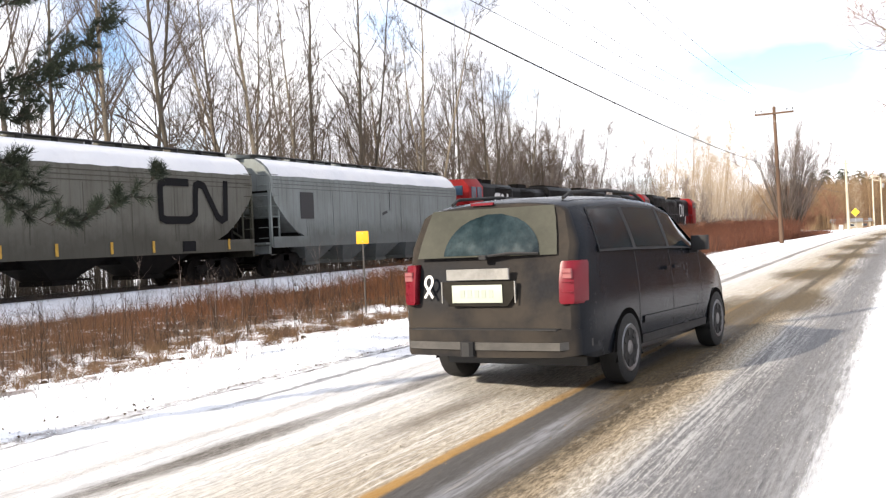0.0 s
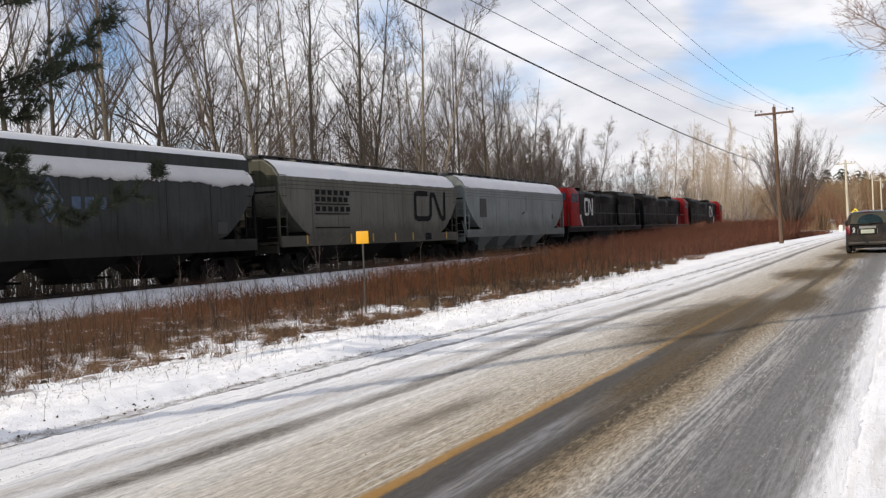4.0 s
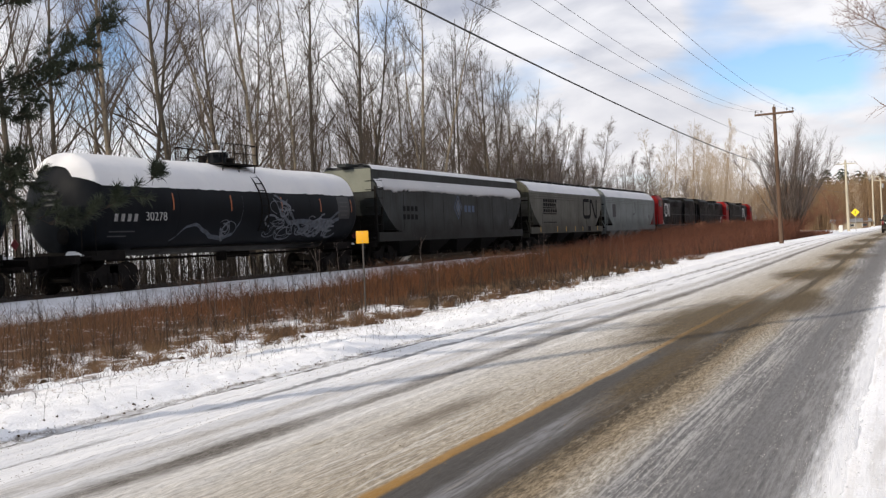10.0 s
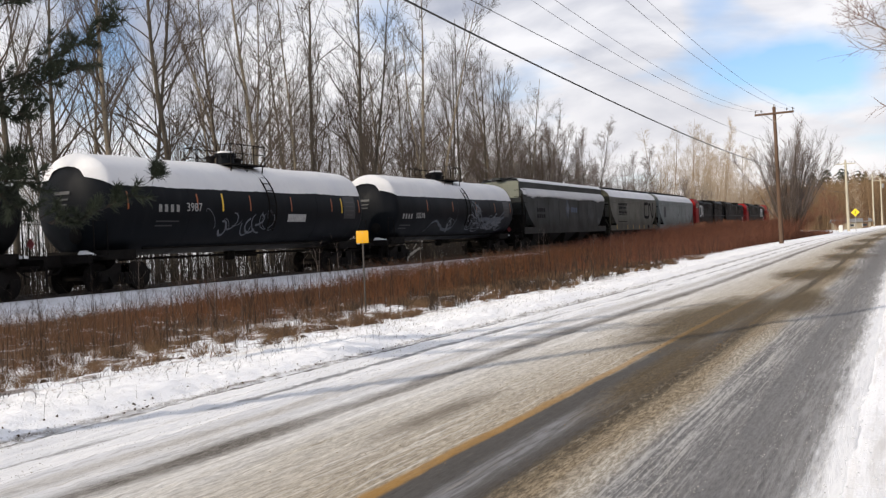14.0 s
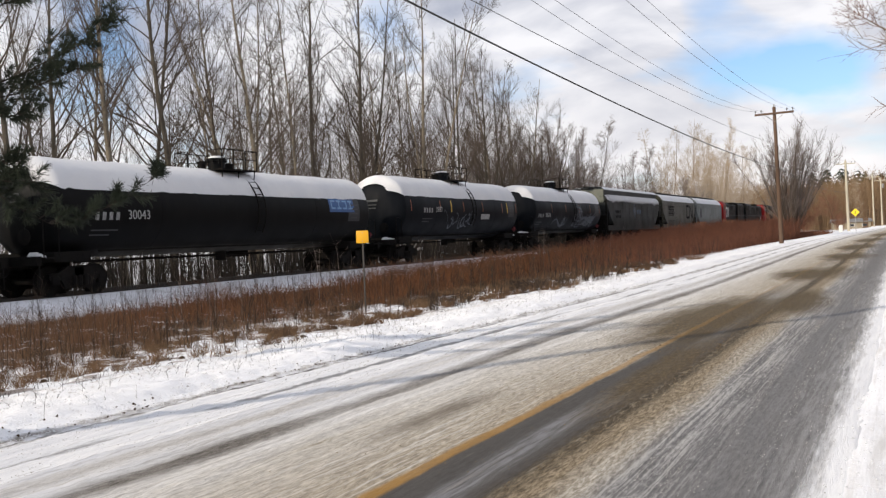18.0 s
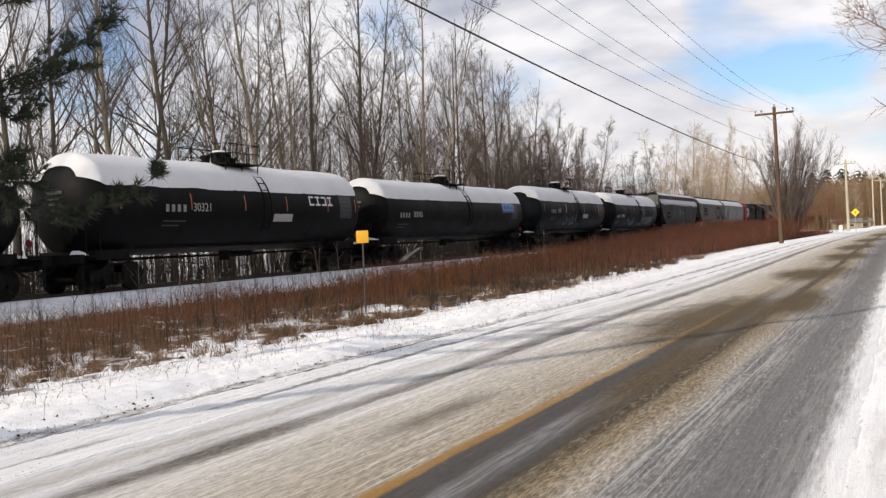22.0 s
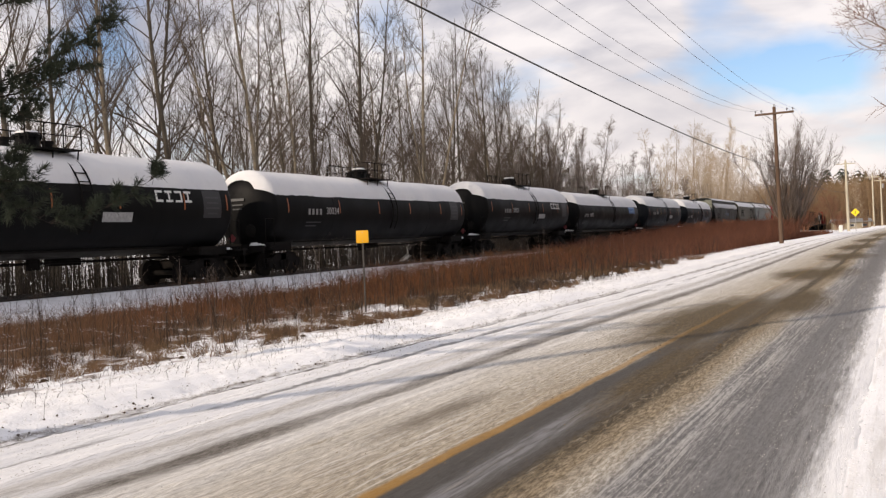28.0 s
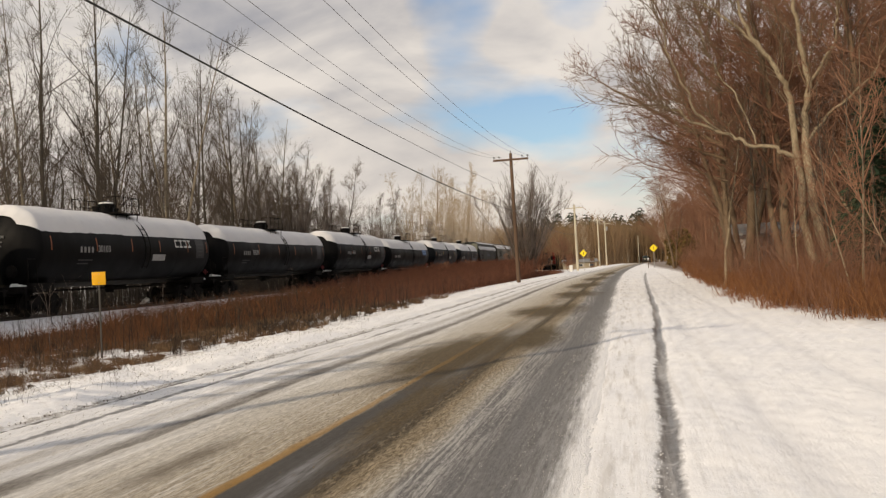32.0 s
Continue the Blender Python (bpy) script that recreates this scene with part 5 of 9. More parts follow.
def ribbon(pts, width, x):
    """A flat bent band through (y, z) points, at x."""
    b = Build()
    ring = []
    n = len(pts)
    for k, p in enumerate(pts):
        d0 = Vector(p) - Vector(pts[max(k - 1, 0)])
        d1 = Vector(pts[min(k + 1, n - 1)]) - Vector(p)
        t = ((d0.normalized() if d0.length else Vector((0, 0))) + (d1.normalized() if d1.length else Vector((0, 0)))).normalized()
        nrm = Vector((-t.y, t.x))
        half_turn = max(0.55, t.dot((d1 if d1.length else d0).normalized()))
        for s in (-1, 1):
            q = Vector(p) + nrm * s * width / 2 / half_turn
            ring.append((x, q.x, q.y))
    b.add(ring, [(2 * k, 2 * k + 1, 2 * k + 3, 2 * k + 2) for k in range(n - 1)])
    return b


def band_emblem(car, y, z, w, h, x, mat):
    """The bent-band emblem: one hooked stroke and one zigzag stroke."""
    t = h * 0.17
    hook = [(w * 0.42, h - t / 2), (w * 0.10, h - t / 2), (t * 0.6, h - t * 0.8), (t / 2, h - t * 1.4), (t / 2, t * 1.4), (t * 0.6, t * 0.8), (w * 0.10, t / 2), (w * 0.40, t / 2), (w * 0.46, t * 0.8), (w * 0.50, t * 1.4), (w * 0.51, h * 0.7)]
    zig = [(w * 0.51, h * 0.66), (w * 0.52, h * 0.86), (w * 0.56, h - t * 0.6), (w * 0.63, h * 0.86), (w * 0.82, h * 0.16), (w * 0.88, t * 0.5), (w * 0.94, h * 0.14), (w * 0.96, h)]
    part("emblem", ribbon([(y + a, z + c) for a, c in hook], t, x), mat, car, "bent-band emblem stroke")
    part("emblem", ribbon([(y + a, z + c) for a, c in zig], t, x + 0.002), mat, car, "bent-band emblem stroke")


def locomotive(facing, label, emblem=True):
    """A six-axle diesel about its middle; the cab end is at -y when facing is -1."""
    car = thing("locomotive", label, "locomotive", "engines of the freight train")
    L = 22.0
    f = -facing
    Y = lambda v: v * f                       # v runs from the cab end (-11) to the rear (+11)
    frm = Build()
    frm.box((0, 0, 1.32), (2.9, L - 0.9, 0.32))
    frm.box((0, 0, 1.52), (3.1, L - 1.2, 0.07))
    part("frame", frm, LOCO_BLACK, car)
    b = Build()
    b.box((0, 0, 0.72), (2.7, 6.2, 0.95), cut=0.25)
    part("fuel_tank", b, UNDER, car)
    b = Build()
    b.loft([[(-1.5, Y(-7.9), 1.5), (1.5, Y(-7.9), 1.5), (1.5, Y(-7.9), 3.95), (1.15, Y(-7.9), 4.42), (-1.15, Y(-7.9), 4.42), (-1.5, Y(-7.9), 3.95)], [(-1.5, Y(-9.9), 1.5), (1.5, Y(-9.9), 1.5), (1.5, Y(-9.9), 3.9), (1.12, Y(-9.9), 4.34), (-1.12, Y(-9.9), 4.34), (-1.5, Y(-9.9), 3.9)]], closed=True)
    cab = part("cab", b, LOCO_RED, car, "red cab", bevel=0.05)
    b = Build()
    b.loft([[(-1.2, Y(-9.9), 1.5), (1.2, Y(-9.9), 1.5), (1.2, Y(-9.9), 3.2), (0.9, Y(-9.9), 3.4), (-0.9, Y(-9.9), 3.4), (-1.2, Y(-9.9), 3.2)], [(-1.0, Y(-10.7), 1.5), (1.0, Y(-10.7), 1.5), (0.95, Y(-10.7), 2.75), (0.7, Y(-10.7), 2.95), (-0.7, Y(-10.7), 2.95), (-0.95, Y(-10.7), 2.75)]], closed=True)
    part("nose", b, LOCO_RED, car, "red nose", bevel=0.05)
    b = Build()
    for s in (-1, 1):
        b.box((s * 0.62, Y(-9.93), 3.72), (1.0, 0.04, 0.52))
    part("windscreen", b, GLASS_BLUE, cab)
    for s in (-1, 1):
        for v in (-9.3, -8.5):
            b = Build()
            b.box((s * 1.51, Y(v), 3.6), (0.04, 0.6, 0.62))
            part("side_window", b, GLASS_BLUE, cab)
    b = Build()
    b.box((0, Y(-10.75), 3.1), (0.42, 0.12, 0.2), cut=0.03)
    part("headlight_box", b, UNDER, car)
    sec = lambda w, h: [(-w, 1.55), (w, 1.55), (w, h - 0.25), (w - 0.22, h), (-w + 0.22, h), (-w, h - 0.25)]
    for name, v0, v1, w, h in (("hood", -7.9, -2.0, 1.02, 4.25), ("hood", -2.0, 4.2, 1.02, 4.15), ("radiator_hood", 4.2, 9.6, 1.25, 4.38)):
        b = Build()
        b.loft([[(x, Y(v), z) for x, z in sec(w, h)] for v in (v0, v1 - 0.01)], closed=True)
        part(name, b, LOCO_BLACK, car, bevel=0.03)
    for v in np.arange(-7.2, 9.4, 0.95):
        for s in (-1, 1):
            w = 1.02 if v < 4.2 else 1.25
            b = Build()
            b.box((s * (w + 0.008), Y(v), 2.55), (0.016, 0.8, 1.6))
            part("hood_door", b, LOCO_BLACK, car)
    for s in (-1, 1):
        for v, wd, z, h in ((-3.6, 2.6, 3.75, 0.62), (0.6, 2.6, 3.75, 0.62), (6.9, 4.6, 3.7, 0.75)):
            b = Build()
            w = 1.02 if v < 4.2 else 1.25
            for k in range(8):
                b.box((s * (w + 0.02), Y(v), z - h / 2 + h * k / 7), (0.05, wd, 0.03))
            part("grille", b, UNDER, car)
    for v in (-6.0, -4.6, 5.4, 6.9, 8.4):
        b = Build()
        b.lathe([(4.2, 0.58), (4.52, 0.58), (4.54, 0.5), (4.50, 0.02)], "z", (0, Y(v), 0), 18)
        part("roof_fan", b, UNDER, car)
    b = Build()
    b.box((0, Y(1.4), 4.3), (0.7, 1.6, 0.35), cut=0.08)
    part("exhaust_stack", b, UNDER, car)
    for s in (-1, 1):
        b = Build()
        for v in np.arange(-7.4, 10.3, 1.6):
            b.cyl((s * 1.5, Y(v), 1.55), (s * 1.5, Y(v), 2.55), 0.02, 6)
        b.tube([(s * 1.5, Y(-7.4), 2.55), (s * 1.5, Y(10.2), 2.55)], 0.022, 6)
        b.tube([(s * 1.5, Y(-10.5), 2.5), (s * 1.5, Y(-10.5), 1.5)], 0.022, 6)
        part("handrail", b, DULL_PRINT, car, "walkway handrail")
        side_bar(car, Y(-7.0), 2.0, 1.6, 0.9, s * 1.045, LOCO_RED, "colour_stripe", 0, "red stripe behind the cab")
        side_bar(car, Y(-6.0), 1.95, 0.35, 1.0, s * 1.05, WHITE_PAINT, "colour_stripe", 24 * f, "white slanted stripe")
        b = Build()
        b.box((s * 1.555, 0, 1.5), (0.02, L - 1.4, 0.06))
        part("sill_stripe", b, DULL_PRINT, car, "faded sill stripe")
    b = Build()
    b.box((0, Y(9.95), 2.75), (1.9, 0.7, 2.4), cut=0.2)
    part("rear_end", b, LOCO_BLACK, car)
    if emblem:
        band_emblem(car, -5.2 if f > 0 else 3.0, 2.35, 2.2, 1.35, 1.075, WHITE_PAINT)
    for v in (-6.9, 6.9):
        add_truck(car, v, (-1.68, 0.0, 1.68))
    for s in (-1, 1):
        add_coupler(car, s * (L / 2 - 0.65), s)
        b = Build()
        b.extrude([(s * (L / 2 - 0.55), 0.95), (s * (L / 2 - 0.2), 0.2), (s * (L / 2 - 0.3), 0.2), (s * (L / 2 - 0.7), 0.95)], -1.35, 1.35)
        b.box((0, s * (L / 2 - 0.5), 1.2), (2.9, 0.2, 0.5))
        part("pilot", b, LOCO_BLACK, car, "pilot plate")
    return car


def run(t):
    """How far the train has gone at t seconds."""
    return 4.4585 * t + 0.0093 * t * t


def build_train():
    def put(car, y):
        car.matrix_basis = pose(TRACK_X, y, RAIL_Z)
        train_cars.append((car, y))

    put(locomotive(1, "black diesel locomotive with red ends, leading the freight train"), 103.3)
    put(locomotive(1, "black diesel locomotive running second in the train", False), 81.1)
    put(locomotive(-1, "black diesel locomotive with a red cab and white emblem"), 58.9)
    pale = hopper_car(17.9, HOPPER_BLUE, "smooth_pale", "pale blue-grey covered hopper with snow on its roof")
    side_bar(pale, -6.0, 2.75, 0.95, 1.05, 1.575, SMOKE_PANEL, "patch", 0, "dark patch panel")
    side_bar(pale, 0.9, 3.05, 0.05, 0.9, 1.575, SMOKE_PANEL, "stain")
    side_bar(pale, 0.4, 2.5, 0.5, 0.12, 1.575, SMOKE_PANEL, "stain", 14)
    side_bar(pale, 5.9, 2.3, 0.3, 0.3, 1.575, SMOKE_PANEL, "small_print")
    put(pale, 38.75)
    tan = hopper_car(17.4, HOPPER_TAN, "smooth", "tan-grey covered hopper with a dark emblem and yellow reflectors")
    band_emblem(tan, 3.1, 2.1, 3.6, 1.5, 1.585, DARK_PAINT)
    for k in (-6.4, -3.0, -1.1, 1.0, 2.8, 6.6):
        side_bar(tan, k, 1.38, 0.11, 0.36, 1.60, YELLOW_DULL, "reflector_strip", 0, "yellow reflector strip")
    for q, w in ((3.3, 2.9), (3.02, 2.7), (2.62, 2.9)):
        for k in range(6):
            side_bar(tan, -5.5 + k * 0.44 * w / 2.7, q, 0.30, 0.2, 1.582, DARK_PAINT, "owner_mark")
    for q in (2.82, 2.42, 1.85):
        side_bar(tan, -4.4, q, 2.7, 0.05, 1.582, DARK_PAINT, "small_print")
    side_bar(tan, 4.5, 1.36, 0.65, 0.34, 1.60, DARK_PAINT, "data_panel")
    put(tan, 21.05)
    dark = hopper_car(19.5, HOPPER_GREY, "ledge", "dark grey covered hopper with a snow ledge and diamond emblem")
    ey, ez = -0.38, 2.78
    for k, (w, h, mat, lab) in enumerate(((0.52, 0.66, BLUE_DULL, "blue diamond outline"), (0.44, 0.56, HOPPER_GREY, "grey diamond field"), (0.31, 0.41, GREY_PAINT, "pale inner diamond"))):
        b = Build()
        b.extrude([(ey, ez - h), (ey + w, ez), (ey, ez + h), (ey - w, ez)], 1.556 + 0.004 * k, 1.559 + 0.004 * k)
        part("emblem", b, mat, dark, lab)
    for dy, dz in ((0, 0.19), (0.14, 0), (-0.14, 0), (0, -0.19)):
        b = Build()
        b.extrude([(ey + dy + 0.10 * math.cos(t), ez + dz + 0.11 * math.sin(t)) for t in np.linspace(0, 5.5, 8)], 1.569, 1.572)
        part("emblem", b, BLUE_DULL, dark)
    for k in range(3):
        side_bar(dark, 0.60 + k * 0.50, 2.72, 0.34, 0.36, 1.562, BLUE_DULL, "owner_mark", 0, "dull blue block mark")
    # snow sliding off the side ledge, ragged along its lower edge
    rng = np.random.default_rng(17)
    sy = np.linspace(-8.6, 8.9, 150)
    sag = 0.12 + 0.035 * np.convolve(rng.normal(0, 1, 168), np.ones(9) / 3, "same")[9:-9] + 0.03 * rng.normal(0, 1, 150)
    V = []
    for y, d in zip(sy, np.clip(sag, 0.03, 0.36)):
        V += [(1.33, y, 4.05), (1.47, y, 3.86), (1.59, y, 3.68), (1.605, y, 3.62 - 0.55 * d), (1.585, y, 3.60 - d), (1.545, y, 3.60 - d)]
    i = (np.arange(149)[:, None] * 6 + np.arange(5)[None]).ravel()
    part("ledge_snow", fast_mesh("ledge_snow", V, np.stack([i, i + 1, i + 7, i + 6], 1), SNOW_DUSTY, True), SNOW_DUSTY, dark, "snow sagging over the side ledge")
    for q in (2.65, 2.25):
        for k in range(4):
            side_bar(dark, -6.6 + k * 0.42, q, 0.26, 0.24, 1.562, DARK_PAINT, "small_print")
    side_bar(dark, 7.2, 1.95, 0.55, 0.4, 1.562, SMOKE_PANEL, "data_panel")
    put(dark, 2.2)
    A, B = (17.8, 1.56, 2.66), (20.5, 1.45, 2.55)
    cars = [
        (A, TANK_BLUEBLACK, "blue-black tank car with sprayed graffiti and a snow cap", dict(number="30278", num_y=-0.88, num_z=-0.30, dome=0.34, tape=(-0.54, -0.16, 0.23, 0.575, 0.88)), -16.3),
        (A, TANK_BLUEBLACK, "blue-black tank car with yellow reflectors and a snow cap", dict(number="3987", num_y=-0.70, plate=0.30, ytape=(-0.28, 0.72)), -34.55),
        (B, TANK_BLACK, "long black tank car with a blue emblem and a snow cap", dict(number="30043", num_y=-0.82, num_z=-0.15, logo=0.62, blue=True, dome=0.31, tape=()), -54.1),
        (A, TANK_BLACK, "black tank car with a white emblem and orange reflectors", dict(number="30321", num_y=-0.62, logo=0.47, plate=0.22), -73.2),
        (B, TANK_BLACK, "long black tank car with orange reflectors and a snow cap", dict(number="30034", num_y=-0.72, dome=0.31), -92.5),
        (A, TANK_BLACK, "black tank car with a white emblem and a pale notice panel", dict(number="30103", num_y=-0.62, logo=0.47, plate=0.24), -111.6),
        (B, TANK_BLACK, "long black tank car at the tail of the visible train", dict(number="30055", num_y=-0.6, dome=0.31), -130.8),
    ]
    for i, ((ln, r, cz), paint, label, marks, y) in enumerate(cars):
        car = tank_car(ln, r, cz, paint, label, marks)
        if i == 0:
            for pts, wide in ((((-4.1, -1.12), (-3.5, -0.66), (-3.1, -0.60), (-2.5, -0.84), (-2.05, -1.02), (-1.4, -1.08), (-0.95, -0.95), (-0.72, -0.55), (-0.62, -0.1), (-0.58, 0.45)), 0.07), (((1.3, 0.35), (1.8, -0.2), (2.4, -0.55), (3.2, -0.50), (4.2, -0.55), (5.2, -0.45), (6.0, -0.1)), 0.10),
                              (((1.4, 0.5), (2.1, 0.2), (2.4, -0.2), (2.8, -0.55), (3.6, -1.0)), 0.09), (((3.3, -0.85), (4.2, -0.6), (5.0, -0.7), (6.0, -0.4)), 0.16)):
                swoosh(car, r, cz, pts, wide)
            scrawl(car, r, cz, -1.65, -1.15, cz - 0.85, cz - 0.6, 7, 4)
            scrawl(car, r, cz, 1.1, 2.4, cz - 1.0, cz + 0.15, 26, 9)
            scrawl(car, r, cz, 2.6, 5.9, cz - 1.0, cz - 0.45, 24, 10)
        if i == 1:
            scrawl(car, r, cz, -3.0, 0.8, cz - 0.75, cz - 0.4, 12, 2)
        put(car, y)

# ---- bare trees ----
def tubes_mesh(name, branches, material):
    """Many tapered tubes in one mesh; each is (points, radii, sides)."""
    V, F, o = [], [], 0
    for pts, radii, sides in branches:
        P = np.asarray(pts, float)
        D = np.gradient(P, axis=0)
        D /= np.linalg.norm(D, axis=1, keepdims=True) + 1e-9
        ref = np.array([0.93, 0.21, 0.3]) if abs(D[0, 2]) > 0.85 else np.array([0.12, 0.2, 0.97])
        A = np.cross(D, ref)
        A /= np.linalg.norm(A, axis=1, keepdims=True) + 1e-9
        B = np.cross(D, A)
        t = 2 * np.pi * np.arange(sides) / sides
        R = np.asarray(radii, float)[:, None, None]
        ring = P[:, None, :] + R * (A[:, None, :] * np.cos(t)[None, :, None] + B[:, None, :] * np.sin(t)[None, :, None])
        V.append(ring.reshape(-1, 3))
        n = len(P)
        i = (np.arange(n - 1)[:, None] * sides + np.arange(sides)[None]).ravel()
        j = (np.arange(n - 1)[:, None] * sides + (np.arange(sides)[None] + 1) % sides).ravel()
        F.append(np.stack([i, j, j + sides, i + sides], 1) + o)
        o += n * sides
    return fast_mesh(name, np.concatenate(V), np.concatenate(F), material, True)


def sprout(rng, origin, direction, length, r0, n, lift, jitter, tip=0.25):
    """One branch as points and radii: it starts along direction and bends by lift toward the sky."""
    d = np.array(direction, float)
    d /= np.linalg.norm(d)
    p = np.array(origin, float)
    pts, rad = [p.copy()], [r0]
    for k in range(1, n):
        d = d + np.array([0, 0, lift]) / n + rng.normal(0, jitter, 3)
        d /= np.linalg.norm(d)
        p = p + d * length / (n - 1)
        pts.append(p.copy())
        rad.append(r0 * (1 - (1 - tip) * k / (n - 1)))
    return np.array(pts), rad


def side_dir(rng, along, angle):
    """A direction that leaves along at an angle, turned at random about it."""
    a = np.cross(along, rng.normal(0, 1, 3))
    a /= np.linalg.norm(a) + 1e-9
    return along * math.cos(angle) + a * math.sin(angle)


def grow(seed, height, r0, stems=1, first=0.3, limbs=26, subs=6, twigs=5, spread=0.8, reach=0.36, lift=0.5, lean=0.03, twig_r=0.010, crook=0.035, weep=0.0, limb_r=0.38):
    """Trunk branches, and limb and twig branches, of a leafless tree."""
    rng = np.random.default_rng(seed)
    trunk, crown = [], []
    for s in range(stems):
        a = rng.uniform(0, 2 * np.pi)
        tilt = lean if stems == 1 else lean + rng.uniform(0.05, 0.28)
        d = (math.cos(a) * tilt, math.sin(a) * tilt, 1)
        h = height * (1 if s == 0 else rng.uniform(0.7, 0.97))
        base = (0.14 * math.cos(a), 0.14 * math.sin(a), -0.15) if stems > 1 else (0, 0, -0.15)
        pts, rad = sprout(rng, base, d, h, r0 * (1 if s == 0 else 0.75), 12, 0.12, crook, 0.12)
        rad[0] *= 1.25
        trunk.append((pts, rad, 8))
        for k in range(int(limbs / stems) + (4 if stems > 1 else 0)):
            f = first + (0.98 - first) * (k + rng.uniform(0, 1)) / (int(limbs / stems) + 4)
            i = min(int(f * 11), 10)
            o = pts[i] + (pts[i + 1] - pts[i]) * (f * 11 - i)
            rr = np.interp(f, np.linspace(0, 1, 12), rad)
            along = (pts[i + 1] - pts[i]) / np.linalg.norm(pts[i + 1] - pts[i])
            ln = height * reach * (1.12 - f) * rng.uniform(0.65, 1.25) + 0.6
            p1, q1 = sprout(rng, o, side_dir(rng, along, spread * rng.uniform(0.75, 1.2)), ln, max(rr * limb_r, 0.018), 7, lift, 0.13)
            crown.append((p1, q1, 5))
            for _ in range(subs):
                g = rng.uniform(0.2, 1.0)
                j = min(int(g * 6), 5)
                o2 = p1[j] + (p1[j + 1] - p1[j]) * (g * 6 - j)
                al = (p1[j + 1] - p1[j]) / (np.linalg.norm(p1[j + 1] - p1[j]) + 1e-9)
                l2 = ln * rng.uniform(0.18, 0.42) * (1.25 - 0.6 * g) + 0.25
                p2, q2 = sprout(rng, o2, side_dir(rng, al, rng.uniform(0.4, 0.95)), l2, max(q1[j] * 0.5, twig_r * 1.25), 4, lift * 0.8 - weep, 0.10)
                crown.append((p2, q2, 3))
                for _ in range(twigs):
                    g2 = rng.uniform(0.15, 1.0)
                    m = min(int(g2 * 3), 2)
                    o3 = p2[m] + (p2[m + 1] - p2[m]) * (g2 * 3 - m)
                    al2 = (p2[m + 1] - p2[m]) / (np.linalg.norm(p2[m + 1] - p2[m]) + 1e-9)
                    p3, q3 = sprout(rng, o3, side_dir(rng, al2, rng.uniform(0.35, 0.9)), l2 * rng.uniform(0.35, 0.7) + 0.12, twig_r, 3, 0.25 - weep, 0.12, 0.5)
                    crown.append((p3, q3, 3))
    return trunk, crown


def tree_kind(seed, height, r0, bark_mat, twig_mat, **kw):
    trunk, crown = grow(seed, height, r0, **kw)
    return tubes_mesh("trunk", trunk, bark_mat), tubes_mesh("crown", crown, twig_mat)


def plant(kind, x, y, turn, size, label, category, group, name="tree", sink=0.0):
    base = thing(name, label, category, group, at=pose(x, y, float(land(x, y)) - sink, 0, 0, turn) @ Matrix.Scale(size, 4))
    part("trunk", kind[0], None, base)
    part("crown", kind[1], None, base)
    return base


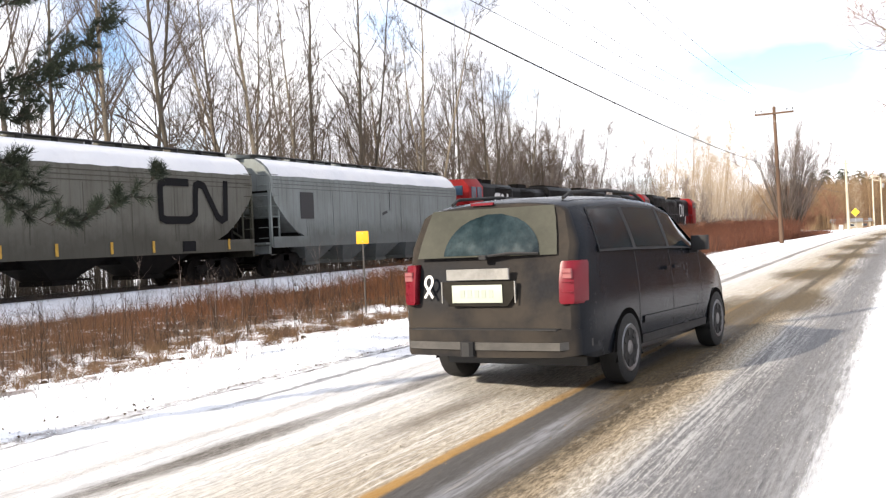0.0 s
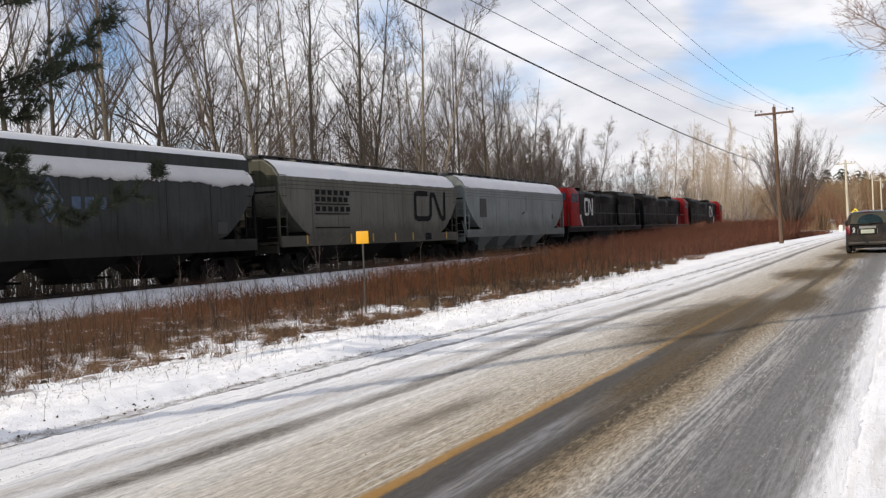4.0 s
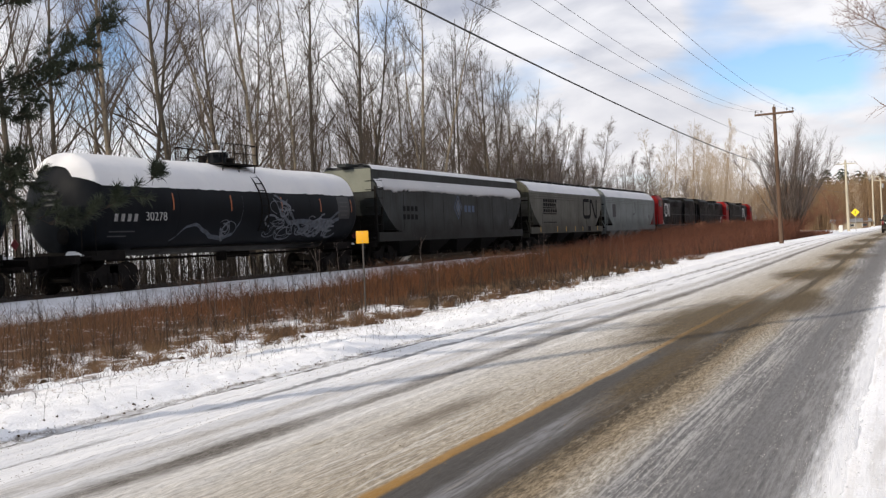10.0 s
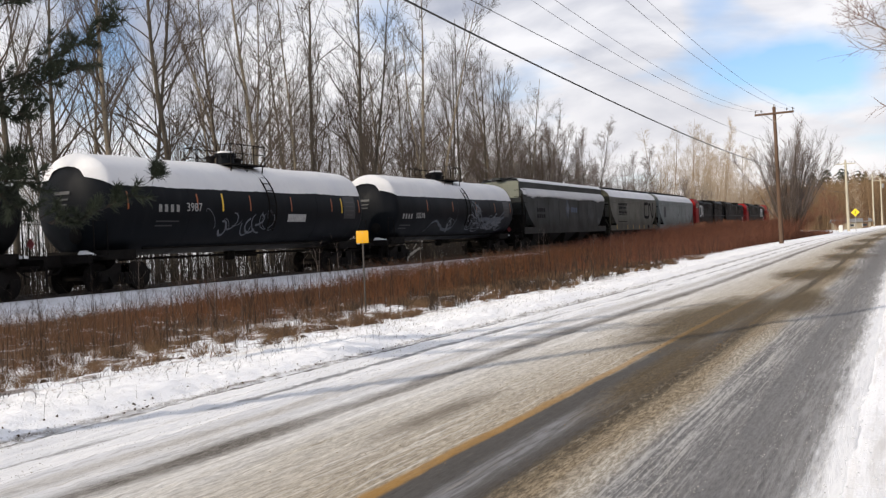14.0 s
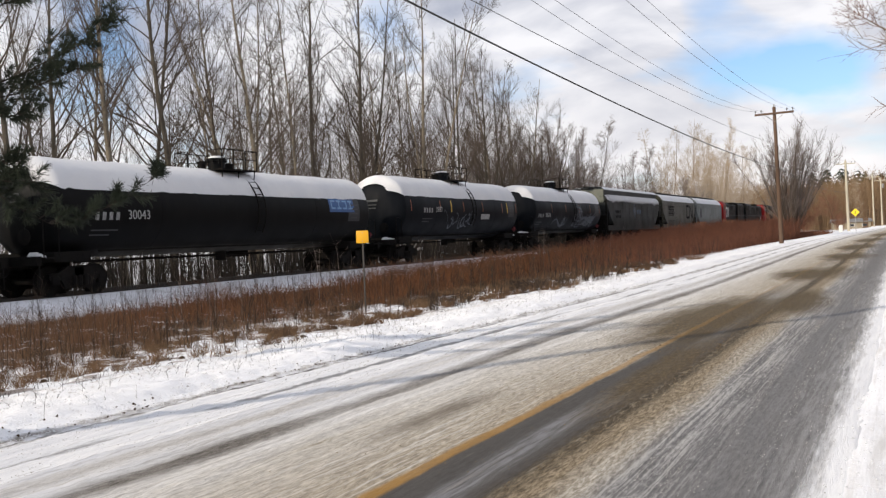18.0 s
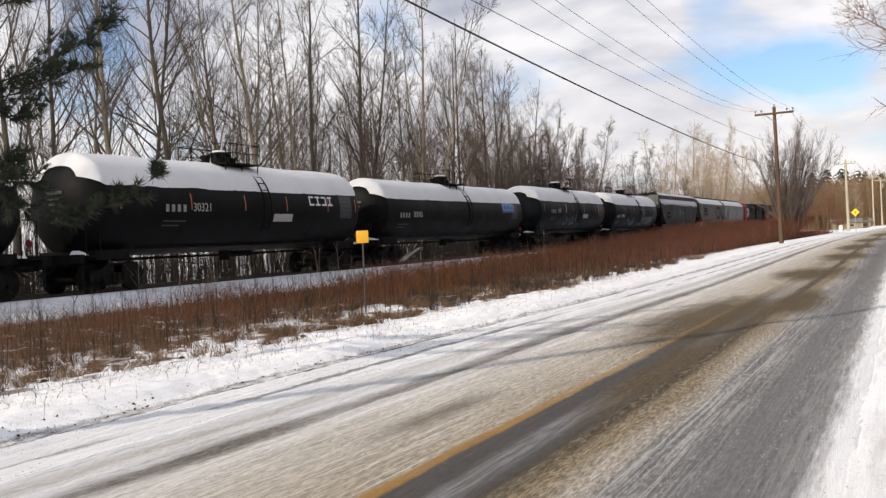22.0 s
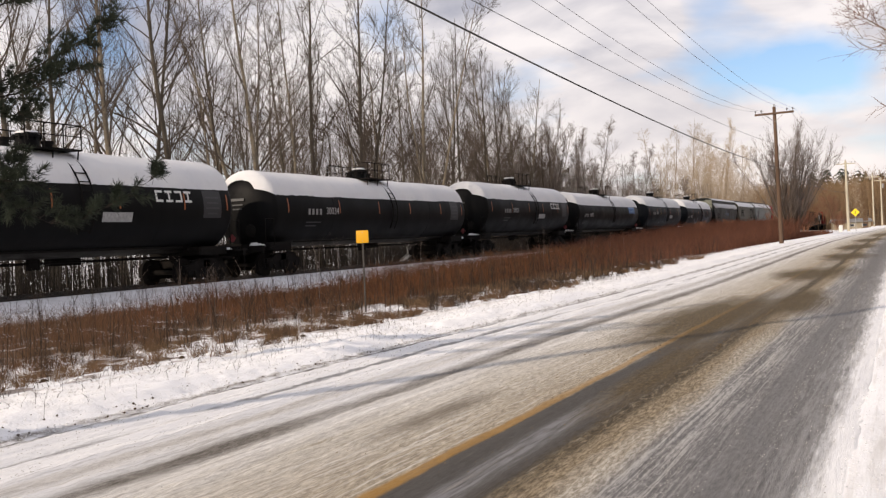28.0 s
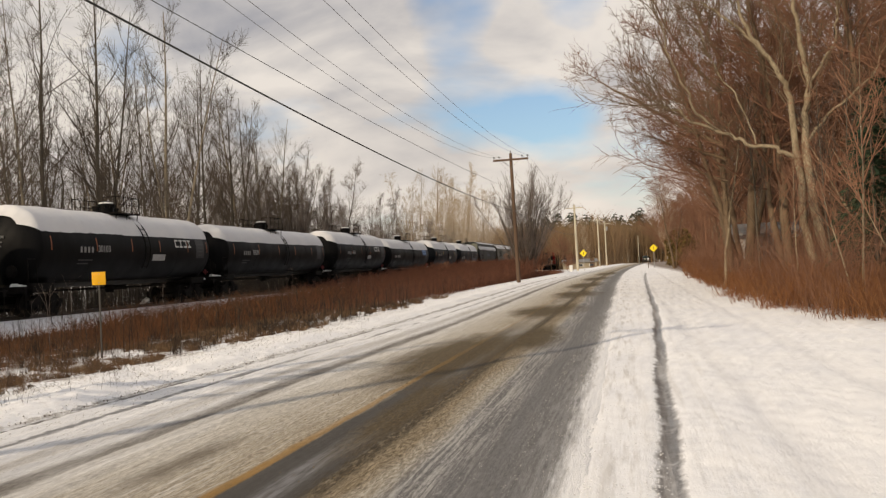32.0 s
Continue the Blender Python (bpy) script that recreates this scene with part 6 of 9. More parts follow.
def build_left_woods():
    rnd = random.Random(11)
    tall = [tree_kind(100 + i, 19.0, (0.15, 0.12, 0.165, 0.135)[i], BARK_LIGHT if i in (1, 2) else BARK_ASPEN, BARK_TWIG, stems=1, first=0.22, limbs=27, subs=5, twigs=5, spread=0.80, reach=0.30, lift=0.78, lean=0.01 + 0.012 * i, twig_r=0.0078, crook=0.028, limb_r=0.46) for i in range(4)]
    fork = [tree_kind(120 + i, 18.0, 0.16, BARK_LIGHT if i else BARK_ASPEN, BARK_TWIG, stems=2 + i, first=0.20, limbs=36, subs=6, twigs=6, spread=0.72, reach=0.28, lift=0.78, lean=0.0, twig_r=0.0078, crook=0.028, limb_r=0.46) for i in range(2)]
    thin = [tree_kind(140 + i, 13.0, 0.075, BARK_ASPEN, BARK_TWIG, stems=1, first=0.2, limbs=20, subs=5, twigs=4, spread=0.65, reach=0.25, lift=0.7, lean=0.03, twig_r=0.0065, crook=0.04) for i in range(3)]
    tan = [tree_kind(160 + i, 19.0, 0.12, BARK_TAN_LIT, BARK_STRAW_LIT, stems=1 + i, first=0.10, limbs=34, subs=6, twigs=5, spread=0.68, reach=0.26, lift=0.6, lean=0.02, twig_r=0.010, crook=0.03) for i in range(3)]
    grey = [tree_kind(180 + i, 12.5, 0.10, BARK_TWIG, BARK_GREY, stems=2, first=0.12, limbs=40, subs=7, twigs=6, spread=0.5, reach=0.28, lift=0.6, lean=0.02, twig_r=0.009, crook=0.02) for i in range(2)]
    aspens = "tall leafless aspen beyond the railway"
    # (distance along the track per metre out, metres out, kind, size)
    near = [(0.87, 31, 0, 1.0), (0.93, 33, 4, 0.95), (1.0, 36, 1, 0.95), (1.055, 30.5, 2, 1.02), (1.118, 32, 3, 1.0), (1.155, 30, 0, 1.05),
            (1.26, 37, 1, 0.9), (1.30, 33, 2, 0.95), (1.365, 30.5, 5, 1.08), (1.45, 36, 3, 0.95), (1.503, 32, 1, 0.98), (1.565, 30.5, 0, 1.06),
            (1.72, 30.5, 4, 1.12), (1.80, 38, 2, 0.9), (1.905, 35, 3, 0.95), (2.05, 31, 5, 1.12), (2.16, 34, 0, 0.98), (2.33, 36, 1, 0.97), (2.45, 33, 2, 0.98), (2.55, 38, 3, 0.9), (2.24, 31, 3, 0.98), (2.39, 31.5, 4, 0.95), (2.52, 32, 0, 0.92), (2.62, 33, 1, 0.9), (2.72, 31, 2, 0.86), (2.84, 33, 5, 0.8), (2.97, 34, 3, 0.74)]
    for k, out, kind, size in near:
        plant((tall + fork)[kind], -out, k * out, rnd.uniform(0, 360), size, aspens if kind < 4 else "forked leafless aspen beyond the railway", "tree", "bare trees beyond the railway")
    for i in range(13):
        out = rnd.uniform(27.2, 31)
        plant(thin[i % 3], -out, rnd.uniform(0.72, 1.8) * out, rnd.uniform(0, 360), rnd.uniform(0.45, 0.85), "slender leafless sapling close behind the track", "tree", "bare trees beyond the railway")
    for i in range(20):
        out = rnd.uniform(28.5, 46)
        y = rnd.uniform(0.75, 2.7) * out
        plant(thin[i % 3], -out, y, rnd.uniform(0, 360), rnd.uniform(0.55, 1.1), "slender leafless sapling among the aspens", "tree", "bare trees beyond the railway")
    for i in range(24):
        out = rnd.uniform(37, 60)
        y = rnd.uniform(1.26, 2.35) * out
        plant((tall + fork)[i % 6], -out, y, rnd.uniform(0, 360), rnd.uniform(0.8, 1.02), "leafless tree filling out the wood behind the railway", "tree", "bare trees beyond the railway")
    for i in range(92):
        y = rnd.uniform(76, 165)
        out = rnd.uniform(28, 44)
        plant((thin + grey)[i % 5], -out, y, rnd.uniform(0, 360), rnd.uniform(0.82, 1.1) * float(np.interp(y, (76, 112, 156), (0.98, 0.90, 0.72))), "leafless young tree farther along the railway", "tree", "bare trees beyond the railway")
    for i in range(27):
        y = rnd.uniform(122, 250)
        out = 25 + (y - 122) * 0.055 + rnd.uniform(0, 6)
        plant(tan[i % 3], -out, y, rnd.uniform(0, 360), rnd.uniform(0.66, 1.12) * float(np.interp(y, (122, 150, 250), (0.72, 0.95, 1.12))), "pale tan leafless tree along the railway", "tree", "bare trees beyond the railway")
    # Out-of-view trees, added to shade the lower trunks beyond the track.
    for i in range(34):
        out = rnd.uniform(28.5, 60)
        y = rnd.uniform(-32, 0.62 * out)
        plant((tall + fork)[i % 6], -out, y, rnd.uniform(0, 360), rnd.uniform(0.85, 1.05), "leafless tree filling out the wood behind the railway", "tree", "bare trees beyond the railway")
    return thin, tan


def build_bush_tree():
    # a fan of many straight stems from one foot, fine twigs all along them
    rng = np.random.default_rng(201)
    stems, twigs = [], []
    for k in range(54):
        a, tilt = rng.uniform(0, 2 * np.pi), rng.uniform(0.02, 0.50)
        p, q = sprout(rng, (0.25 * math.cos(a), 0.25 * math.sin(a), -0.15), (math.cos(a) * tilt, math.sin(a) * tilt, 1), rng.uniform(8.5, 11.8) * (1 - 0.25 * tilt), 0.055 if k > 5 else 0.12, 10, 0.05, 0.03, 0.10)
        stems.append((p, q, 6))
        for _ in range(20):
            g = rng.uniform(0.22, 1.0) * 9
            j = min(int(g), 8)
            o, al = p[j] + (p[j + 1] - p[j]) * (g - j), (p[j + 1] - p[j]) / np.linalg.norm(p[j + 1] - p[j])
            p1, q1 = sprout(rng, o, side_dir(rng, al, rng.uniform(0.25, 0.6)), rng.uniform(0.8, 2.4), 0.019, 5, 0.2, 0.06)
            twigs.append((p1, q1, 3))
            for _ in range(6):
                m = rng.integers(1, 5)
                al1 = (p1[m] - p1[m - 1]) / np.linalg.norm(p1[m] - p1[m - 1])
                p2, q2 = sprout(rng, p1[m - 1] + (p1[m] - p1[m - 1]) * rng.uniform(0, 1), side_dir(rng, al1, rng.uniform(0.3, 0.7)), rng.uniform(0.3, 0.9), 0.012, 3, 0.2, 0.08)
                twigs.append((p2, q2, 3))
    kind = (tubes_mesh("trunk", stems, BARK_TWIG), tubes_mesh("crown", twigs, BARK_GREY))
    plant(kind, -10.6, 106, 40, 1.0, "broad many-stemmed leafless tree by the utility pole", "tree", "")
    k2 = tree_kind(203, 7.0, 0.10, BARK_RED, BARK_RED, stems=5, first=0.08, limbs=60, subs=7, twigs=6, spread=0.5, reach=0.32, lift=0.5, lean=0.1, twig_r=0.011)
    for x, y, s in ((-12.6, 112, 0.42), (-15.5, 98, 0.30), (-12.6, 128, 0.6), (-12.1, 139, 0.7), (-14.4, 140, 0.9), (-8.9, 168, 0.45), (-10.4, 178, 0.4), (-16.5, 160, 0.7), (-16.0, 86, 0.28)):
        plant(k2, x, y, 17 * y, s, "leafless reddish shrub beside the railway", "shrub", "shrubs by the railway", "shrub")


def build_right_woods(thin, tan):
    # the big pale-barked tree, three leaning stems and one long limb over the verge
    rng = np.random.default_rng(31)
    trunk, crown = [], []
    extra = []

    def stem(pts, r0, r1, sides=9):
        """A crooked stem or limb through a few turning points, rounded between them."""
        P = np.array([(x, 0.25 * math.sin(1.3 * z + x), z) for x, z in pts])
        t = np.linspace(0, len(P) - 1, 4 * len(P))
        C = np.stack([np.interp(t, range(len(P)), P[:, j]) for j in range(3)], 1)
        C[1:-1] = (C[:-2] + 2 * C[1:-1] + C[2:]) / 4
        C[1:] += rng.normal(0, 0.035, (len(C) - 1, 3))
        q = list(np.linspace(r0, r1, len(C)))
        trunk.append((C, q, sides))
        extra.append((C, q))

    stem([(0.05, -0.4), (-0.35, 2.0), (-0.72, 4.4), (-0.65, 5.8), (-0.42, 7.2), (-0.7, 8.4), (-0.9, 10.4), (-0.6, 13.0), (-0.8, 16.0)], 0.18, 0.03)
    stem([(-0.45, -0.4), (-0.80, 2.0), (-0.98, 4.0), (-1.12, 6.9), (-1.45, 7.7), (-2.05, 8.5), (-2.5, 9.3), (-2.8, 10.6), (-3.3, 13.5)], 0.155, 0.03)
    stem([(-0.72, 4.45), (-1.4, 4.65), (-1.9, 5.0), (-2.6, 5.0), (-3.1, 5.45), (-3.6, 5.6), (-4.4, 6.3), (-4.7, 7.3), (-5.3, 8.6), (-5.4, 9.6), (-5.8, 10.6)], 0.088, 0.014, 7)
    stem([(-3.6, 5.6), (-4.8, 6.3), (-5.7, 6.8), (-6.6, 7.5)], 0.055, 0.012, 6)
    stem([(-2.05, 8.5), (-3.15, 9.7), (-4.15, 10.5), (-5.2, 12.4)], 0.062, 0.012, 6)
    stem([(-0.42, 7.2), (0.44, 8.5), (0.64, 9.7), (0.5, 12.0), (1.0, 14.5)], 0.066, 0.015, 6)
    stem([(-2.4, 5.1), (-2.87, 6.7), (-3.57, 7.8), (-4.0, 8.9), (-4.1, 10.4)], 0.036, 0.010, 6)
    stem([(-0.7, 5.0), (0.3, 6.2), (1.6, 7.2), (2.6, 9.0)], 0.07, 0.015, 6)
    for p, q in extra:
        n = len(p) - 1
        for k in range(26):
            g = rng.uniform(0.30, 1.0)
            j = min(int(g * n), n - 1)
            o = p[j] + (p[j + 1] - p[j]) * (g * n - j)
            al = (p[j + 1] - p[j]) / np.linalg.norm(p[j + 1] - p[j])
            ln = rng.uniform(1.2, 3.4)
            p1, q1 = sprout(rng, o, side_dir(rng, al, rng.uniform(0.4, 0.9)), ln, max(q[j] * 0.28, 0.018), 6, 0.4, 0.10)
            crown.append((p1, q1, 4))
            for _ in range(6):
                g2 = rng.uniform(0.2, 1)
                m = min(int(g2 * 5), 4)
                o2 = p1[m] + (p1[m + 1] - p1[m]) * (g2 * 5 - m)
                p2, q2 = sprout(rng, o2, side_dir(rng, (p1[m + 1] - p1[m]) / np.linalg.norm(p1[m + 1] - p1[m]), rng.uniform(0.4, 0.9)), ln * rng.uniform(0.25, 0.5), 0.011, 4, 0.3, 0.12)
                crown.append((p2, q2, 3))
                for _ in range(3):
                    o3 = p2[rng.integers(1, 4)]
                    p3, q3 = sprout(rng, o3, side_dir(rng, (p2[3] - p2[0]) / np.linalg.norm(p2[3] - p2[0]), rng.uniform(0.4, 0.9)), rng.uniform(0.25, 0.6), 0.008, 3, 0.2, 0.12)
                    crown.append((p3, q3, 3))
    big = (tubes_mesh("trunk", trunk, BARK_PALE), tubes_mesh("crown", crown, BARK_BROWN))
    plant(big, 7.15, 36.0, 0, 1.0, "big pale-barked leafless tree with several stems", "tree", "bare trees beside the road")
    # the roadside tree whose long limbs reach out over the road
    trunk, crown, extra = [], [], []
    for o, d, ln, r, lift, n in (((0, 0, -0.2), (0.03, 0, 1), 16.0, 0.17, 0.0, 14), ((0, 0, 6.2), (-1.0, 0.02, 0.58), 7.6, 0.12, 0.25, 13), ((0.05, 0, 5.6), (-1.0, -0.1, 0.45), 4.6, 0.085, 0.25, 11), ((0.05, 0, 7.4), (-1.0, 0.1, 0.5), 5.2, 0.08, 0.3, 11),
                             ((0.1, 0, 8.6), (-0.8, -0.2, 0.8), 7.2, 0.10, 0.3, 11), ((0.1, 0, 4.6), (-0.9, 0.3, 0.35), 3.6, 0.06, 0.2, 10), ((0.1, 0, 7.0), (0.8, -0.2, 0.8), 6.0, 0.09, 0.3, 10), ((0.1, 0, 10.0), (-0.5, 0.2, 1.0), 6.0, 0.09, 0.3, 10)):
        p, q = sprout(rng, o, d, ln, r, n, lift, 0.10 if n < 14 else 0.03, 0.10)
        trunk.append((p, q, 7))
        extra.append((p, q))
    for p, q in extra:
        n = len(p) - 1
        for k in range(34):
            g = rng.uniform(0.2, 1.0) * n
            j = min(int(g), n - 1)
            o, al = p[j] + (p[j + 1] - p[j]) * (g - j), (p[j + 1] - p[j]) / np.linalg.norm(p[j + 1] - p[j])
            ln = rng.uniform(0.6, 1.8)
            p1, q1 = sprout(rng, o, side_dir(rng, al, rng.uniform(0.5, 1.0)), ln, max(q[j] * 0.30, 0.014), 7, rng.uniform(0.0, 0.7), 0.16)
            crown.append((p1, q1, 4))
            for _ in range(8):
                m = rng.integers(1, 7)
                al1 = (p1[m] - p1[m - 1]) / np.linalg.norm(p1[m] - p1[m - 1])
                p2, q2 = sprout(rng, p1[m], side_dir(rng, al1, rng.uniform(0.4, 1.0)), ln * rng.uniform(0.2, 0.45), 0.008, 4, 0.2, 0.16)
                crown.append((p2, q2, 3))
                for _ in range(2):
                    p3, q3 = sprout(rng, p2[rng.integers(1, 4)], side_dir(rng, al1, rng.uniform(0.4, 1.1)), rng.uniform(0.2, 0.5), 0.006, 3, 0.2, 0.14)
                    crown.append((p3, q3, 3))
    plant((tubes_mesh("trunk", trunk, BARK_BROWN), tubes_mesh("crown", crown, BARK_RED)), 4.7, 46.0, 0, 1.0, "roadside tree with long bare limbs reaching over the road", "tree", "bare trees beside the road")
    wide = [tree_kind(220 + i, 16.5, 0.24, BARK_BROWN, BARK_RED, stems=2, first=0.26, limbs=44, subs=8, twigs=7, spread=0.9, reach=0.40, lift=0.32, lean=0.05, twig_r=0.011, crook=0.06, weep=0.05) for i in range(3)]
    rnd = random.Random(7)
    for i, (x, y, s) in enumerate(((6.3, 40, 0.9), (9.9, 39, 0.95), (5.4, 47, 1.0), (8.5, 44, 0.95), (6.6, 56, 1.0), (9.5, 52, 1.05), (12.5, 41, 0.95), (11.5, 33, 0.95), (14.5, 36, 1.0), (7.5, 68, 0.95), (11.5, 63, 1.0), (8.5, 82, 0.9), (16.5, 46, 1.05), (17, 58, 1.0), (13.5, 52, 1.0), (6.2, 62, 0.85), (12, 76, 0.95))):
        plant(wide[i % 3], x, y, rnd.uniform(0, 360), s, "spreading leafless roadside tree with reddish twigs", "tree", "bare trees beside the road")
    birch = tree_kind(240, 12.0, 0.085, BARK_PALE, BARK_BROWN, stems=1, first=0.25, limbs=22, subs=6, twigs=5, spread=0.7, reach=0.26, lift=0.6, lean=0.05, twig_r=0.008, crook=0.09)
    plant(birch, 3.95, 41.0, 200, 0.72, "slender pale birch at the edge of the brush", "tree", "saplings beside the road")
    whip = [tree_kind(250 + i, 6.5, 0.032, BARK_PALE if i else BARK_BROWN, BARK_RED, stems=1, first=0.3, limbs=12, subs=4, twigs=3, spread=0.55, reach=0.22, lift=0.5, lean=0.30 + 0.12 * i, twig_r=0.006, crook=0.05) for i in range(3)]
    for i in range(17):
        y = rnd.uniform(21.5, 38)
        plant(whip[i % 3], rnd.uniform(4.7, 10.0) + 0.03 * (y - 21), y, rnd.uniform(0, 360), rnd.uniform(0.55, 1.15), "thin leaning sapling in the roadside brush", "tree", "saplings beside the road")
    for i, (x, y, s) in enumerate(((6.9, 33, 0.6), (9.2, 27, 0.55), (10.2, 30, 0.7), (8.2, 26.5, 0.45), (6.0, 30, 0.5), (12.8, 29, 0.8), (9.0, 38, 0.9), (5.2, 40, 0.7))):
        plant(thin[i % 3], x, y, rnd.uniform(0, 360), s, "slender leaning roadside sapling", "tree", "saplings beside the road")
    for i in range(34):
        y = rnd.uniform(95, 250)
        x = float(bend(y)) + rnd.uniform(4.5, 26)
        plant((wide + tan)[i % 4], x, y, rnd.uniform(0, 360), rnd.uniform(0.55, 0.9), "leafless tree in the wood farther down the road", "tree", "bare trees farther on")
    for i in range(34):
        y = rnd.uniform(215, 330)
        x = rnd.uniform(-34, 12)
        x = x if abs(x - float(bend(y)) + 3.2) > 6 else x - 14
        x = x if abs(x - float(track_x(y))) > 4 else x - 9
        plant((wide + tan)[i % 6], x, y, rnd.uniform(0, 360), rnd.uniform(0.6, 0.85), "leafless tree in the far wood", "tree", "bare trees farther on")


# ---- grass, weeds, thickets ----
def blade_field(name, pts, heights, widths, lean, material, label, category, seed, bent=0.35, twiggy=0):
    """Dead stalks in one mesh: each is a bent three-sided sliver; twiggy stalks bear side shoots."""
    rng = np.random.default_rng(seed)
    n = len(pts)
    a = rng.uniform(0, 2 * np.pi, n)
    tip = np.stack([np.cos(a), np.sin(a), np.zeros(n)], 1) * (heights * lean * rng.uniform(0.2, 1.3, n))[:, None]
    base = pts
    mid = base + tip * bent + np.array([0, 0, 1]) * (heights * 0.6)[:, None]
    top = base + tip + np.array([0, 0, 1]) * heights[:, None]
    t = rng.uniform(0, 2 * np.pi, n)
    u = np.stack([np.cos(t), np.sin(t), np.zeros(n)], 1)
    w = np.stack([-np.sin(t), np.cos(t), np.zeros(n)], 1)
    ring = lambda c, r: [c + u * r[:, None], c + (-0.5 * u + 0.87 * w) * r[:, None], c + (-0.5 * u - 0.87 * w) * r[:, None]]
    V = np.stack(ring(base, widths) + ring(mid, widths * 0.75) + ring(top, widths * 0.18), 1).reshape(-1, 3)
    o = np.arange(n)[:, None] * 9
    quads = []
    for lv in (0, 3):
        for j in range(3):
            quads.append(o + np.array([[lv + j, lv + (j + 1) % 3, lv + 3 + (j + 1) % 3, lv + 3 + j]]))
    F = np.concatenate(quads)
    if twiggy:
        VV, FF, off = [V], [F], len(V)
        for k in range(twiggy):
            g = rng.uniform(0.35, 0.95, n)
            s = base + (top - base) * g[:, None]
            b = rng.uniform(0, 2 * np.pi, n)
            e = s + np.stack([np.cos(b), np.sin(b), rng.uniform(0.6, 1.6, n)], 1) * (heights * rng.uniform(0.10, 0.24, n))[:, None]
            r = widths * 0.5
            v = np.stack(ring(s, r) + ring(e, r * 0.4), 1).reshape(-1, 3)
            oo = off + np.arange(n)[:, None] * 6
            VV.append(v)
            FF += [oo + np.array([[j, (j + 1) % 3, 3 + (j + 1) % 3, 3 + j]]) for j in range(3)]
            off += len(v)
        V, F = np.concatenate(VV), np.concatenate(FF)
    return tagged(new(name, fast_mesh(name, V, F, material)), label, category, kind="stuff")


def scatter(rng, n, x0, x1, y0, y1, keep=None, clump=0.0):
    """Points on the ground in a rectangle, thinned by a patch function."""
    x, y = rng.uniform(x0, x1, n), y0 + (y1 - y0) * rng.uniform(0, 1, n) ** 1.25
    if keep is not None:
        p = keep(x, y)
        m = rng.uniform(0, 1, n) < p
        x, y = x[m], y[m]
    xb = x + bend(y)
    return np.stack([xb, y, land(xb, y) + land_noise(xb, y) - 0.02], 1)


def patches(x, y, s=1.0):
    return 0.5 + 0.5 * np.sin(0.9 * s * x + 1.7 * np.sin(0.45 * s * y)) * np.sin(0.62 * s * y + 1.3 * np.sin(0.8 * s * x))


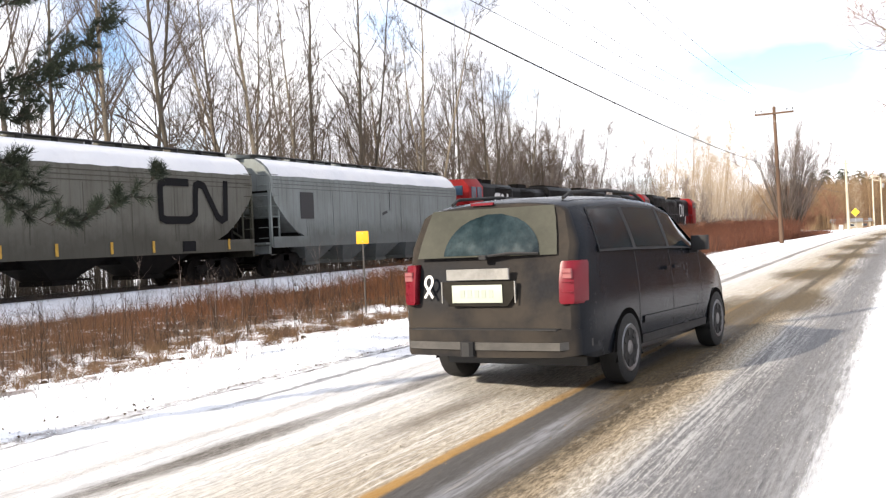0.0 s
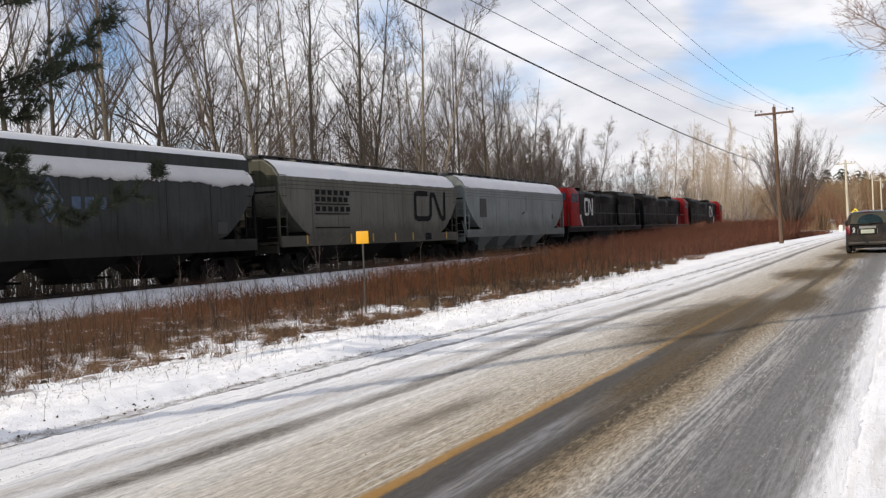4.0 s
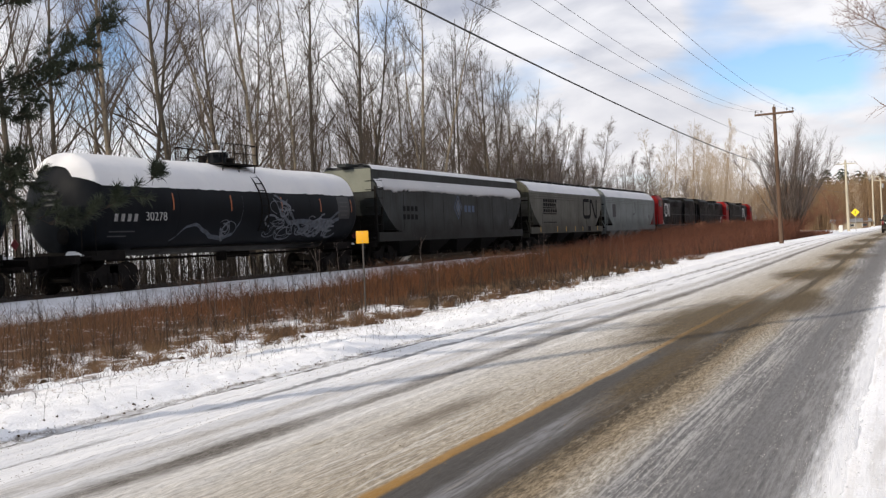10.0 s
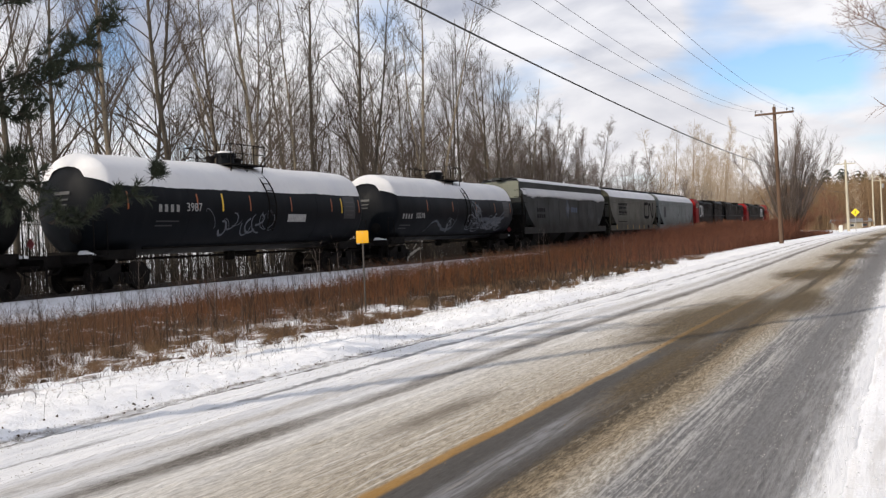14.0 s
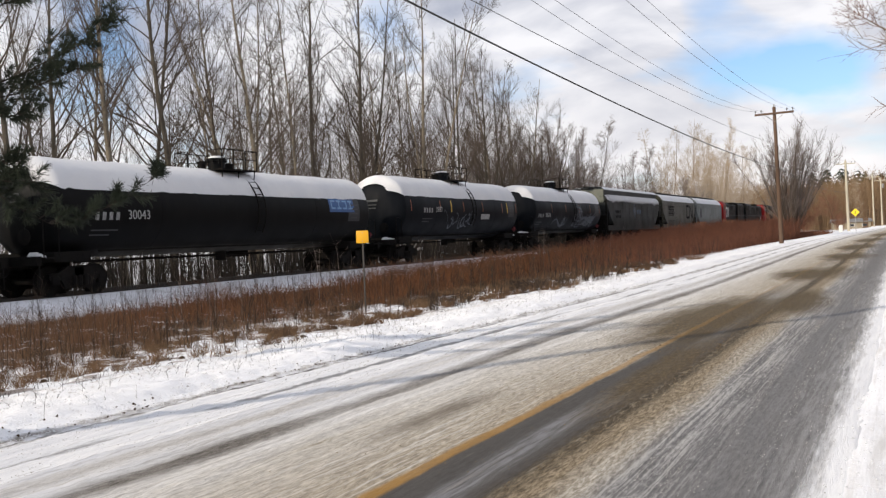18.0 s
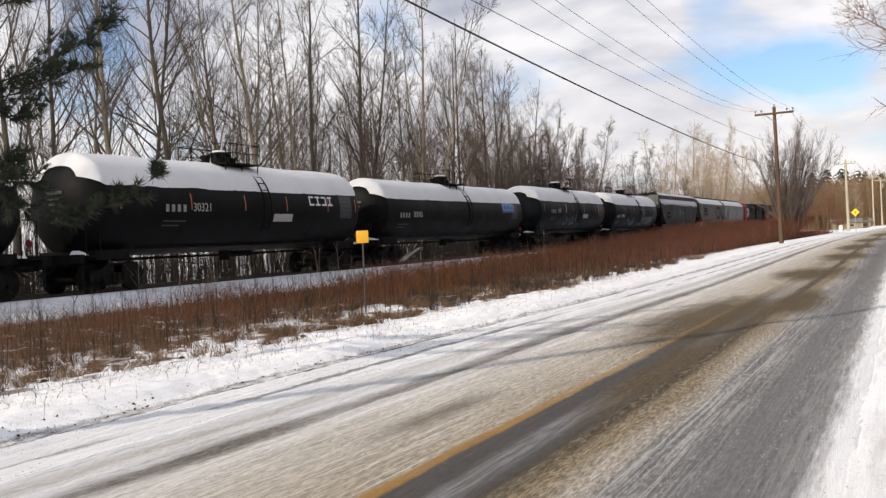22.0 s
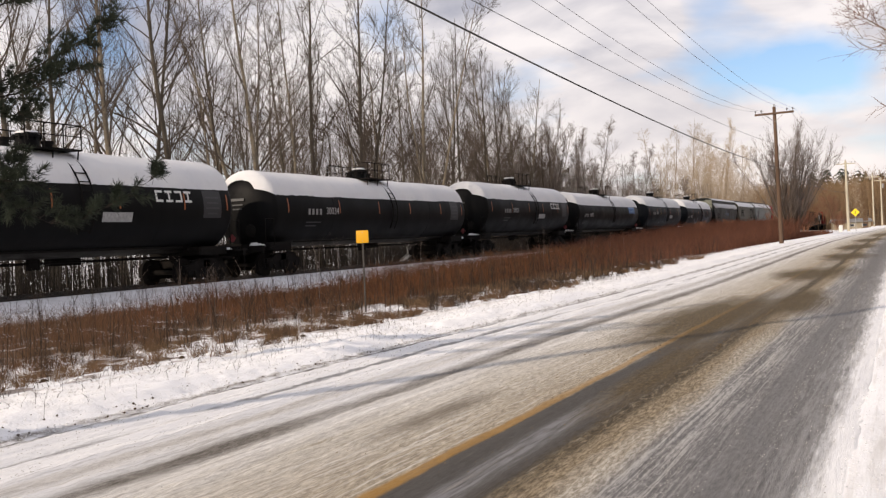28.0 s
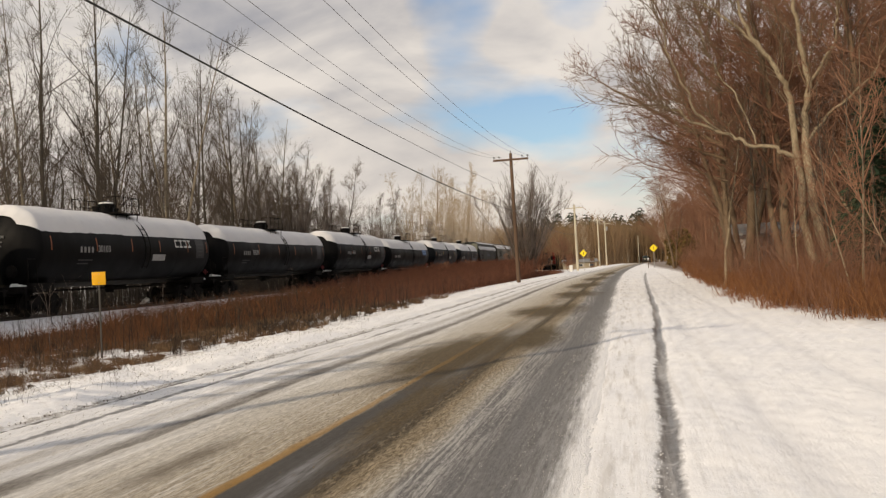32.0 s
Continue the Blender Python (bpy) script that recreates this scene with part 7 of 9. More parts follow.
def build_grass():
    rng = np.random.default_rng(21)

    def field(x, y):
        start = np.interp(y, [4, 9, 13, 20, 26, 33, 42, 60], [9.7, 10.3, 11.3, 11.9, 12.6, 12.5, 11.2, 10.6])
        edge = np.clip((-x - start - 0.9 * (patches(x, y, 1.4) - 0.4) - 0.35 * patches(x, y, 4.1)) / 0.7, 0, 1) * np.clip((x + 18.0) / 0.9, 0, 1)
        edge = edge * (1 - 0.6 * np.clip((x + 14.6) / 1.2, 0, 1) * np.clip((patches(x + 2, y, 1.6) - 0.55) * 5, 0, 1))
        return edge * np.clip(0.12 + 1.5 * patches(x, y) * patches(x + 5, y, 2.3) + 0.5 * (patches(x, y, 3.7) - 0.5) + 0.45 * np.clip((-x - 13) / 3, 0, 1), 0.03, 1)

    p = scatter(rng, 130000, -19.2, -9.3, 4, 75, field)
    n = len(p)
    h = (0.10 + 0.44 * rng.uniform(0, 1, n) ** 1.5) * (0.6 + 0.8 * patches(p[:, 0], p[:, 1], 0.6)) * np.interp(p[:, 0], [-15, -13, -11.2], [1.4, 1.05, 0.55])
    blade_field("dead_grass", p, h, rng.uniform(0.0018, 0.0045, n) * np.clip(p[:, 1] / 12, 1, 3.8), 1.25, GRASS_RED, "dead red-brown grass between road and railway", "grass", 1)
    p = scatter(rng, 22000, -16.5, -9.4, 4, 40, lambda x, y: np.clip((-x - 10.5) / 1.0, 0, 1) * np.clip(patches(x, y + 1, 4.3) * 3 - 1.2, 0, 1) * np.clip(patches(x + 3, y, 1.9) * 2.4 - 1.0, 0, 1))
    n = len(p)
    blade_field("dead_grass", p, rng.uniform(0.04, 0.20, n), rng.uniform(0.002, 0.004, n) * np.clip(p[:, 1] / 12, 1, 2.8), 1.7, GRASS_TAN, "flattened tan grass at the verge", "grass", 2)
    p = scatter(rng, 2400, -18.6, -9.6, 5, 60, lambda x, y: 0.3 + 0.7 * patches(x, y, 0.7))
    n = len(p)
    blade_field("weed_stems", p, rng.uniform(0.35, 1.1, n) ** 1.3, rng.uniform(0.004, 0.007, n) * np.clip(p[:, 1] / 16, 1, 2), 0.22, WEED, "dark dead weed stems above the grass", "weeds", 3, twiggy=5)
    # taller red thicket farther along
    p = scatter(rng, 52000, -18.6, -9.2, 38, 135, lambda x, y: np.clip((y - 38) / 30, 0.1, 1) * np.clip((-(x) - 9.3) / 1.5, 0, 1))
    n = len(p)
    blade_field("red_thicket", p, rng.uniform(0.40, 1.25, n) * np.clip(0.55 + (p[:, 1] - 40) / 48, 0.5, 1.65) * np.where((p[:, 1] > 84) & (p[:, 0] > -0.094 * p[:, 1]), 0.28, 1.0), rng.uniform(0.005, 0.009, n) * np.clip(p[:, 1] / 45, 1, 2.5), 0.75, THICKET_RED, "dense red-brown thicket along the railway", "thicket", 4, twiggy=2)
    # clods of turf turned up by the plough
    b = Build()
    for x, y, z in scatter(rng, 40, -11.3, -9.0, 4, 40):
        r = rng.uniform(0.02, 0.065)
        ring = lambda k, h: [(x + r * k * rng.uniform(0.7, 1.2) * math.cos(t), y + r * k * rng.uniform(0.7, 1.2) * math.sin(t), z + h * r * rng.uniform(0.8, 1.2)) for t in np.linspace(0, 5.4, 7)]
        b.loft([ring(1.15, -0.1), ring(1.0, 0.45), ring(0.6, 0.85), ring(0.12, 1.0)], closed=True)
    single("turf_clods", b, SOIL, "dark turf clods lying in the verge snow", "clods", kind="stuff", smooth=1.2)
    # tussocks with snow between them along the lower edge
    c = scatter(rng, 560, -13.4, -8.0, 3.5, 46, lambda x, y: np.clip((-x - 7.9) / 3.0, 0.05, 1) * np.clip(2.2 * patches(x, y, 2.0) * patches(x + 1, y + 2, 3.3) + 0.1, 0, 1))
    c = np.repeat(c, 3, 0)
    c[:, 0] += rng.normal(0, 0.16, len(c))
    c[:, 1] += rng.normal(0, 0.26, len(c))
    c = np.repeat(c[c[:, 0] - bend(c[:, 1]) < -8.0], 40, 0)
    c[:, :2] += rng.normal(0, 0.055, (len(c), 2))
    c[:, 2] = land(c[:, 0], c[:, 1]) + land_noise(c[:, 0], c[:, 1])
    n = len(c)
    blade_field("tussocks", c, rng.uniform(0.05, 0.20, n), rng.uniform(0.002, 0.0045, n) * np.clip(c[:, 1] / 12, 1, 2.8), 1.7, GRASS_TAN, "matted tan tussocks with snow between them", "grass", 12)
    p = scatter(rng, 30, -18.2, -13.5, 17, 62)
    n = len(p)
    blade_field("pale_saplings", p, rng.uniform(0.8, 1.9, n), rng.uniform(0.004, 0.007, n), 0.08, BARK_GREY, "thin pale saplings standing in the grass", "saplings", 15, twiggy=7)
    c = scatter(rng, 900, -16.5, -8.6, 4, 42, lambda x, y: patches(x, y + 4, 0.9))
    c = np.repeat(c, 12, 0)
    c[:, :2] += rng.normal(0, 0.06, (len(c), 2))
    n = len(c)
    blade_field("dark_weeds", c, rng.uniform(0.08, 0.36, n), rng.uniform(0.0022, 0.004, n) * np.clip(c[:, 1] / 12, 1, 2.5), 0.9, WEED, "dark weeds among the grass", "weeds", 13, twiggy=2)
    p = scatter(rng, 170, -9.0, -6.7, 3.5, 30)
    n = len(p)
    blade_field("verge_weeds", p, rng.uniform(0.10, 0.32, n), rng.uniform(0.0016, 0.0026, n), 0.35, WEED, "thin dead weeds standing in the snow", "weeds", 14, twiggy=4)
    p = scatter(rng, 7000, -10.4, -6.7, 3.5, 36, lambda x, y: (0.12 + 0.88 * patches(x, y, 2.1) ** 2) * np.clip((-x - 6.4) / 2.2, 0.15, 1))
    p[:, 2] += 0.03
    n = len(p)
    blade_field("stray_stalks", p, rng.uniform(0.02, 0.10, n), rng.uniform(0.0022, 0.0048, n), 1.6, WEED, "stray grass stalks poking through the snow", "grass", 5)
    # right-hand side
    def rfield(x, y):
        start = np.interp(y, [17, 18.5, 21, 27, 34, 45, 62, 80], [5.2, 4.1, 3.2, 2.9, 2.6, 2.8, 3.4, 3.9])
        return np.clip((x - start - 0.9 * patches(x, y, 1.3)) / 0.8, 0, 1) * (0.5 + 0.5 * patches(x, y, 0.9))
    p = scatter(rng, 66000, 2.5, 14, 17.0, 80, rfield)
    n = len(p)
    blade_field("roadside_brush", p, rng.uniform(0.2, 0.95, n) * (0.6 + 0.7 * patches(p[:, 0], p[:, 1], 0.7)), rng.uniform(0.004, 0.008, n) * np.clip(p[:, 1] / 26, 1, 2.4), 1.2, BRUSH_ORANGE, "red-brown brush beside the road", "brush", 6, twiggy=2)
    p = scatter(rng, 2900, 3.7, 13, 20, 60)
    n = len(p)
    blade_field("brush_stems", p, rng.uniform(0.6, 2.2, n), rng.uniform(0.004, 0.008, n), 0.95, BARK_RED, "bare brush stems beside the road", "brush", 7, twiggy=9)
    p = scatter(rng, 5200, 5.2, 20, 80, 220)
    n = len(p)
    blade_field("far_thicket", p, rng.uniform(0.6, 2.6, n), rng.uniform(0.02, 0.035, n), 0.5, BARK_RED, "brown thicket farther down the road", "thicket", 8, twiggy=3)
    p = scatter(rng, 900, -33, -26.6, 12, 120)
    n = len(p)
    blade_field("railside_stems", p, rng.uniform(1.4, 3.6, n), rng.uniform(0.018, 0.05, n), 0.10, RAIL_BRUSH_SHADED, "dark stems of young growth behind the track", "underwood", 16, twiggy=3)
    p = scatter(rng, 5200, -30, -26.3, 12, 120)
    n = len(p)
    blade_field("railside_brush", p, rng.uniform(0.4, 2.1, n), rng.uniform(0.006, 0.016, n) * np.clip(p[:, 1] / 45, 1, 2.5), 0.8, RAIL_BRUSH_SHADED, "dark leafless brush behind the track", "brush", 10, twiggy=5)
    p = scatter(rng, 4200, -40, -27, 20, 190)
    n = len(p)
    blade_field("underwood", p, rng.uniform(0.6, 3.2, n), rng.uniform(0.006, 0.014, n) * np.clip(p[:, 1] / 50, 1, 2.5), 0.35, RAIL_BRUSH_SHADED, "bare underwood beneath the aspens", "underwood", 9, twiggy=6)


def build_far_woods():
    """Stems too many and too far off to tell apart."""
    rng = np.random.default_rng(77)
    for nm, n, box, hs, ws, mat, lab in (
            ("far_wood", 2600, (-46, 44, 235, 345), (7, 13), (0.05, 0.10), BARK_OCHRE_LIT, "brown leafless wood closing the view down the road"),
            ("end_wood", 3000, (-60, 70, 346, 400), (10, 16), (0.07, 0.13), BARK_OCHRE_LIT, "brown leafless wood across the end of the road"),
            ("railway_wood", 1900, (-60, -33, 84, 240), (3, 7.5), (0.02, 0.04), BARK_GREY, "grey-tan leafless wood along the railway"),
            ("roadside_wood", 1500, (7, 34, 40, 235), (4, 12), (0.03, 0.05), BARK_RED, "reddish leafless wood along the road"),
            ("back_wood", 420, (-80, -46, 30, 120), (4, 12), (0.02, 0.035), BARK_TWIG, "leafless wood behind the aspens")):
        p = scatter(rng, n, *box, keep=lambda x, y: np.where((np.abs(x + 3.2) < 6.5) & (y < 350), 0.0, 1.0))
        m = len(p)
        blade_field(nm, p, rng.uniform(*hs, m), rng.uniform(*ws, m), 0.10, mat, lab, "wood", 61 + n, twiggy=16)


# ---- pine boughs, conifers ----
def needle_tufts(name, sites, dirs, count, length, radius, material, parent, seed):
    rng = np.random.default_rng(seed)
    sites, dirs = np.asarray(sites), np.asarray(dirs)
    n = len(sites)
    S = np.repeat(sites, count, 0)
    D = np.repeat(dirs, count, 0) + rng.normal(0, 0.55, (n * count, 3))
    D /= np.linalg.norm(D, axis=1, keepdims=True)
    L = length * rng.uniform(0.65, 1.15, (n * count, 1))
    A = np.cross(D, [0.2, 0.3, 0.93])
    A /= np.linalg.norm(A, axis=1, keepdims=True)
    B = np.cross(D, A)
    r = radius
    E = S + D * L - np.array([0, 0, 1]) * (L * 0.10)
    V = np.stack([S + A * r, S + (-0.5 * A + 0.87 * B) * r, S + (-0.5 * A - 0.87 * B) * r, E + A * r * 0.4, E + (-0.5 * A + 0.87 * B) * r * 0.4, E + (-0.5 * A - 0.87 * B) * r * 0.4], 1).reshape(-1, 3)
    o = np.arange(n * count)[:, None] * 6
    F = np.concatenate([o + np.array([[j, (j + 1) % 3, 3 + (j + 1) % 3, 3 + j]]) for j in range(3)])
    return part(name, fast_mesh(name, V, F, material), material, parent)


PINE_BARK = bark("dark_pine_bark", (0.022, 0.017, 0.013), (0.035, 0.027, 0.021), (0.016, 0.013, 0.01))


def build_near_pine():
    """The pine whose boughs hang in from the left; its trunk stands off beside the verge."""
    base = thing("pine_tree", "dark pine with long-needled boughs reaching over the verge", "pine tree", at=pose(0, 0, 0))
    z0 = float(land(-10.4, 5.6))
    b = Build()
    b.tube([(-10.4, 5.6, z0 - 0.2), (-10.38, 5.62, 2.5), (-10.42, 5.58, 5.5), (-10.4, 5.6, 9.0)], [0.17, 0.15, 0.11, 0.04], 10)
    part("trunk", b, BARK_TWIG, base)
    boughs = [
        [(-10.4, 5.6, 2.7), (-9.3, 6.5, 2.95), (-8.55, 7.02, 3.21), (-8.13, 7.23, 3.36), (-7.81, 7.38, 3.52), (-7.54, 7.51, 3.65), (-7.30, 7.63, 3.87)],
        [(-10.4, 5.6, 3.6), (-9.3, 6.5, 3.8), (-8.53, 7.04, 3.96), (-8.32, 7.14, 4.07), (-8.14, 7.22, 4.13)],
        [(-10.4, 5.6, 2.6), (-9.2, 6.5, 2.5), (-8.54, 7.02, 2.30), (-8.29, 7.14, 2.02), (-7.92, 7.31, 1.80), (-7.61, 7.46, 1.84), (-7.23, 7.64, 2.04), (-6.90, 7.80, 2.26)],
        [(-10.4, 5.6, 2.9), (-9.2, 6.5, 2.85), (-8.57, 7.01, 2.66), (-8.37, 7.10, 2.46), (-8.20, 7.18, 2.40)],
        [(-10.4, 5.6, 2.9), (-9.2, 6.5, 3.0), (-8.62, 6.98, 2.98), (-8.30, 7.12, 2.92), (-8.02, 7.3, 2.98)],
        [(-10.4, 5.6, 2.7), (-9.2, 6.5, 2.95), (-8.55, 7.0, 3.08), (-8.15, 7.2, 3.16), (-7.85, 7.35, 3.28), (-7.62, 7.5, 3.40)],
        [(-10.4, 5.6, 2.3), (-9.2, 6.5, 2.42), (-8.6, 7.0, 2.36), (-8.30, 7.1, 2.26), (-8.05, 7.18, 2.22)],
    ]
    rng = np.random.default_rng(8)
    for bi, pts in enumerate(boughs):
        pts = [np.array(p) for p in pts]
        wood = [(pts, list(np.linspace(0.016 if bi != 2 else 0.004, 0.0022, len(pts))), 6)]
        sites, dirs = [], []
        start = 1
        for i in range(start, len(pts) - 1):
            seg = pts[i + 1] - pts[i]
            along = seg / np.linalg.norm(seg)
            for k in range(int(3 + 12 * np.linalg.norm(seg)) if bi != 2 else int(3 + 11 * np.linalg.norm(seg))):
                o = pts[i] + seg * rng.uniform(0, 1)
                d = side_dir(rng, along, rng.uniform(0.5, 1.1))
                d = d + np.array([0, 0, 0.35])
                p, q = sprout(rng, o, d, rng.uniform(0.12, 0.34) * (1.0 if bi in (0, 1) else 0.75), 0.006, 4, 0.35, 0.1)
                wood.append((p, q, 4))
                for m in (1, 2, 3):
                    sites.append(p[m]), dirs.append((p[m] - p[m - 1]) / np.linalg.norm(p[m] - p[m - 1]))
        sites.append(pts[-1]), dirs.append((pts[-1] - pts[-2]) / np.linalg.norm(pts[-1] - pts[-2]))
        bough = part("bough", tubes_mesh("bough", wood, PINE_BARK), PINE_BARK, base)
        needle_tufts("needles", sites, dirs, 30, 0.112, 0.0034, NEEDLES, bough, 50 + bi)


def conifer_kind(seed, height, width, foliage=None):
    """A conifer: whorls of drooping boughs, each feathered with thin sprays."""
    rng = np.random.default_rng(seed)
    trunk = tubes_mesh("trunk", [(np.array([(0, 0, -0.2), (0, 0, height * 0.5), (0, 0, height)]), [0.22, 0.14, 0.02], 7)], BARK_TWIG)
    V, F, o = [], [], 0
    for k in range(170):
        f = rng.uniform(0.10, 0.99)
        reach = width * (min(1.0, 4 * f) * (1 - f)) ** 0.6 * rng.uniform(0.55, 1.08) + 0.15
        a = rng.uniform(0, 6.283)
        out, side = np.array([math.cos(a), math.sin(a), 0.0]), np.array([-math.sin(a), math.cos(a), 0.0])
        for j in range(22):
            g = rng.uniform(0.15, 1.0)
            c = out * reach * g + np.array([0, 0, height * f + reach * (0.10 - 0.34 * g * g) + rng.normal(0, 0.06)])
            u = out * rng.uniform(0.14, 0.34) + side * rng.uniform(-0.34, 0.34) + np.array([0, 0, rng.uniform(-0.16, 0.05)])
            w = np.cross(u, [0, 0, 1]) * rng.uniform(0.16, 0.30)
            z = np.array([0, 0, 0.05])
            V += [c - u * 0.3, c + u * 0.35 + w + z, c + u, c + u * 0.35 - w - z]
            F.append((o, o + 1, o + 2, o + 3))
            o += 4
    return trunk, fast_mesh("crown", V, F, foliage or CONIFER)


def leafy_shrub(seed, height, width, foliage):
    """A dense rounded shrub of many small leaf clumps on a few stems."""
    rng = np.random.default_rng(seed)
    stems = [(np.array([(0, 0, -0.1), (0.3 * math.cos(a), 0.3 * math.sin(a), height * 0.4), (width * 0.3 * math.cos(a), width * 0.3 * math.sin(a), height * 0.8)]), [0.05, 0.035, 0.01], 5) for a in (0.3, 1.6, 2.9, 4.1, 5.3)]
    V, F, o = [], [], 0
    for k in range(4200):
        a, g, q = rng.uniform(0, 6.283), rng.uniform(0, 1) ** 0.45, rng.uniform(0.04, 1.0)
        rad = width * 0.5 * g * math.sqrt(max(0.05, 1 - (q - 0.35) ** 2 / 0.45)) * (0.85 + 0.2 * math.sin(3 * a + 5 * q))
        c = np.array([rad * math.cos(a), rad * math.sin(a), height * q * (0.9 + 0.15 * math.sin(2.3 * a))])
        d = rng.normal(0, 1, (2, 3)) * rng.uniform(0.05, 0.11)
        V += [c - d[0], c + d[1], c + d[0], c - d[1]]
        F.append((o, o + 1, o + 2, o + 3))
        o += 4
    return tubes_mesh("trunk", stems, BARK_TWIG), fast_mesh("crown", V, F, foliage)


def build_conifers():
    kinds = [conifer_kind(300 + i, 14.0, 4.6) for i in range(3)]
    rnd = random.Random(5)
    for i in range(26):
        x = -34 + i * 2.0 + rnd.uniform(-0.9, 0.9)
        plant(kinds[i % 3], x, 412 + rnd.uniform(-6, 30), rnd.uniform(0, 360), rnd.uniform(1.35, 1.78), "dark conifer behind the far wood", "conifer", "far conifers", sink=0.2)
    for x, y, s in ((6.75, 28.2, 0.37), (7.75, 30.6, 0.45), (8.95, 36.4, 0.52), (9.9, 39.5, 0.56), (12.2, 46.0, 0.7)):
        plant(kinds[1], x, y, 30, s, "dark evergreen in the roadside wood", "conifer", "roadside conifers")
    shrub = leafy_shrub(310, 4.2, 4.6, JUNIPER)
    plant(shrub, 6.6, 118, 0, 1.0, "orange-olive shrub behind the warning sign", "shrub", "", "shrub")

# ---- poles, wires, signs, buildings ----
def utility_pole(x, y, h, wood, label, lean=(0, 0), r=0.15, arm=True, can=False):
    z = float(land(x, y))
    p = thing("utility_pole", label, "utility pole", "utility poles", at=pose(x, y, z, lean[0], lean[1], 0))
    b = Build()
    b.tube([(0, 0, -0.4), (0, 0, h * 0.5), (0, 0, h)], [r, r * 0.86, r * 0.68], 12)
    part("shaft", b, wood, p, smooth=1.0)
    if arm:
        b = Build()
        b.box((0, -0.14, h - 0.45), (2.44, 0.10, 0.13), cut=0.01)
        part("crossarm", b, wood, p, "wooden crossarm")
        for s in (-1, 1):
            b = Build()
            b.tube([(s * 0.62, -0.16, h - 0.5), (0, -0.12, h - 1.0)], 0.018, 5)
            part("brace", b, GALV, p)
        for s in (-1.16, -0.8, 0.8, 1.16):
            b = Build()
            b.lathe([(h - 0.39, 0.015), (h - 0.30, 0.015), (h - 0.29, 0.05), (h - 0.24, 0.04), (h - 0.23, 0.06), (h - 0.17, 0.03), (h - 0.16, 0.005)], "z", (s, -0.14, 0), 10)
            part("insulator", b, GREY_PAINT, p, "glass insulator")
    b = Build()
    b.lathe([(h, 0.03), (h + 0.1, 0.03), (h + 0.11, 0.05), (h + 0.2, 0.02)], "z", (0, 0, 0), 8)
    part("top_pin", b, GALV, p)
    if can:
        b = Build()
        b.lathe([(h - 1.9, 0.2), (h - 1.1, 0.21), (h - 1.05, 0.12)], "z", (0.35, 0, 0), 14)
        part("transformer", b, GALV, p, "grey transformer can")
    return p


def wire(a, c, sag, r, mat, label):
    a, c = Vector(a), Vector(c)
    pts = []
    for i in range(33):
        s = i / 32
        p = a.lerp(c, s)
        p.z -= sag * 4 * s * (1 - s)
        pts.append(p)
    single("overhead_wire", Build().tube(pts, r, 6), mat, label, "wire", "overhead wires", smooth=1.5)


def build_lines():
    lean = -0.8
    P1, P0 = (-7.3, 67.0), (-7.4, 4.0)
    utility_pole(*P0, 9.0, POLE_WOOD, "weathered wooden utility pole with a crossarm", (0, lean))
    utility_pole(*P1, 8.98, POLE_WOOD, "weathered wooden utility pole with a crossarm", (0, lean))
    P2 = (-6.7, 140.0)
    utility_pole(*P2, 9.4, POLE_PALE, "pale new wooden utility pole beside a warning sign", (0, -0.5), 0.2)
    utility_pole(-5.0, 195, 9.6, POLE_PALE, "distant pale wooden utility pole with a crossarm", (0, 0), 0.17)
    utility_pole(-3.8, 205, 9.2, POLE_PALE, "distant utility pole with a transformer", (0, 0), 0.17, can=True)
    utility_pole(0.9, 342, 9.0, POLE_PALE, "distant pale utility pole", (0, 0), 0.17, arm=False)
    utility_pole(4.7, 342, 9.5, POLE_PALE, "distant pale utility pole", (0, 0), 0.17, arm=False)
    za, zb = float(land(*P0)), float(land(*P1))
    zc = float(land(*P2))
    for dx in (-1.16, -0.8, 0.8, 1.16):
        wire((P0[0] + dx, P0[1], za + 8.72), (P1[0] + dx, P1[1] - 0.14, zb + 8.72), {-1.16: 1.45, -0.8: 1.28, 0.8: 1.24, 1.16: 1.08}[dx], 0.0065, WIRE_GREY, "thin grey power wire on the crossarm")
        wire((P1[0] + dx, P1[1] - 0.14, zb + 8.72), (P2[0] + dx, P2[1] - 0.14, zc + 9.14), 1.0, 0.0065, WIRE_GREY, "thin grey power wire on the crossarm")
    wire((P0[0] + 0.1, P0[1], 6.15), (P1[0] + 0.1, P1[1], 6.72), 0.4, 0.0075, WIRE, "black service cable below the crossarm")
    wire((P0[0], P0[1], 5.87), (P1[0], P1[1], 5.25), 0.48, 0.019, WIRE, "thick black telephone cable along the poles")
    wire((P1[0], P1[1], 5.25), (P2[0], P2[1], 5.6), 0.5, 0.019, WIRE, "thick black telephone cable along the poles")
    wire((P1[0] + 0.1, P1[1], 6.72), (P2[0] + 0.1, P2[1], 7.2), 0.6, 0.011, WIRE, "black service cable below the crossarm")


SIGN_MARK = plain("faded_sign_mark", (0.30, 0.20, 0.012), 0.5)
DARK_POST = plain("dark_weathered_post", (0.055, 0.05, 0.045), 0.7, 0.2, 0.25, 8)


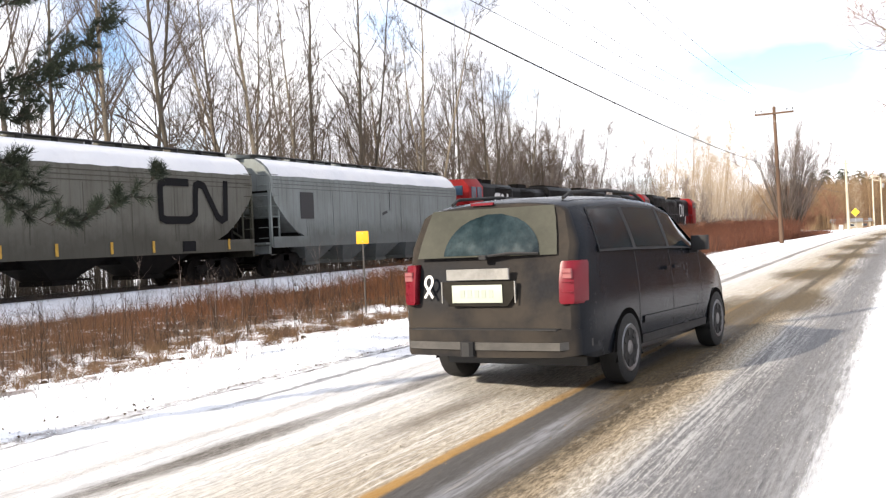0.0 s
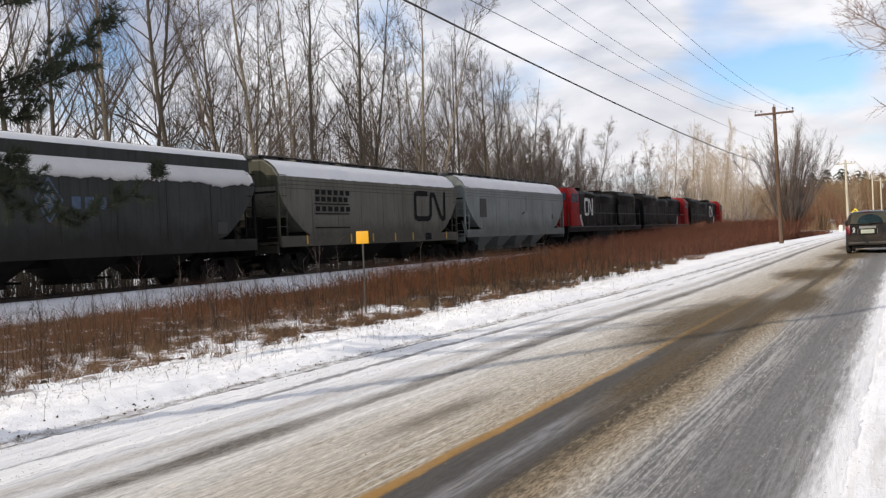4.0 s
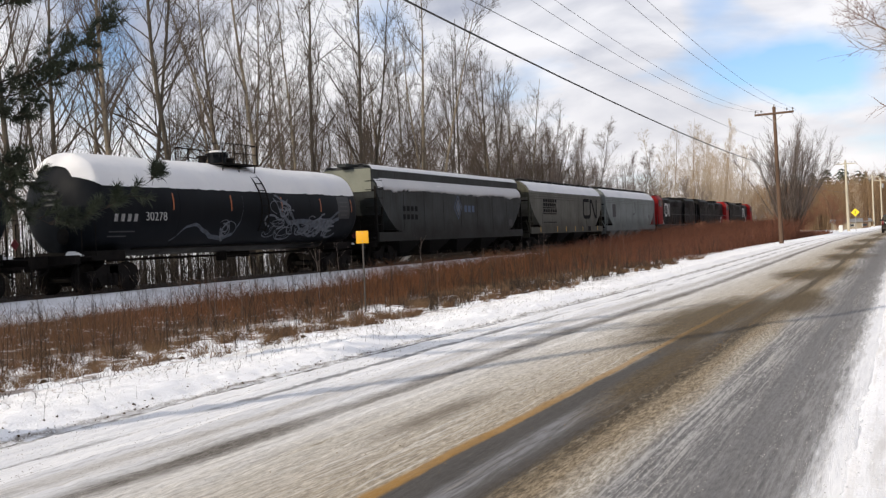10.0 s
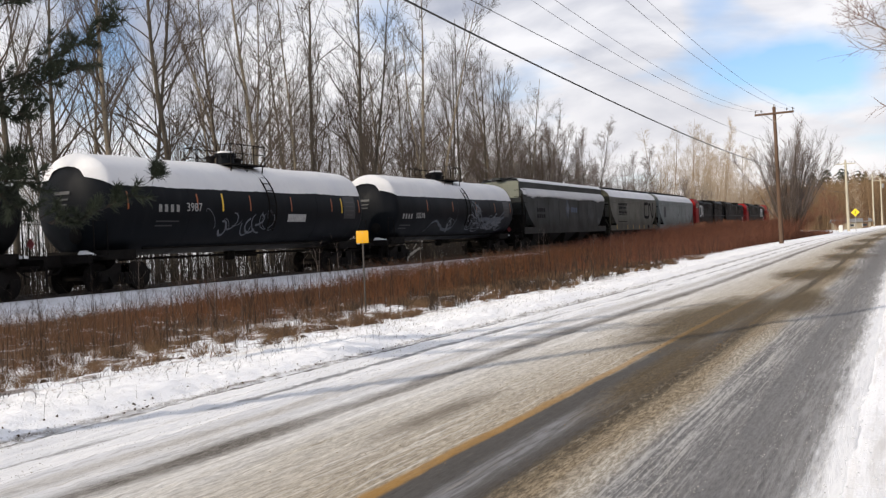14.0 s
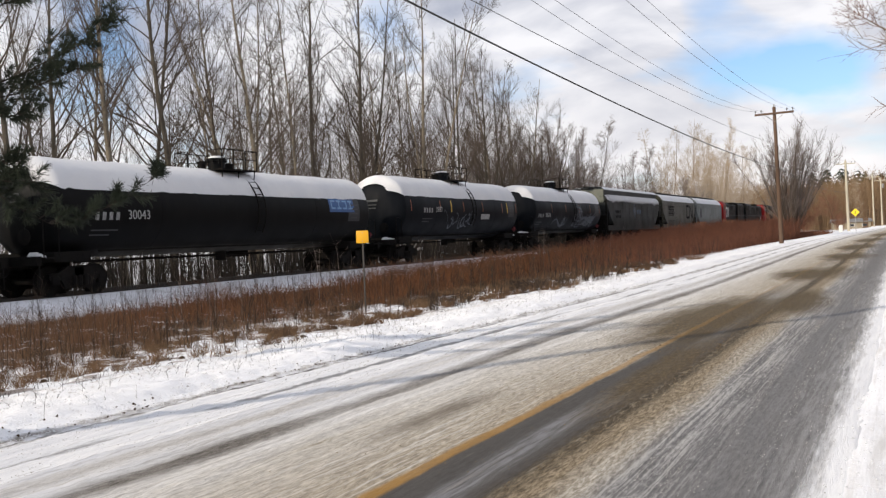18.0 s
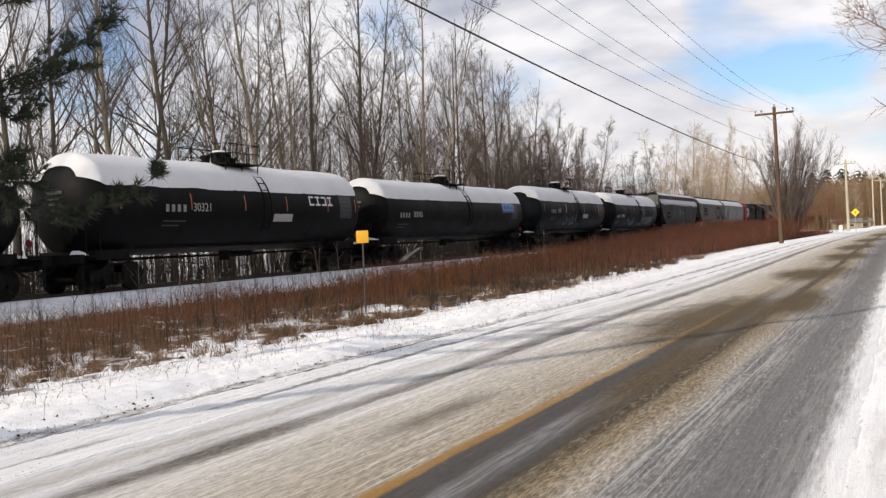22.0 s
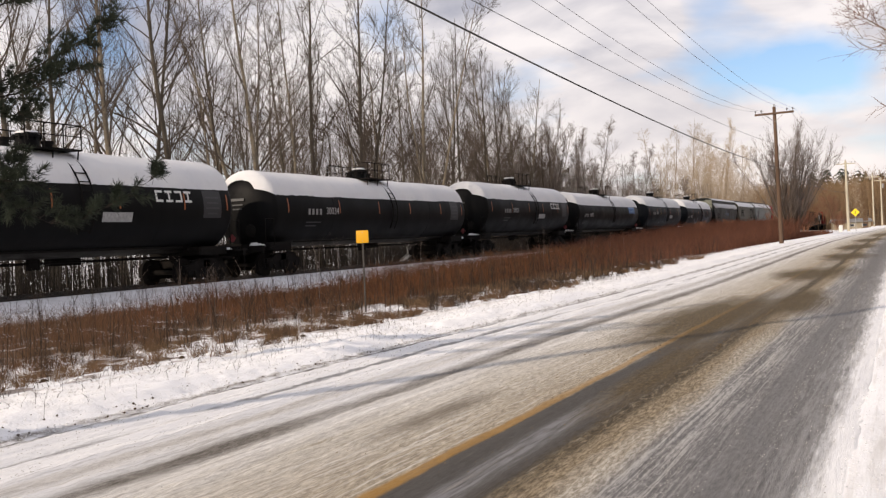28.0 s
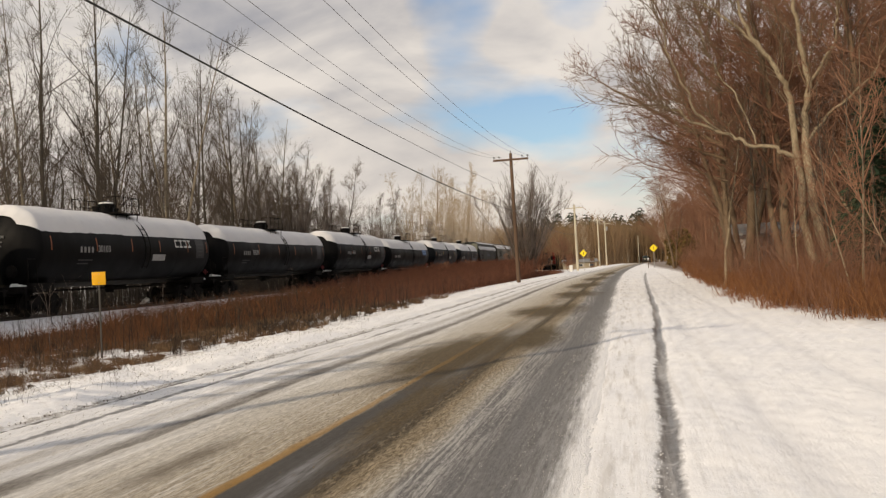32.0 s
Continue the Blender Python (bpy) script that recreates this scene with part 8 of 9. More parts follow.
def build_signs():
    z = float(land(-11.8, 20.34))
    s = thing("marker_sign", "small square yellow marker sign on a thin post in the grass", "sign", at=pose(-11.8, 20.34, z, 0, 0, 20))
    b = Build()
    b.box((0, 0, (1.78 - z) / 2 - 0.1), (0.04, 0.03, 1.78 - z + 0.2), cut=0.008)
    part("post", b, DARK_POST, s)
    b = Build()
    b.box((0, -0.025, 1.635 - z), (0.30, 0.006, 0.30))
    part("sign_plate", b, YELLOW_SIGN, s, "plain yellow plate", bevel=0.002)
    for q in (-0.1, 0.1):
        b = Build()
        b.lathe([(-0.034, 0.002), (-0.034, 0.012), (-0.028, 0.012)], "y", (0, 0, 1.635 - z + q), 8)
        part("bolt", b, GALV, s)
    for (x, y, side, h, lab, post) in ((3.72, 130.0, 0.74, 2.66, "yellow diamond warning sign by the snowy verge", GALV), (-5.6, 135.0, 0.72, 2.50, "yellow diamond warning sign beside a pale pole", GALV)):
        z = float(land(x, y))
        s = thing("warning_sign", lab, "sign", "diamond warning signs", at=pose(x, y, z))
        b = Build()
        b.box((0, 0, h / 2), (0.08, 0.05, h), cut=0.01)
        part("post", b, post, s)
        k = side * 0.707
        b = Build()
        b.extrude([(-k, h - 0.1), (0, h - 0.1 - k), (k, h - 0.1), (0, h - 0.1 + k)], -0.035, -0.029, "y")
        part("sign_plate", b, YELLOW_WARN, s, "yellow diamond plate")
        b = Build()
        b.box((0.0, -0.038, h - 0.1), (0.10, 0.004, 0.42))
        part("symbol", b, SIGN_MARK, s, "faded upright symbol")
    b = Build()
    b.box((0, 0, 0.45), (0.5, 0.4, 0.9), cut=0.06)
    ob = single("roadside_box", b, WHITE_PAINT, "white utility box beside the pole", "utility box", bevel=0.02)
    ob.matrix_basis = pose(-7.6, 139, float(land(-7.6, 139)))
    mb = thing("mailbox", "mailbox on a post under snow by the verge", "mailbox", at=pose(2.9, 128, float(land(2.9, 128))))
    b = Build()
    b.box((0, 0, 0.5), (0.1, 0.1, 1.0))
    part("post", b, POLE_WOOD, mb)
    b = Build()
    b.extrude([(-0.1, 1.0), (0.1, 1.0), (0.1, 1.15), (0.06, 1.23), (-0.06, 1.23), (-0.1, 1.15)], -0.25, 0.25, "y")
    part("box", b, GALV, mb)
    b = Build()
    b.extrude([(-0.1, 1.17), (0.1, 1.17), (0.06, 1.30), (-0.06, 1.30)], -0.26, 0.26, "y")
    part("snow", b, SNOW_CAP, mb)


SIDING = plain("pale_house_siding", (0.24, 0.20, 0.135), 0.7, 0, 0.12, 2, 0.1, (0.36, 0.32, 0.26), 0.4)
SHED_WHITE = plain("white_shed_siding", (0.42, 0.41, 0.39), 0.7, 0, 0.12, 2, 0.1, (0.42, 0.40, 0.36), 0.4)
ROOF_GREY = plain("thinly_snowed_shingles", (0.15, 0.145, 0.14), 0.8, 0, 0.2, 2, 0.2, (0.4, 0.4, 0.41), 0.4)
DARK_GLASS = plain("dark_window_glass", (0.03, 0.035, 0.04), 0.12, 0, 0.2, 2, spec=0.8)


def small_house(x, y, w, d, h, roof_h, turn, wall, label, windows=3):
    z = float(land(x, y))
    s = thing("house", label, "house", at=pose(x, y, z - 0.1, 0, 0, turn))
    b = Build()
    b.box((0, 0, h / 2), (w, d, h))
    part("wall", b, wall, s)
    b = Build()
    b.extrude([(-d / 2 - 0.35, h), (0, h + roof_h), (d / 2 + 0.35, h), (d / 2 + 0.35, h + 0.12), (0, h + roof_h + 0.16), (-d / 2 - 0.35, h + 0.12)], -w / 2 - 0.3, w / 2 + 0.3, "x")
    part("roof", b, ROOF_GREY, s, "grey shingled roof under thin snow")
    b = Build()
    b.extrude([(-d / 2, h), (d / 2, h), (0, h + roof_h - 0.1)], -w / 2 + 0.01, w / 2 - 0.01, "x")
    part("gable", b, wall, s)
    for k in range(windows):
        wx = -w / 2 + w * (k + 0.5) / windows
        b = Build()
        b.box((wx, -d / 2 - 0.02, h * 0.58), (w / windows * 0.42, 0.05, h * 0.36))
        f = part("window", b, WHITE_PAINT, s)
        b = Build()
        b.box((wx, -d / 2 - 0.04, h * 0.58), (w / windows * 0.34, 0.05, h * 0.30))
        part("pane", b, DARK_GLASS, f)
    b = Build()
    b.box((w * 0.36, -d / 2 - 0.03, 1.0), (0.9, 0.06, 2.0))
    part("door", b, POLE_WOOD, s)
    return s


def build_buildings():
    small_house(-9.0, 196, 6.4, 4.6, 1.35, 0.5, 8, SIDING, "small pale house with a snowy roof beyond the pole")
    small_house(8.5, 59, 4.2, 3.2, 2.2, 0.6, -14, SHED_WHITE, "white shed half hidden behind the roadside brush", 2)
    small_house(18.5, 70, 6.0, 5.0, 2.4, 0.8, 10, SIDING, "pale house glimpsed through the roadside trees", 3)


def build_fallen_log():
    """A pale birch stem that lies propped in the brush behind the track."""
    z = float(land(-26.7, 49))
    log = thing("fallen_log", "pale fallen birch stem propped in the brush", "log", at=pose(-26.7, 48.9, z))
    b = Build()
    b.tube([(0, 0, -0.05), (0.05, 1.0, 0.24), (0.02, 2.1, 0.58), (0, 3.2, 0.90), (-0.05, 4.1, 1.12)], [0.11, 0.10, 0.09, 0.08, 0.05], 9)
    part("stem", b, BIRCH, log)
    for y, zz, dx, dz in ((1.4, 0.46, 0.5, 0.5), (2.4, 0.85, -0.4, 0.6), (3.1, 1.08, 0.3, 0.6)):
        b = Build()
        b.tube([(0, y, zz), (dx * 0.5, y + 0.25, zz + dz * 0.6), (dx, y + 0.4, zz + dz)], [0.03, 0.02, 0.008], 6)
        part("branch", b, BIRCH, log)


BIRCH = bark("white_birch_bark", (0.42, 0.40, 0.36), (0.62, 0.60, 0.55), (0.18, 0.16, 0.14))

# ---- minivan ----
def van_paint():
    k = Nodes("dirty_grey_van_paint")
    big, fine = k.noise(1.6, 5, 0.65), k.noise(40, 3)
    sep = k.n.new("ShaderNodeSeparateXYZ")
    k.l.new(k.tc.outputs["Object"], sep.inputs[0])
    salt = k.math("MULTIPLY", k.ramp(sep.outputs[2], 1.15, 0.45), k.ramp(big, 0.3, 0.65))
    back = k.ramp(k.math("SUBTRACT", sep.outputs[1], k.math("MULTIPLY", k.math("MAXIMUM", k.math("SUBTRACT", sep.outputs[2], 1.0), 0.0), 0.3)), -0.97, -1.035)
    col = k.mix(k.ramp(fine, 0.35, 0.65), (0.009, 0.0105, 0.0135), (0.012, 0.014, 0.018))
    col = k.mix(k.math("MULTIPLY", salt, 0.10), col, (0.026, 0.026, 0.027))
    col = k.mix(k.math("MULTIPLY", back, k.ramp(big, 0.36, 0.58, 0.30, 1.0)), col, (0.043, 0.037, 0.031))
    m = k.done(col, k.math("ADD", k.ramp(big, 0.3, 0.7, 0.16, 0.30), k.math("MULTIPLY", back, 0.6)), 0.0, 0.45)
    k.put(k.b.inputs["Specular IOR Level"], k.ramp(back, 0.0, 1.0, 0.28, 0.10))
    k.b.inputs["IOR"].default_value = 1.2
    return m


VAN_PAINT = van_paint()
VAN_GLASS = plain("dark_van_glass", (0.010, 0.019, 0.024), 0.08, 0, 0.4, 2, spec=0.22)
VAN_GLASS_DIRTY = plain("salt_filmed_van_glass", (0.052, 0.053, 0.043), 0.9, 0, 0.15, 3, dirt=(0.082, 0.080, 0.065), dirt_amount=0.6, spec=0.06)
VAN_WIPED = plain("wiped_van_glass", (0.010, 0.021, 0.024), 0.12, 0, 0.7, 3.5, spec=0.25)
TYRE = plain("black_tyre_rubber", (0.008, 0.008, 0.008), 0.85, 0, 0.3, 10, 0.3, (0.02, 0.019, 0.018), 0.4)
RIM = plain("silver_wheel_cover", (0.16, 0.16, 0.165), 0.35, 0.5, 0.2, 6, 0, (0.05, 0.047, 0.044), 0.6)
LAMP_RED = plain("red_lamp_lens", (0.13, 0.007, 0.014), 0.3, 0, 0.1, 4, spec=0.25)
LAMP_CLEAR = plain("clear_lamp_lens", (0.24, 0.09, 0.09), 0.5, 0, 0.1, 4, spec=0.15)
CHROME = plain("dull_chrome", (0.30, 0.295, 0.275), 0.35, 0.5, 0.2, 4, 0, (0.06, 0.056, 0.048), 0.5)
PLASTIC = plain("black_van_plastic", (0.010, 0.010, 0.0105), 0.75, 0, 0.2, 6, 0.1, (0.024, 0.022, 0.02), 0.4)
PLATE = plain("pale_plate", (0.36, 0.39, 0.32), 0.5, 0, 0.08, 4)
PLATE_MARK = plain("faded_plate_marks", (0.29, 0.32, 0.27), 0.5, 0, 0.1, 4)
RECESS = plain("dusty_recess_plastic", (0.022, 0.020, 0.017), 0.9, spec=0.05)
WELL_SHADE = plain("wheel_well_shade", (0.0035, 0.0035, 0.0035), 0.95, spec=0.02)
BUMPER_GREY = plain("scraped_bumper_grey", (0.052, 0.048, 0.042), 0.6, 0, 0.35, 5, 0.2, (0.014, 0.013, 0.012), 0.7)
van_wheels = []


def tail_rake(z):
    """How far the tailgate leans forward at height z."""
    return 0.24 * max(0.0, (z - 1.0) / 0.8) ** 1.2


def van_skin(y, v):
    """A point of the body at station y; v from 0 (sill) through 1 (belt) and 2 (roof edge) to 3 (roof middle)."""
    lo = np.interp(y, [-1.05, -0.8, 3.4, 4.05], [0.42, 0.34, 0.31, 0.38])
    belt = np.interp(y, [-1.05, 0, 2.3, 2.9, 3.4, 4.05], [1.27, 1.26, 1.22, 1.13, 0.98, 0.80])
    roof = np.interp(y, [-1.05, -0.7, 0.4, 1.3, 1.85, 2.45, 2.95, 3.4, 4.05], [1.77, 1.825, 1.865, 1.85, 1.775, 1.47, 1.20, 1.03, 0.86])
    roof = max(roof, belt + 0.02)
    wb = np.interp(y, [-1.05, -0.97, -0.8, -0.2, 3.0, 3.7, 4.05], [0.85, 0.925, 0.96, 0.985, 0.985, 0.90, 0.66])
    wr = np.interp(y, [-1.05, -0.6, 1.6, 2.3, 3.2, 4.05], [0.745, 0.785, 0.80, 0.79, 0.80, 0.55])
    if v <= 1:
        z = lo + (belt - lo) * v
        x = wb * (0.955 + 0.045 * math.sin(math.pi * min(1, v * 0.9 + 0.1)))
    elif v <= 2:
        t = v - 1
        z = belt + (roof - 0.10 - belt) * t
        x = wb * 0.985 + (wr - wb * 0.985) * t ** 1.25
    else:
        t = v - 2
        z = roof - 0.10 + 0.10 * math.sin(t * math.pi / 2)
        x = wr * math.cos(t * math.pi / 2)
    rake = 0.0
    if y < -0.35:
        rake = tail_rake(z) * (-0.35 - y) / 0.70
    return x, y + rake, z


def skin_patch(y0, y1, v0, v1, side, off=0.006, ny=8, nv=5):
    b = Build()
    rings = []
    for i in range(ny + 1):
        y = y0 + (y1 - y0) * i / ny
        ring = []
        for j in range(nv + 1):
            x, yy, z = van_skin(y, v0 + (v1 - v0) * j / nv)
            ring.append((side * (x + off), yy, z))
        rings.append(ring)
    return b.loft(rings, caps=False)


def van_wheel(van, x, y, s):
    w = part("wheel", van_tyre, TYRE, van, at=pose(x, y, 0.345))
    b = Build()
    b.lathe([(s * 0.095, 0.235), (s * 0.112, 0.22), (s * 0.100, 0.19), (s * 0.085, 0.10), (s * 0.105, 0.06), (s * 0.105, 0.01)], "x", sides=24)
    rim = part("wheel_cover", b, RIM, w)
    for k in range(7):
        t = 2 * math.pi * k / 7
        m = pose(0, 0, 0, math.degrees(t)).to_3x3()
        b = Build()
        b.box(m @ Vector((s * 0.098, 0.155, 0)), (0.02, 0.07, 0.05), m)
        part("wheel_slot", b, PLASTIC, rim)
    van_wheels.append((w, (x, y, 0.345)))


def build_van():
    global van_tyre
    v = thing("minivan", "dark grey minivan with a salt-dirtied tailgate driving away", "minivan")
    van_tyre = Build().lathe([(-0.10, 0.22), (-0.105, 0.30), (-0.09, 0.335), (-0.05, 0.345), (0.05, 0.345), (0.09, 0.335), (0.105, 0.30), (0.10, 0.22)], "x", sides=30).mesh("wheel", 0.7)
    van_tyre.materials.append(TYRE)
    ys = [-1.05, -1.0, -0.9, -0.75, -0.5, -0.2, 0.1, 0.5, 1.0, 1.5, 1.9, 2.2, 2.5, 2.8, 3.1, 3.4, 3.7, 3.9, 4.05]
    vs = [0, 0.15, 0.35, 0.6, 0.85, 1.0, 1.25, 1.5, 1.75, 2.0, 2.25, 2.5, 2.75, 3.0]
    rings = []
    for y in ys:
        right = [van_skin(y, q) for q in vs]
        rings.append([(x, yy, z) for x, yy, z in right] + [(-x, yy, z) for x, yy, z in reversed(right[:-1])])
    b = Build().loft(rings, closed=True)
    part("body", b, VAN_PAINT, v, smooth=0.7)
    for s in (-1, 1):
        for y0, y1, nm in ((-0.58, 0.26, "rear_side_window"), (0.34, 1.30, "middle_side_window"), (1.38, 2.20, "front_side_window")):
            part(nm, skin_patch(y0, y1, 1.10, 1.90, s), VAN_GLASS, v)
            part("window_gasket", skin_patch(y0 - 0.025, y1 + 0.025, 1.05, 1.95, s, 0.003), PLASTIC, v)
        for y in (0.30, 1.34):
            part("window_pillar", skin_patch(y - 0.04, y + 0.04, 1.05, 1.95, s, 0.009, 2), PLASTIC, v)
        part("shoulder_crease", skin_patch(0.42, 3.2, 0.60, 0.615, s, 0.006, 12, 1), VAN_PAINT, v)
        part("door_moulding", skin_patch(0.45, 2.62, 0.22, 0.30, s, 0.014, 10, 2), VAN_PAINT, v)
        part("sill_trim", skin_patch(0.42, 2.66, 0.0, 0.10, s, 0.010, 10, 2), PLASTIC, v)
        for yy in (0.35, 1.42, 2.5):
            part("door_seam", skin_patch(yy, yy + 0.012, 0.08, 1.0, s, 0.004, 1, 6), PLASTIC, v)
        for y in (1.24, 1.52):
            b = Build()
            b.box((s * 0.985, y, 1.06), (0.05, 0.18, 0.035), cut=0.01)
            part("door_handle", b, VAN_PAINT, v)
        b = Build()
        b.box((s * 1.07, 2.20, 1.30), (0.20, 0.10, 0.17), cut=0.03)
        b.box((s * 0.97, 2.22, 1.22), (0.14, 0.06, 0.07))
        part("mirror", b, PLASTIC, v, "black door mirror", bevel=0.02)
        b = Build()
        b.tube([(s * 0.60, -0.55, 1.80), (s * 0.61, -0.42, 1.855), (s * 0.62, 0.5, 1.895), (s * 0.62, 1.3, 1.875), (s * 0.61, 1.62, 1.79)], 0.017, 6)
        part("roof_rail", b, PLASTIC, v)
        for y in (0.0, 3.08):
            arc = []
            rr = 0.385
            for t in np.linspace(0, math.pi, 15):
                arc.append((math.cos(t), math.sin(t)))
            # Flat near-black sheet on the solid body paints the wheel well's shade.
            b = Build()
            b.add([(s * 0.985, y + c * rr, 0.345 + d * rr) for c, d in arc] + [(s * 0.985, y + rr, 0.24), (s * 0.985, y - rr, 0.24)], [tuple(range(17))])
            part("wheel_arch_shade", b, WELL_SHADE, v, "black sheet painted as the wheel well's shade")
            van_wheel(v, s * 0.892, y, s)
        # tail lamp wraps the corner
        b = Build()
        rows = []
        for z, g in ((0.845, 0.03), (0.87, 0.0), (1.05, 0.0), (1.20, 0.01), (1.225, 0.03)):
            yb = -1.078 + tail_rake(z)
            rows.append([(s * (0.745 + g * 0.6), yb + 0.02, z), (s * (0.755 + g * 0.5), yb, z), (s * (0.82 - g * 0.2), yb + 0.003, z), (s * (0.885 - g * 0.3), yb + 0.035, z), (s * (0.925 - g * 0.3), yb + 0.11, z), (s * (0.945 - g * 0.4), yb + 0.22 - g, z), (s * 0.88, yb + 0.24 - g, z), (s * 0.76, yb + 0.1, z)])
        b.loft(rows, closed=True)
        lamp = part("tail_lamp", b, LAMP_RED, v, "red tail lamp")
        b = Build()
        b.box((s * 0.83, -1.052, 1.115), (0.09, 0.03, 0.085), cut=0.01)
        part("reverse_lens", b, LAMP_CLEAR, lamp)
        for z in (1.04, 1.12, 0.95):
            b = Build()
            b.box((s * 0.83, -1.064, z), (0.09, 0.02, 0.006))
            part("lens_rib", b, LAMP_RED, lamp)
        b = Build()
        b.box((s * 0.62, 4.0, 0.70), (0.34, 0.12, 0.17), cut=0.03)
        part("headlight", b, LAMP_CLEAR, v)
    # tailgate
    gy = lambda z: -1.062 + tail_rake(z)
    b = Build()
    pts = [(-0.755, 1.285), (0.715, 1.285), (0.70, 1.45), (0.672, 1.62), (0.645, 1.735), (-0.645, 1.735), (-0.68, 1.62), (-0.725, 1.45)]
    b.add([(x, gy(z) - 0.006, z) for x, z in pts], [(0, 1, 2, 7), (7, 2, 3, 6), (6, 3, 4, 5)])
    part("rear_window", b, VAN_GLASS_DIRTY, v, "salt-filmed rear window")
    b = Build()
    rows = []
    for z in np.linspace(1.30, 1.68, 9):
        w = 0.50 * math.sqrt(max(0.02, 1 - ((z - 1.30) / 0.385) ** 2))
        rows.append([(x * w + 0.04, gy(z) - 0.012, z) for x in (-1, -0.5, 0, 0.5, 1)])
    b.loft(rows, caps=False)
    part("wiped_fan", b, VAN_WIPED, v, "clear arc swept by the rear wiper")
    b = Build()
    b.tube([(-0.02, -1.02, 1.285), (0.25, -1.012, 1.31), (0.54, -1.01, 1.30)], 0.013, 6)
    b.box((-0.02, -1.025, 1.28), (0.08, 0.05, 0.04), cut=0.01)
    part("rear_wiper", b, PLASTIC, v)
    b = Build()
    b.box((-0.06, -1.075, 1.125), (0.66, 0.035, 0.10), cut=0.01)
    part("chrome_bar", b, CHROME, v, "chrome tailgate bar")
    b = Build()
    b.extrude([(-0.45, 1.06), (-0.44, 0.92), (-0.36, 0.83), (0.24, 0.83), (0.31, 0.92), (0.32, 1.06)], -1.076, -1.055, "y")
    part("plate_recess", b, RECESS, v, "dark licence plate recess", bevel=0.004)
    b = Build()
    b.box((-0.07, -1.084, 0.945), (0.53, 0.008, 0.165))
    pl = part("licence_plate", b, PLATE, v, "pale licence plate", bevel=0.003)
    b = Build()
    for k in range(5):
        b.box((-0.22 + 0.075 * k, -1.090, 0.945), (0.045, 0.003, 0.075))
    part("plate_marks", b, PLATE_MARK, pl)
    b = Build()
    loop = [(-0.61 + 0.04 * math.sin(t), 1.06 + 0.055 * math.cos(t)) for t in np.linspace(-2.5, 2.5, 12)]
    loop = [(-0.565, 0.91)] + loop + [(-0.655, 0.91)]
    rib = ribbon(loop, 0.024, 0.0)
    rib.v = [(p[1], -1.058 + tail_rake(p[2]), p[2]) for p in rib.v]
    part("ribbon_decal", rib, WHITE_PAINT, v, "white ribbon decal")
    b = Build()
    b.box((-0.1, gy(1.775) - 0.012, 1.78), (0.24, 0.03, 0.024))
    part("high_stop_lamp", b, LAMP_RED, v)
    b = Build()
    b.loft([[(-0.93, -0.62, 0.40), (-0.93, -0.62, 0.62), (-0.955, -0.62, 0.62), (-0.955, -0.62, 0.40)], [(-0.88, -0.95, 0.39), (-0.88, -0.95, 0.62), (-0.93, -0.95, 0.62), (-0.93, -0.95, 0.39)], [(-0.70, -1.05, 0.37), (-0.70, -1.05, 0.62), (-0.78, -1.15, 0.62), (-0.78, -1.15, 0.38)], [(0, -1.07, 0.36), (0, -1.07, 0.62), (0, -1.19, 0.62), (0, -1.19, 0.37)], [(0.70, -1.05, 0.37), (0.70, -1.05, 0.62), (0.78, -1.15, 0.62), (0.78, -1.15, 0.38)], [(0.88, -0.95, 0.39), (0.88, -0.95, 0.62), (0.93, -0.95, 0.62), (0.93, -0.95, 0.39)], [(0.93, -0.62, 0.40), (0.93, -0.62, 0.62), (0.955, -0.62, 0.62), (0.955, -0.62, 0.40)]], closed=True)
    part("rear_bumper", b, VAN_PAINT, v, "scuffed rear bumper", smooth=1.0)
    b = Build()
    b.box((0, -1.11, 0.622), (1.5, 0.11, 0.012))
    part("bumper_pad", b, PLASTIC, v)
    b = Build()
    b.loft([[(x, y, z + q) for q in (0.0, 0.07)] + [(x * 0.98, y + 0.05, z + q) for q in (0.07, 0.0)] for x, y, z in ((-0.945, -0.80, 0.45), (-0.90, -0.97, 0.45), (-0.78, -1.165, 0.44), (-0.4, -1.19, 0.44), (0, -1.205, 0.44), (0.4, -1.19, 0.44), (0.78, -1.165, 0.44), (0.90, -0.97, 0.45), (0.945, -0.80, 0.45))], closed=True)
    part("bumper_strip", b, BUMPER_GREY, v, "scraped grey bumper strip")
    for x, w in ((-0.45, 0.014), (0.32, 0.014)):
        b = Build()
        b.box((x, -1.072, 0.96), (w, 0.02, 0.20), cut=0.004)
        part("plate_surround", b, CHROME, v)
    b = Build()
    b.box((-0.12, -1.20, 0.45), (0.13, 0.12, 0.13), cut=0.03)
    b.tube([(-0.12, -1.15, 0.43), (-0.12, -0.8, 0.38)], 0.04, 6)
    part("tow_hitch", b, PLASTIC, v)
    part("windscreen", Build().add([(-0.84, 2.98, 1.20), (0.84, 2.98, 1.20), (0.73, 1.93, 1.73), (-0.73, 1.93, 1.73)], [(0, 1, 2, 3)]), VAN_GLASS, v)
    b = Build()
    b.box((0, 4.06, 0.52), (1.3, 0.1, 0.28), cut=0.03)
    part("front_grille", b, PLASTIC, v)
    b = Build()
    b.box((0, 1.6, 0.27), (1.5, 4.2, 0.10))
    part("underbody", b, BLACK_PAINT, v)
    return v


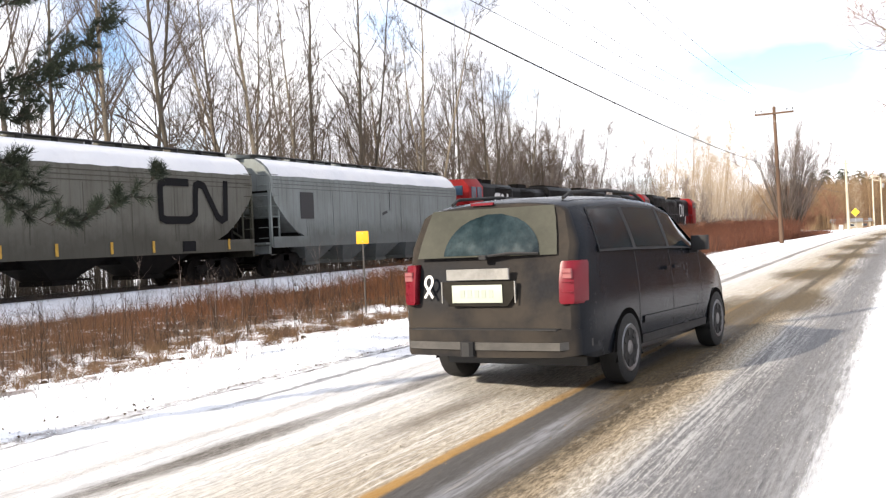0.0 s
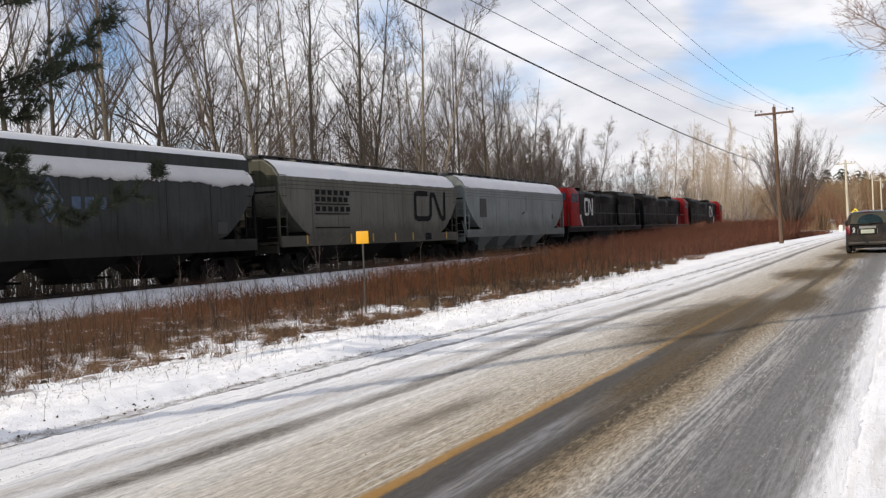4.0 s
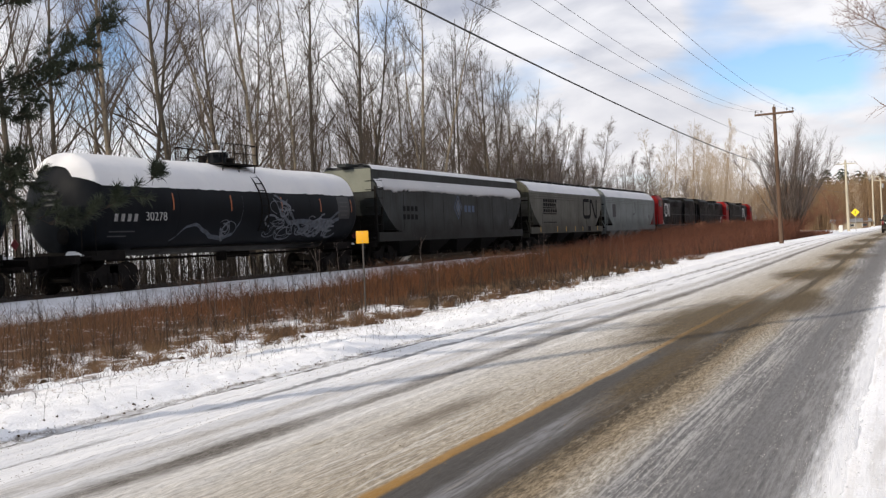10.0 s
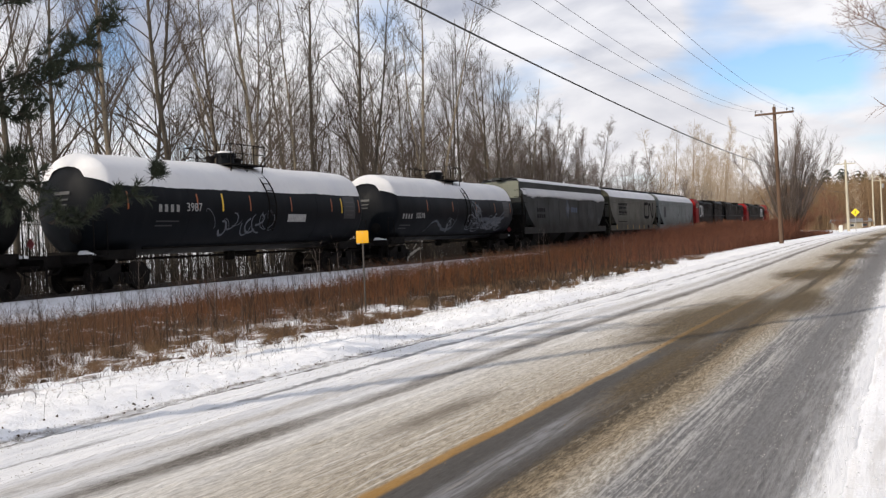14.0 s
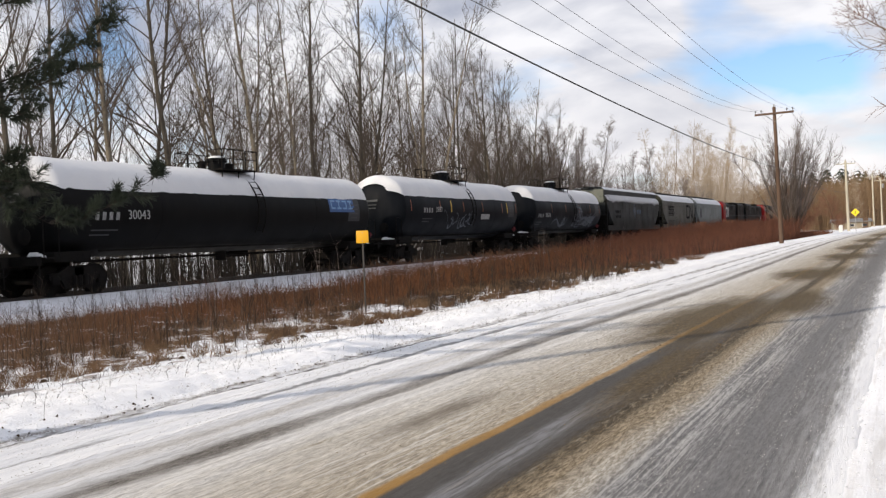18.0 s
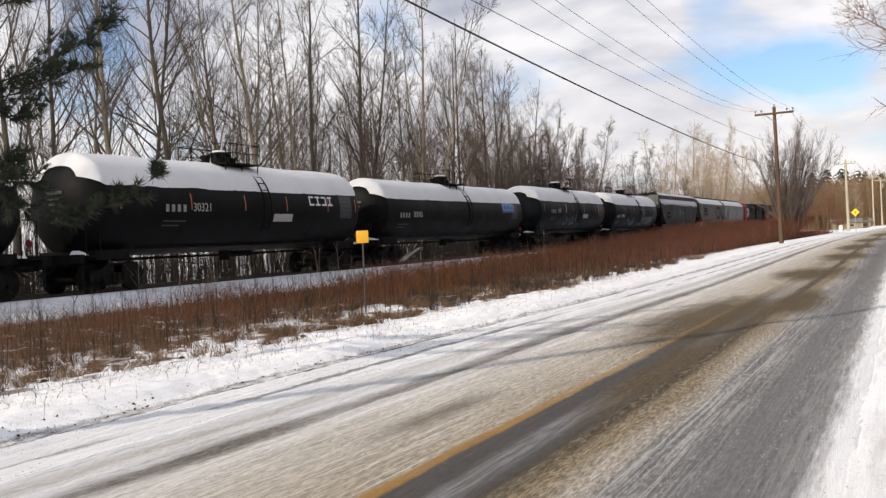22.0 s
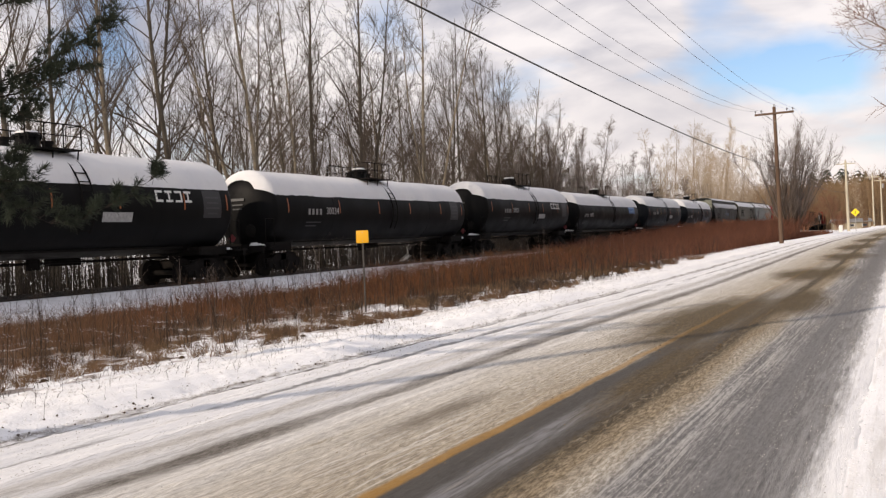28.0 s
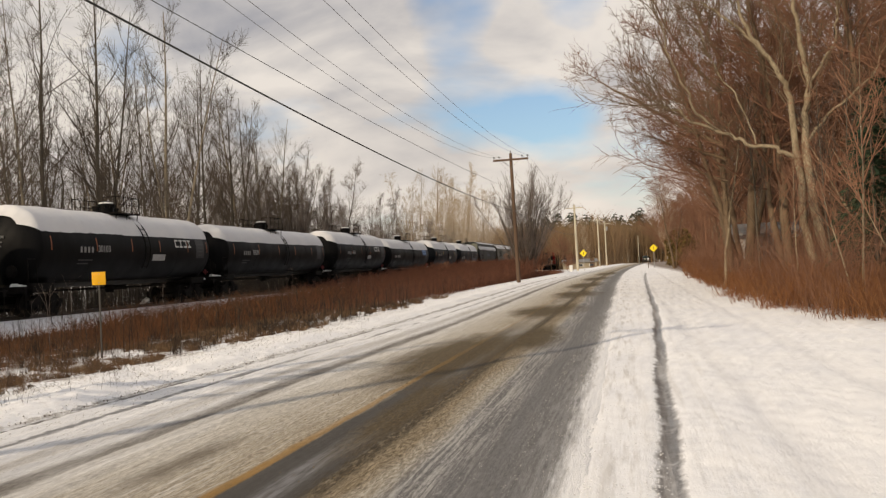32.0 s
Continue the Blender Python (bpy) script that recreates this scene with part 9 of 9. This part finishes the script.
VAN_ROWS = [(0.0, -3.42, 9.32), (0.25, -3.22, 11.35), (0.5, -3.01, 13.4), (1.0, -2.56, 17.6), (1.5, -2.17, 22.1), (2.0, -1.87, 26.7), (2.5, -1.68, 31.2), (3.0, -1.53, 35.8), (3.5, -1.42, 40.9), (4.5, -1.3, 52.0), (5.5, -1.22, 63.6),
            (6.0, -1.2, 69.0), (7.0, -1.25, 78.5), (8.0, -1.28, 87.5), (9.0, -1.28, 97.0), (10.0, -1.1, 108.0), (12.0, -0.9, 146.0), (16.0, 0.6, 192.0), (20.0, 3.0, 228.0), (24.0, 4.8, 250.0), (27.0, 5.15, 255.0), (32.0, 5.15, 255.3)]


def motions():
    """Keys the train, its wheels, the van and its wheels."""
    for car, y0 in train_cars:
        rows = []
        for t in np.arange(0, 32.01, 1.0):
            y = y0 + run(t)
            rows.append((t, pose(float(track_x(y)), y, RAIL_Z + float(rise(y) - fall(y)), 0, 0, -math.degrees(math.atan(float(track_x(y + 8) - track_x(y - 8)) / 16)))))
        walk(car, rows)
    steps = [4 * i / FPS for i in range(240)] + [32.0]
    for ws, (x, y, z) in wheelsets:
        walk(ws, [(t, pose(x, y, z, -math.degrees(run(t) / WHEEL_R))) for t in steps])
    ts, xs, ys = (np.array([r[i] for r in VAN_ROWS]) for i in range(3))
    rows = []
    for t, x, y in VAN_ROWS:
        d = 0.15
        heading = math.degrees(math.atan2(np.interp(t + d, ts, xs) - np.interp(t - d, ts, xs), max(0.5, np.interp(t + d, ts, ys) - np.interp(t - d, ts, ys))))
        if t >= 24:
            heading = 6.0
        rows.append((t, pose(x, y, float(rise(y)) + 0.005, 0, 0, -heading)))
    walk(minivan, rows)
    every = [i / FPS for i in range(0, 25 * FPS)] + [25.0 + i * 0.5 for i in range(15)]
    for w, (x, y, z) in van_wheels:
        walk(w, [(t, pose(x, y, z, -math.degrees(np.interp(t, ts, ys) / 0.345))) for t in every])


# ---- build ----
build_ground()
build_road()
build_roadsides()
build_crumbs()
build_train()
thin_trees, tan_trees = build_left_woods()
build_bush_tree()
build_right_woods(thin_trees, tan_trees)
build_grass()
build_near_pine()
build_conifers()
build_far_woods()
build_lines()
build_signs()
build_fallen_log()
build_buildings()
minivan = build_van()
build_track()
motions()
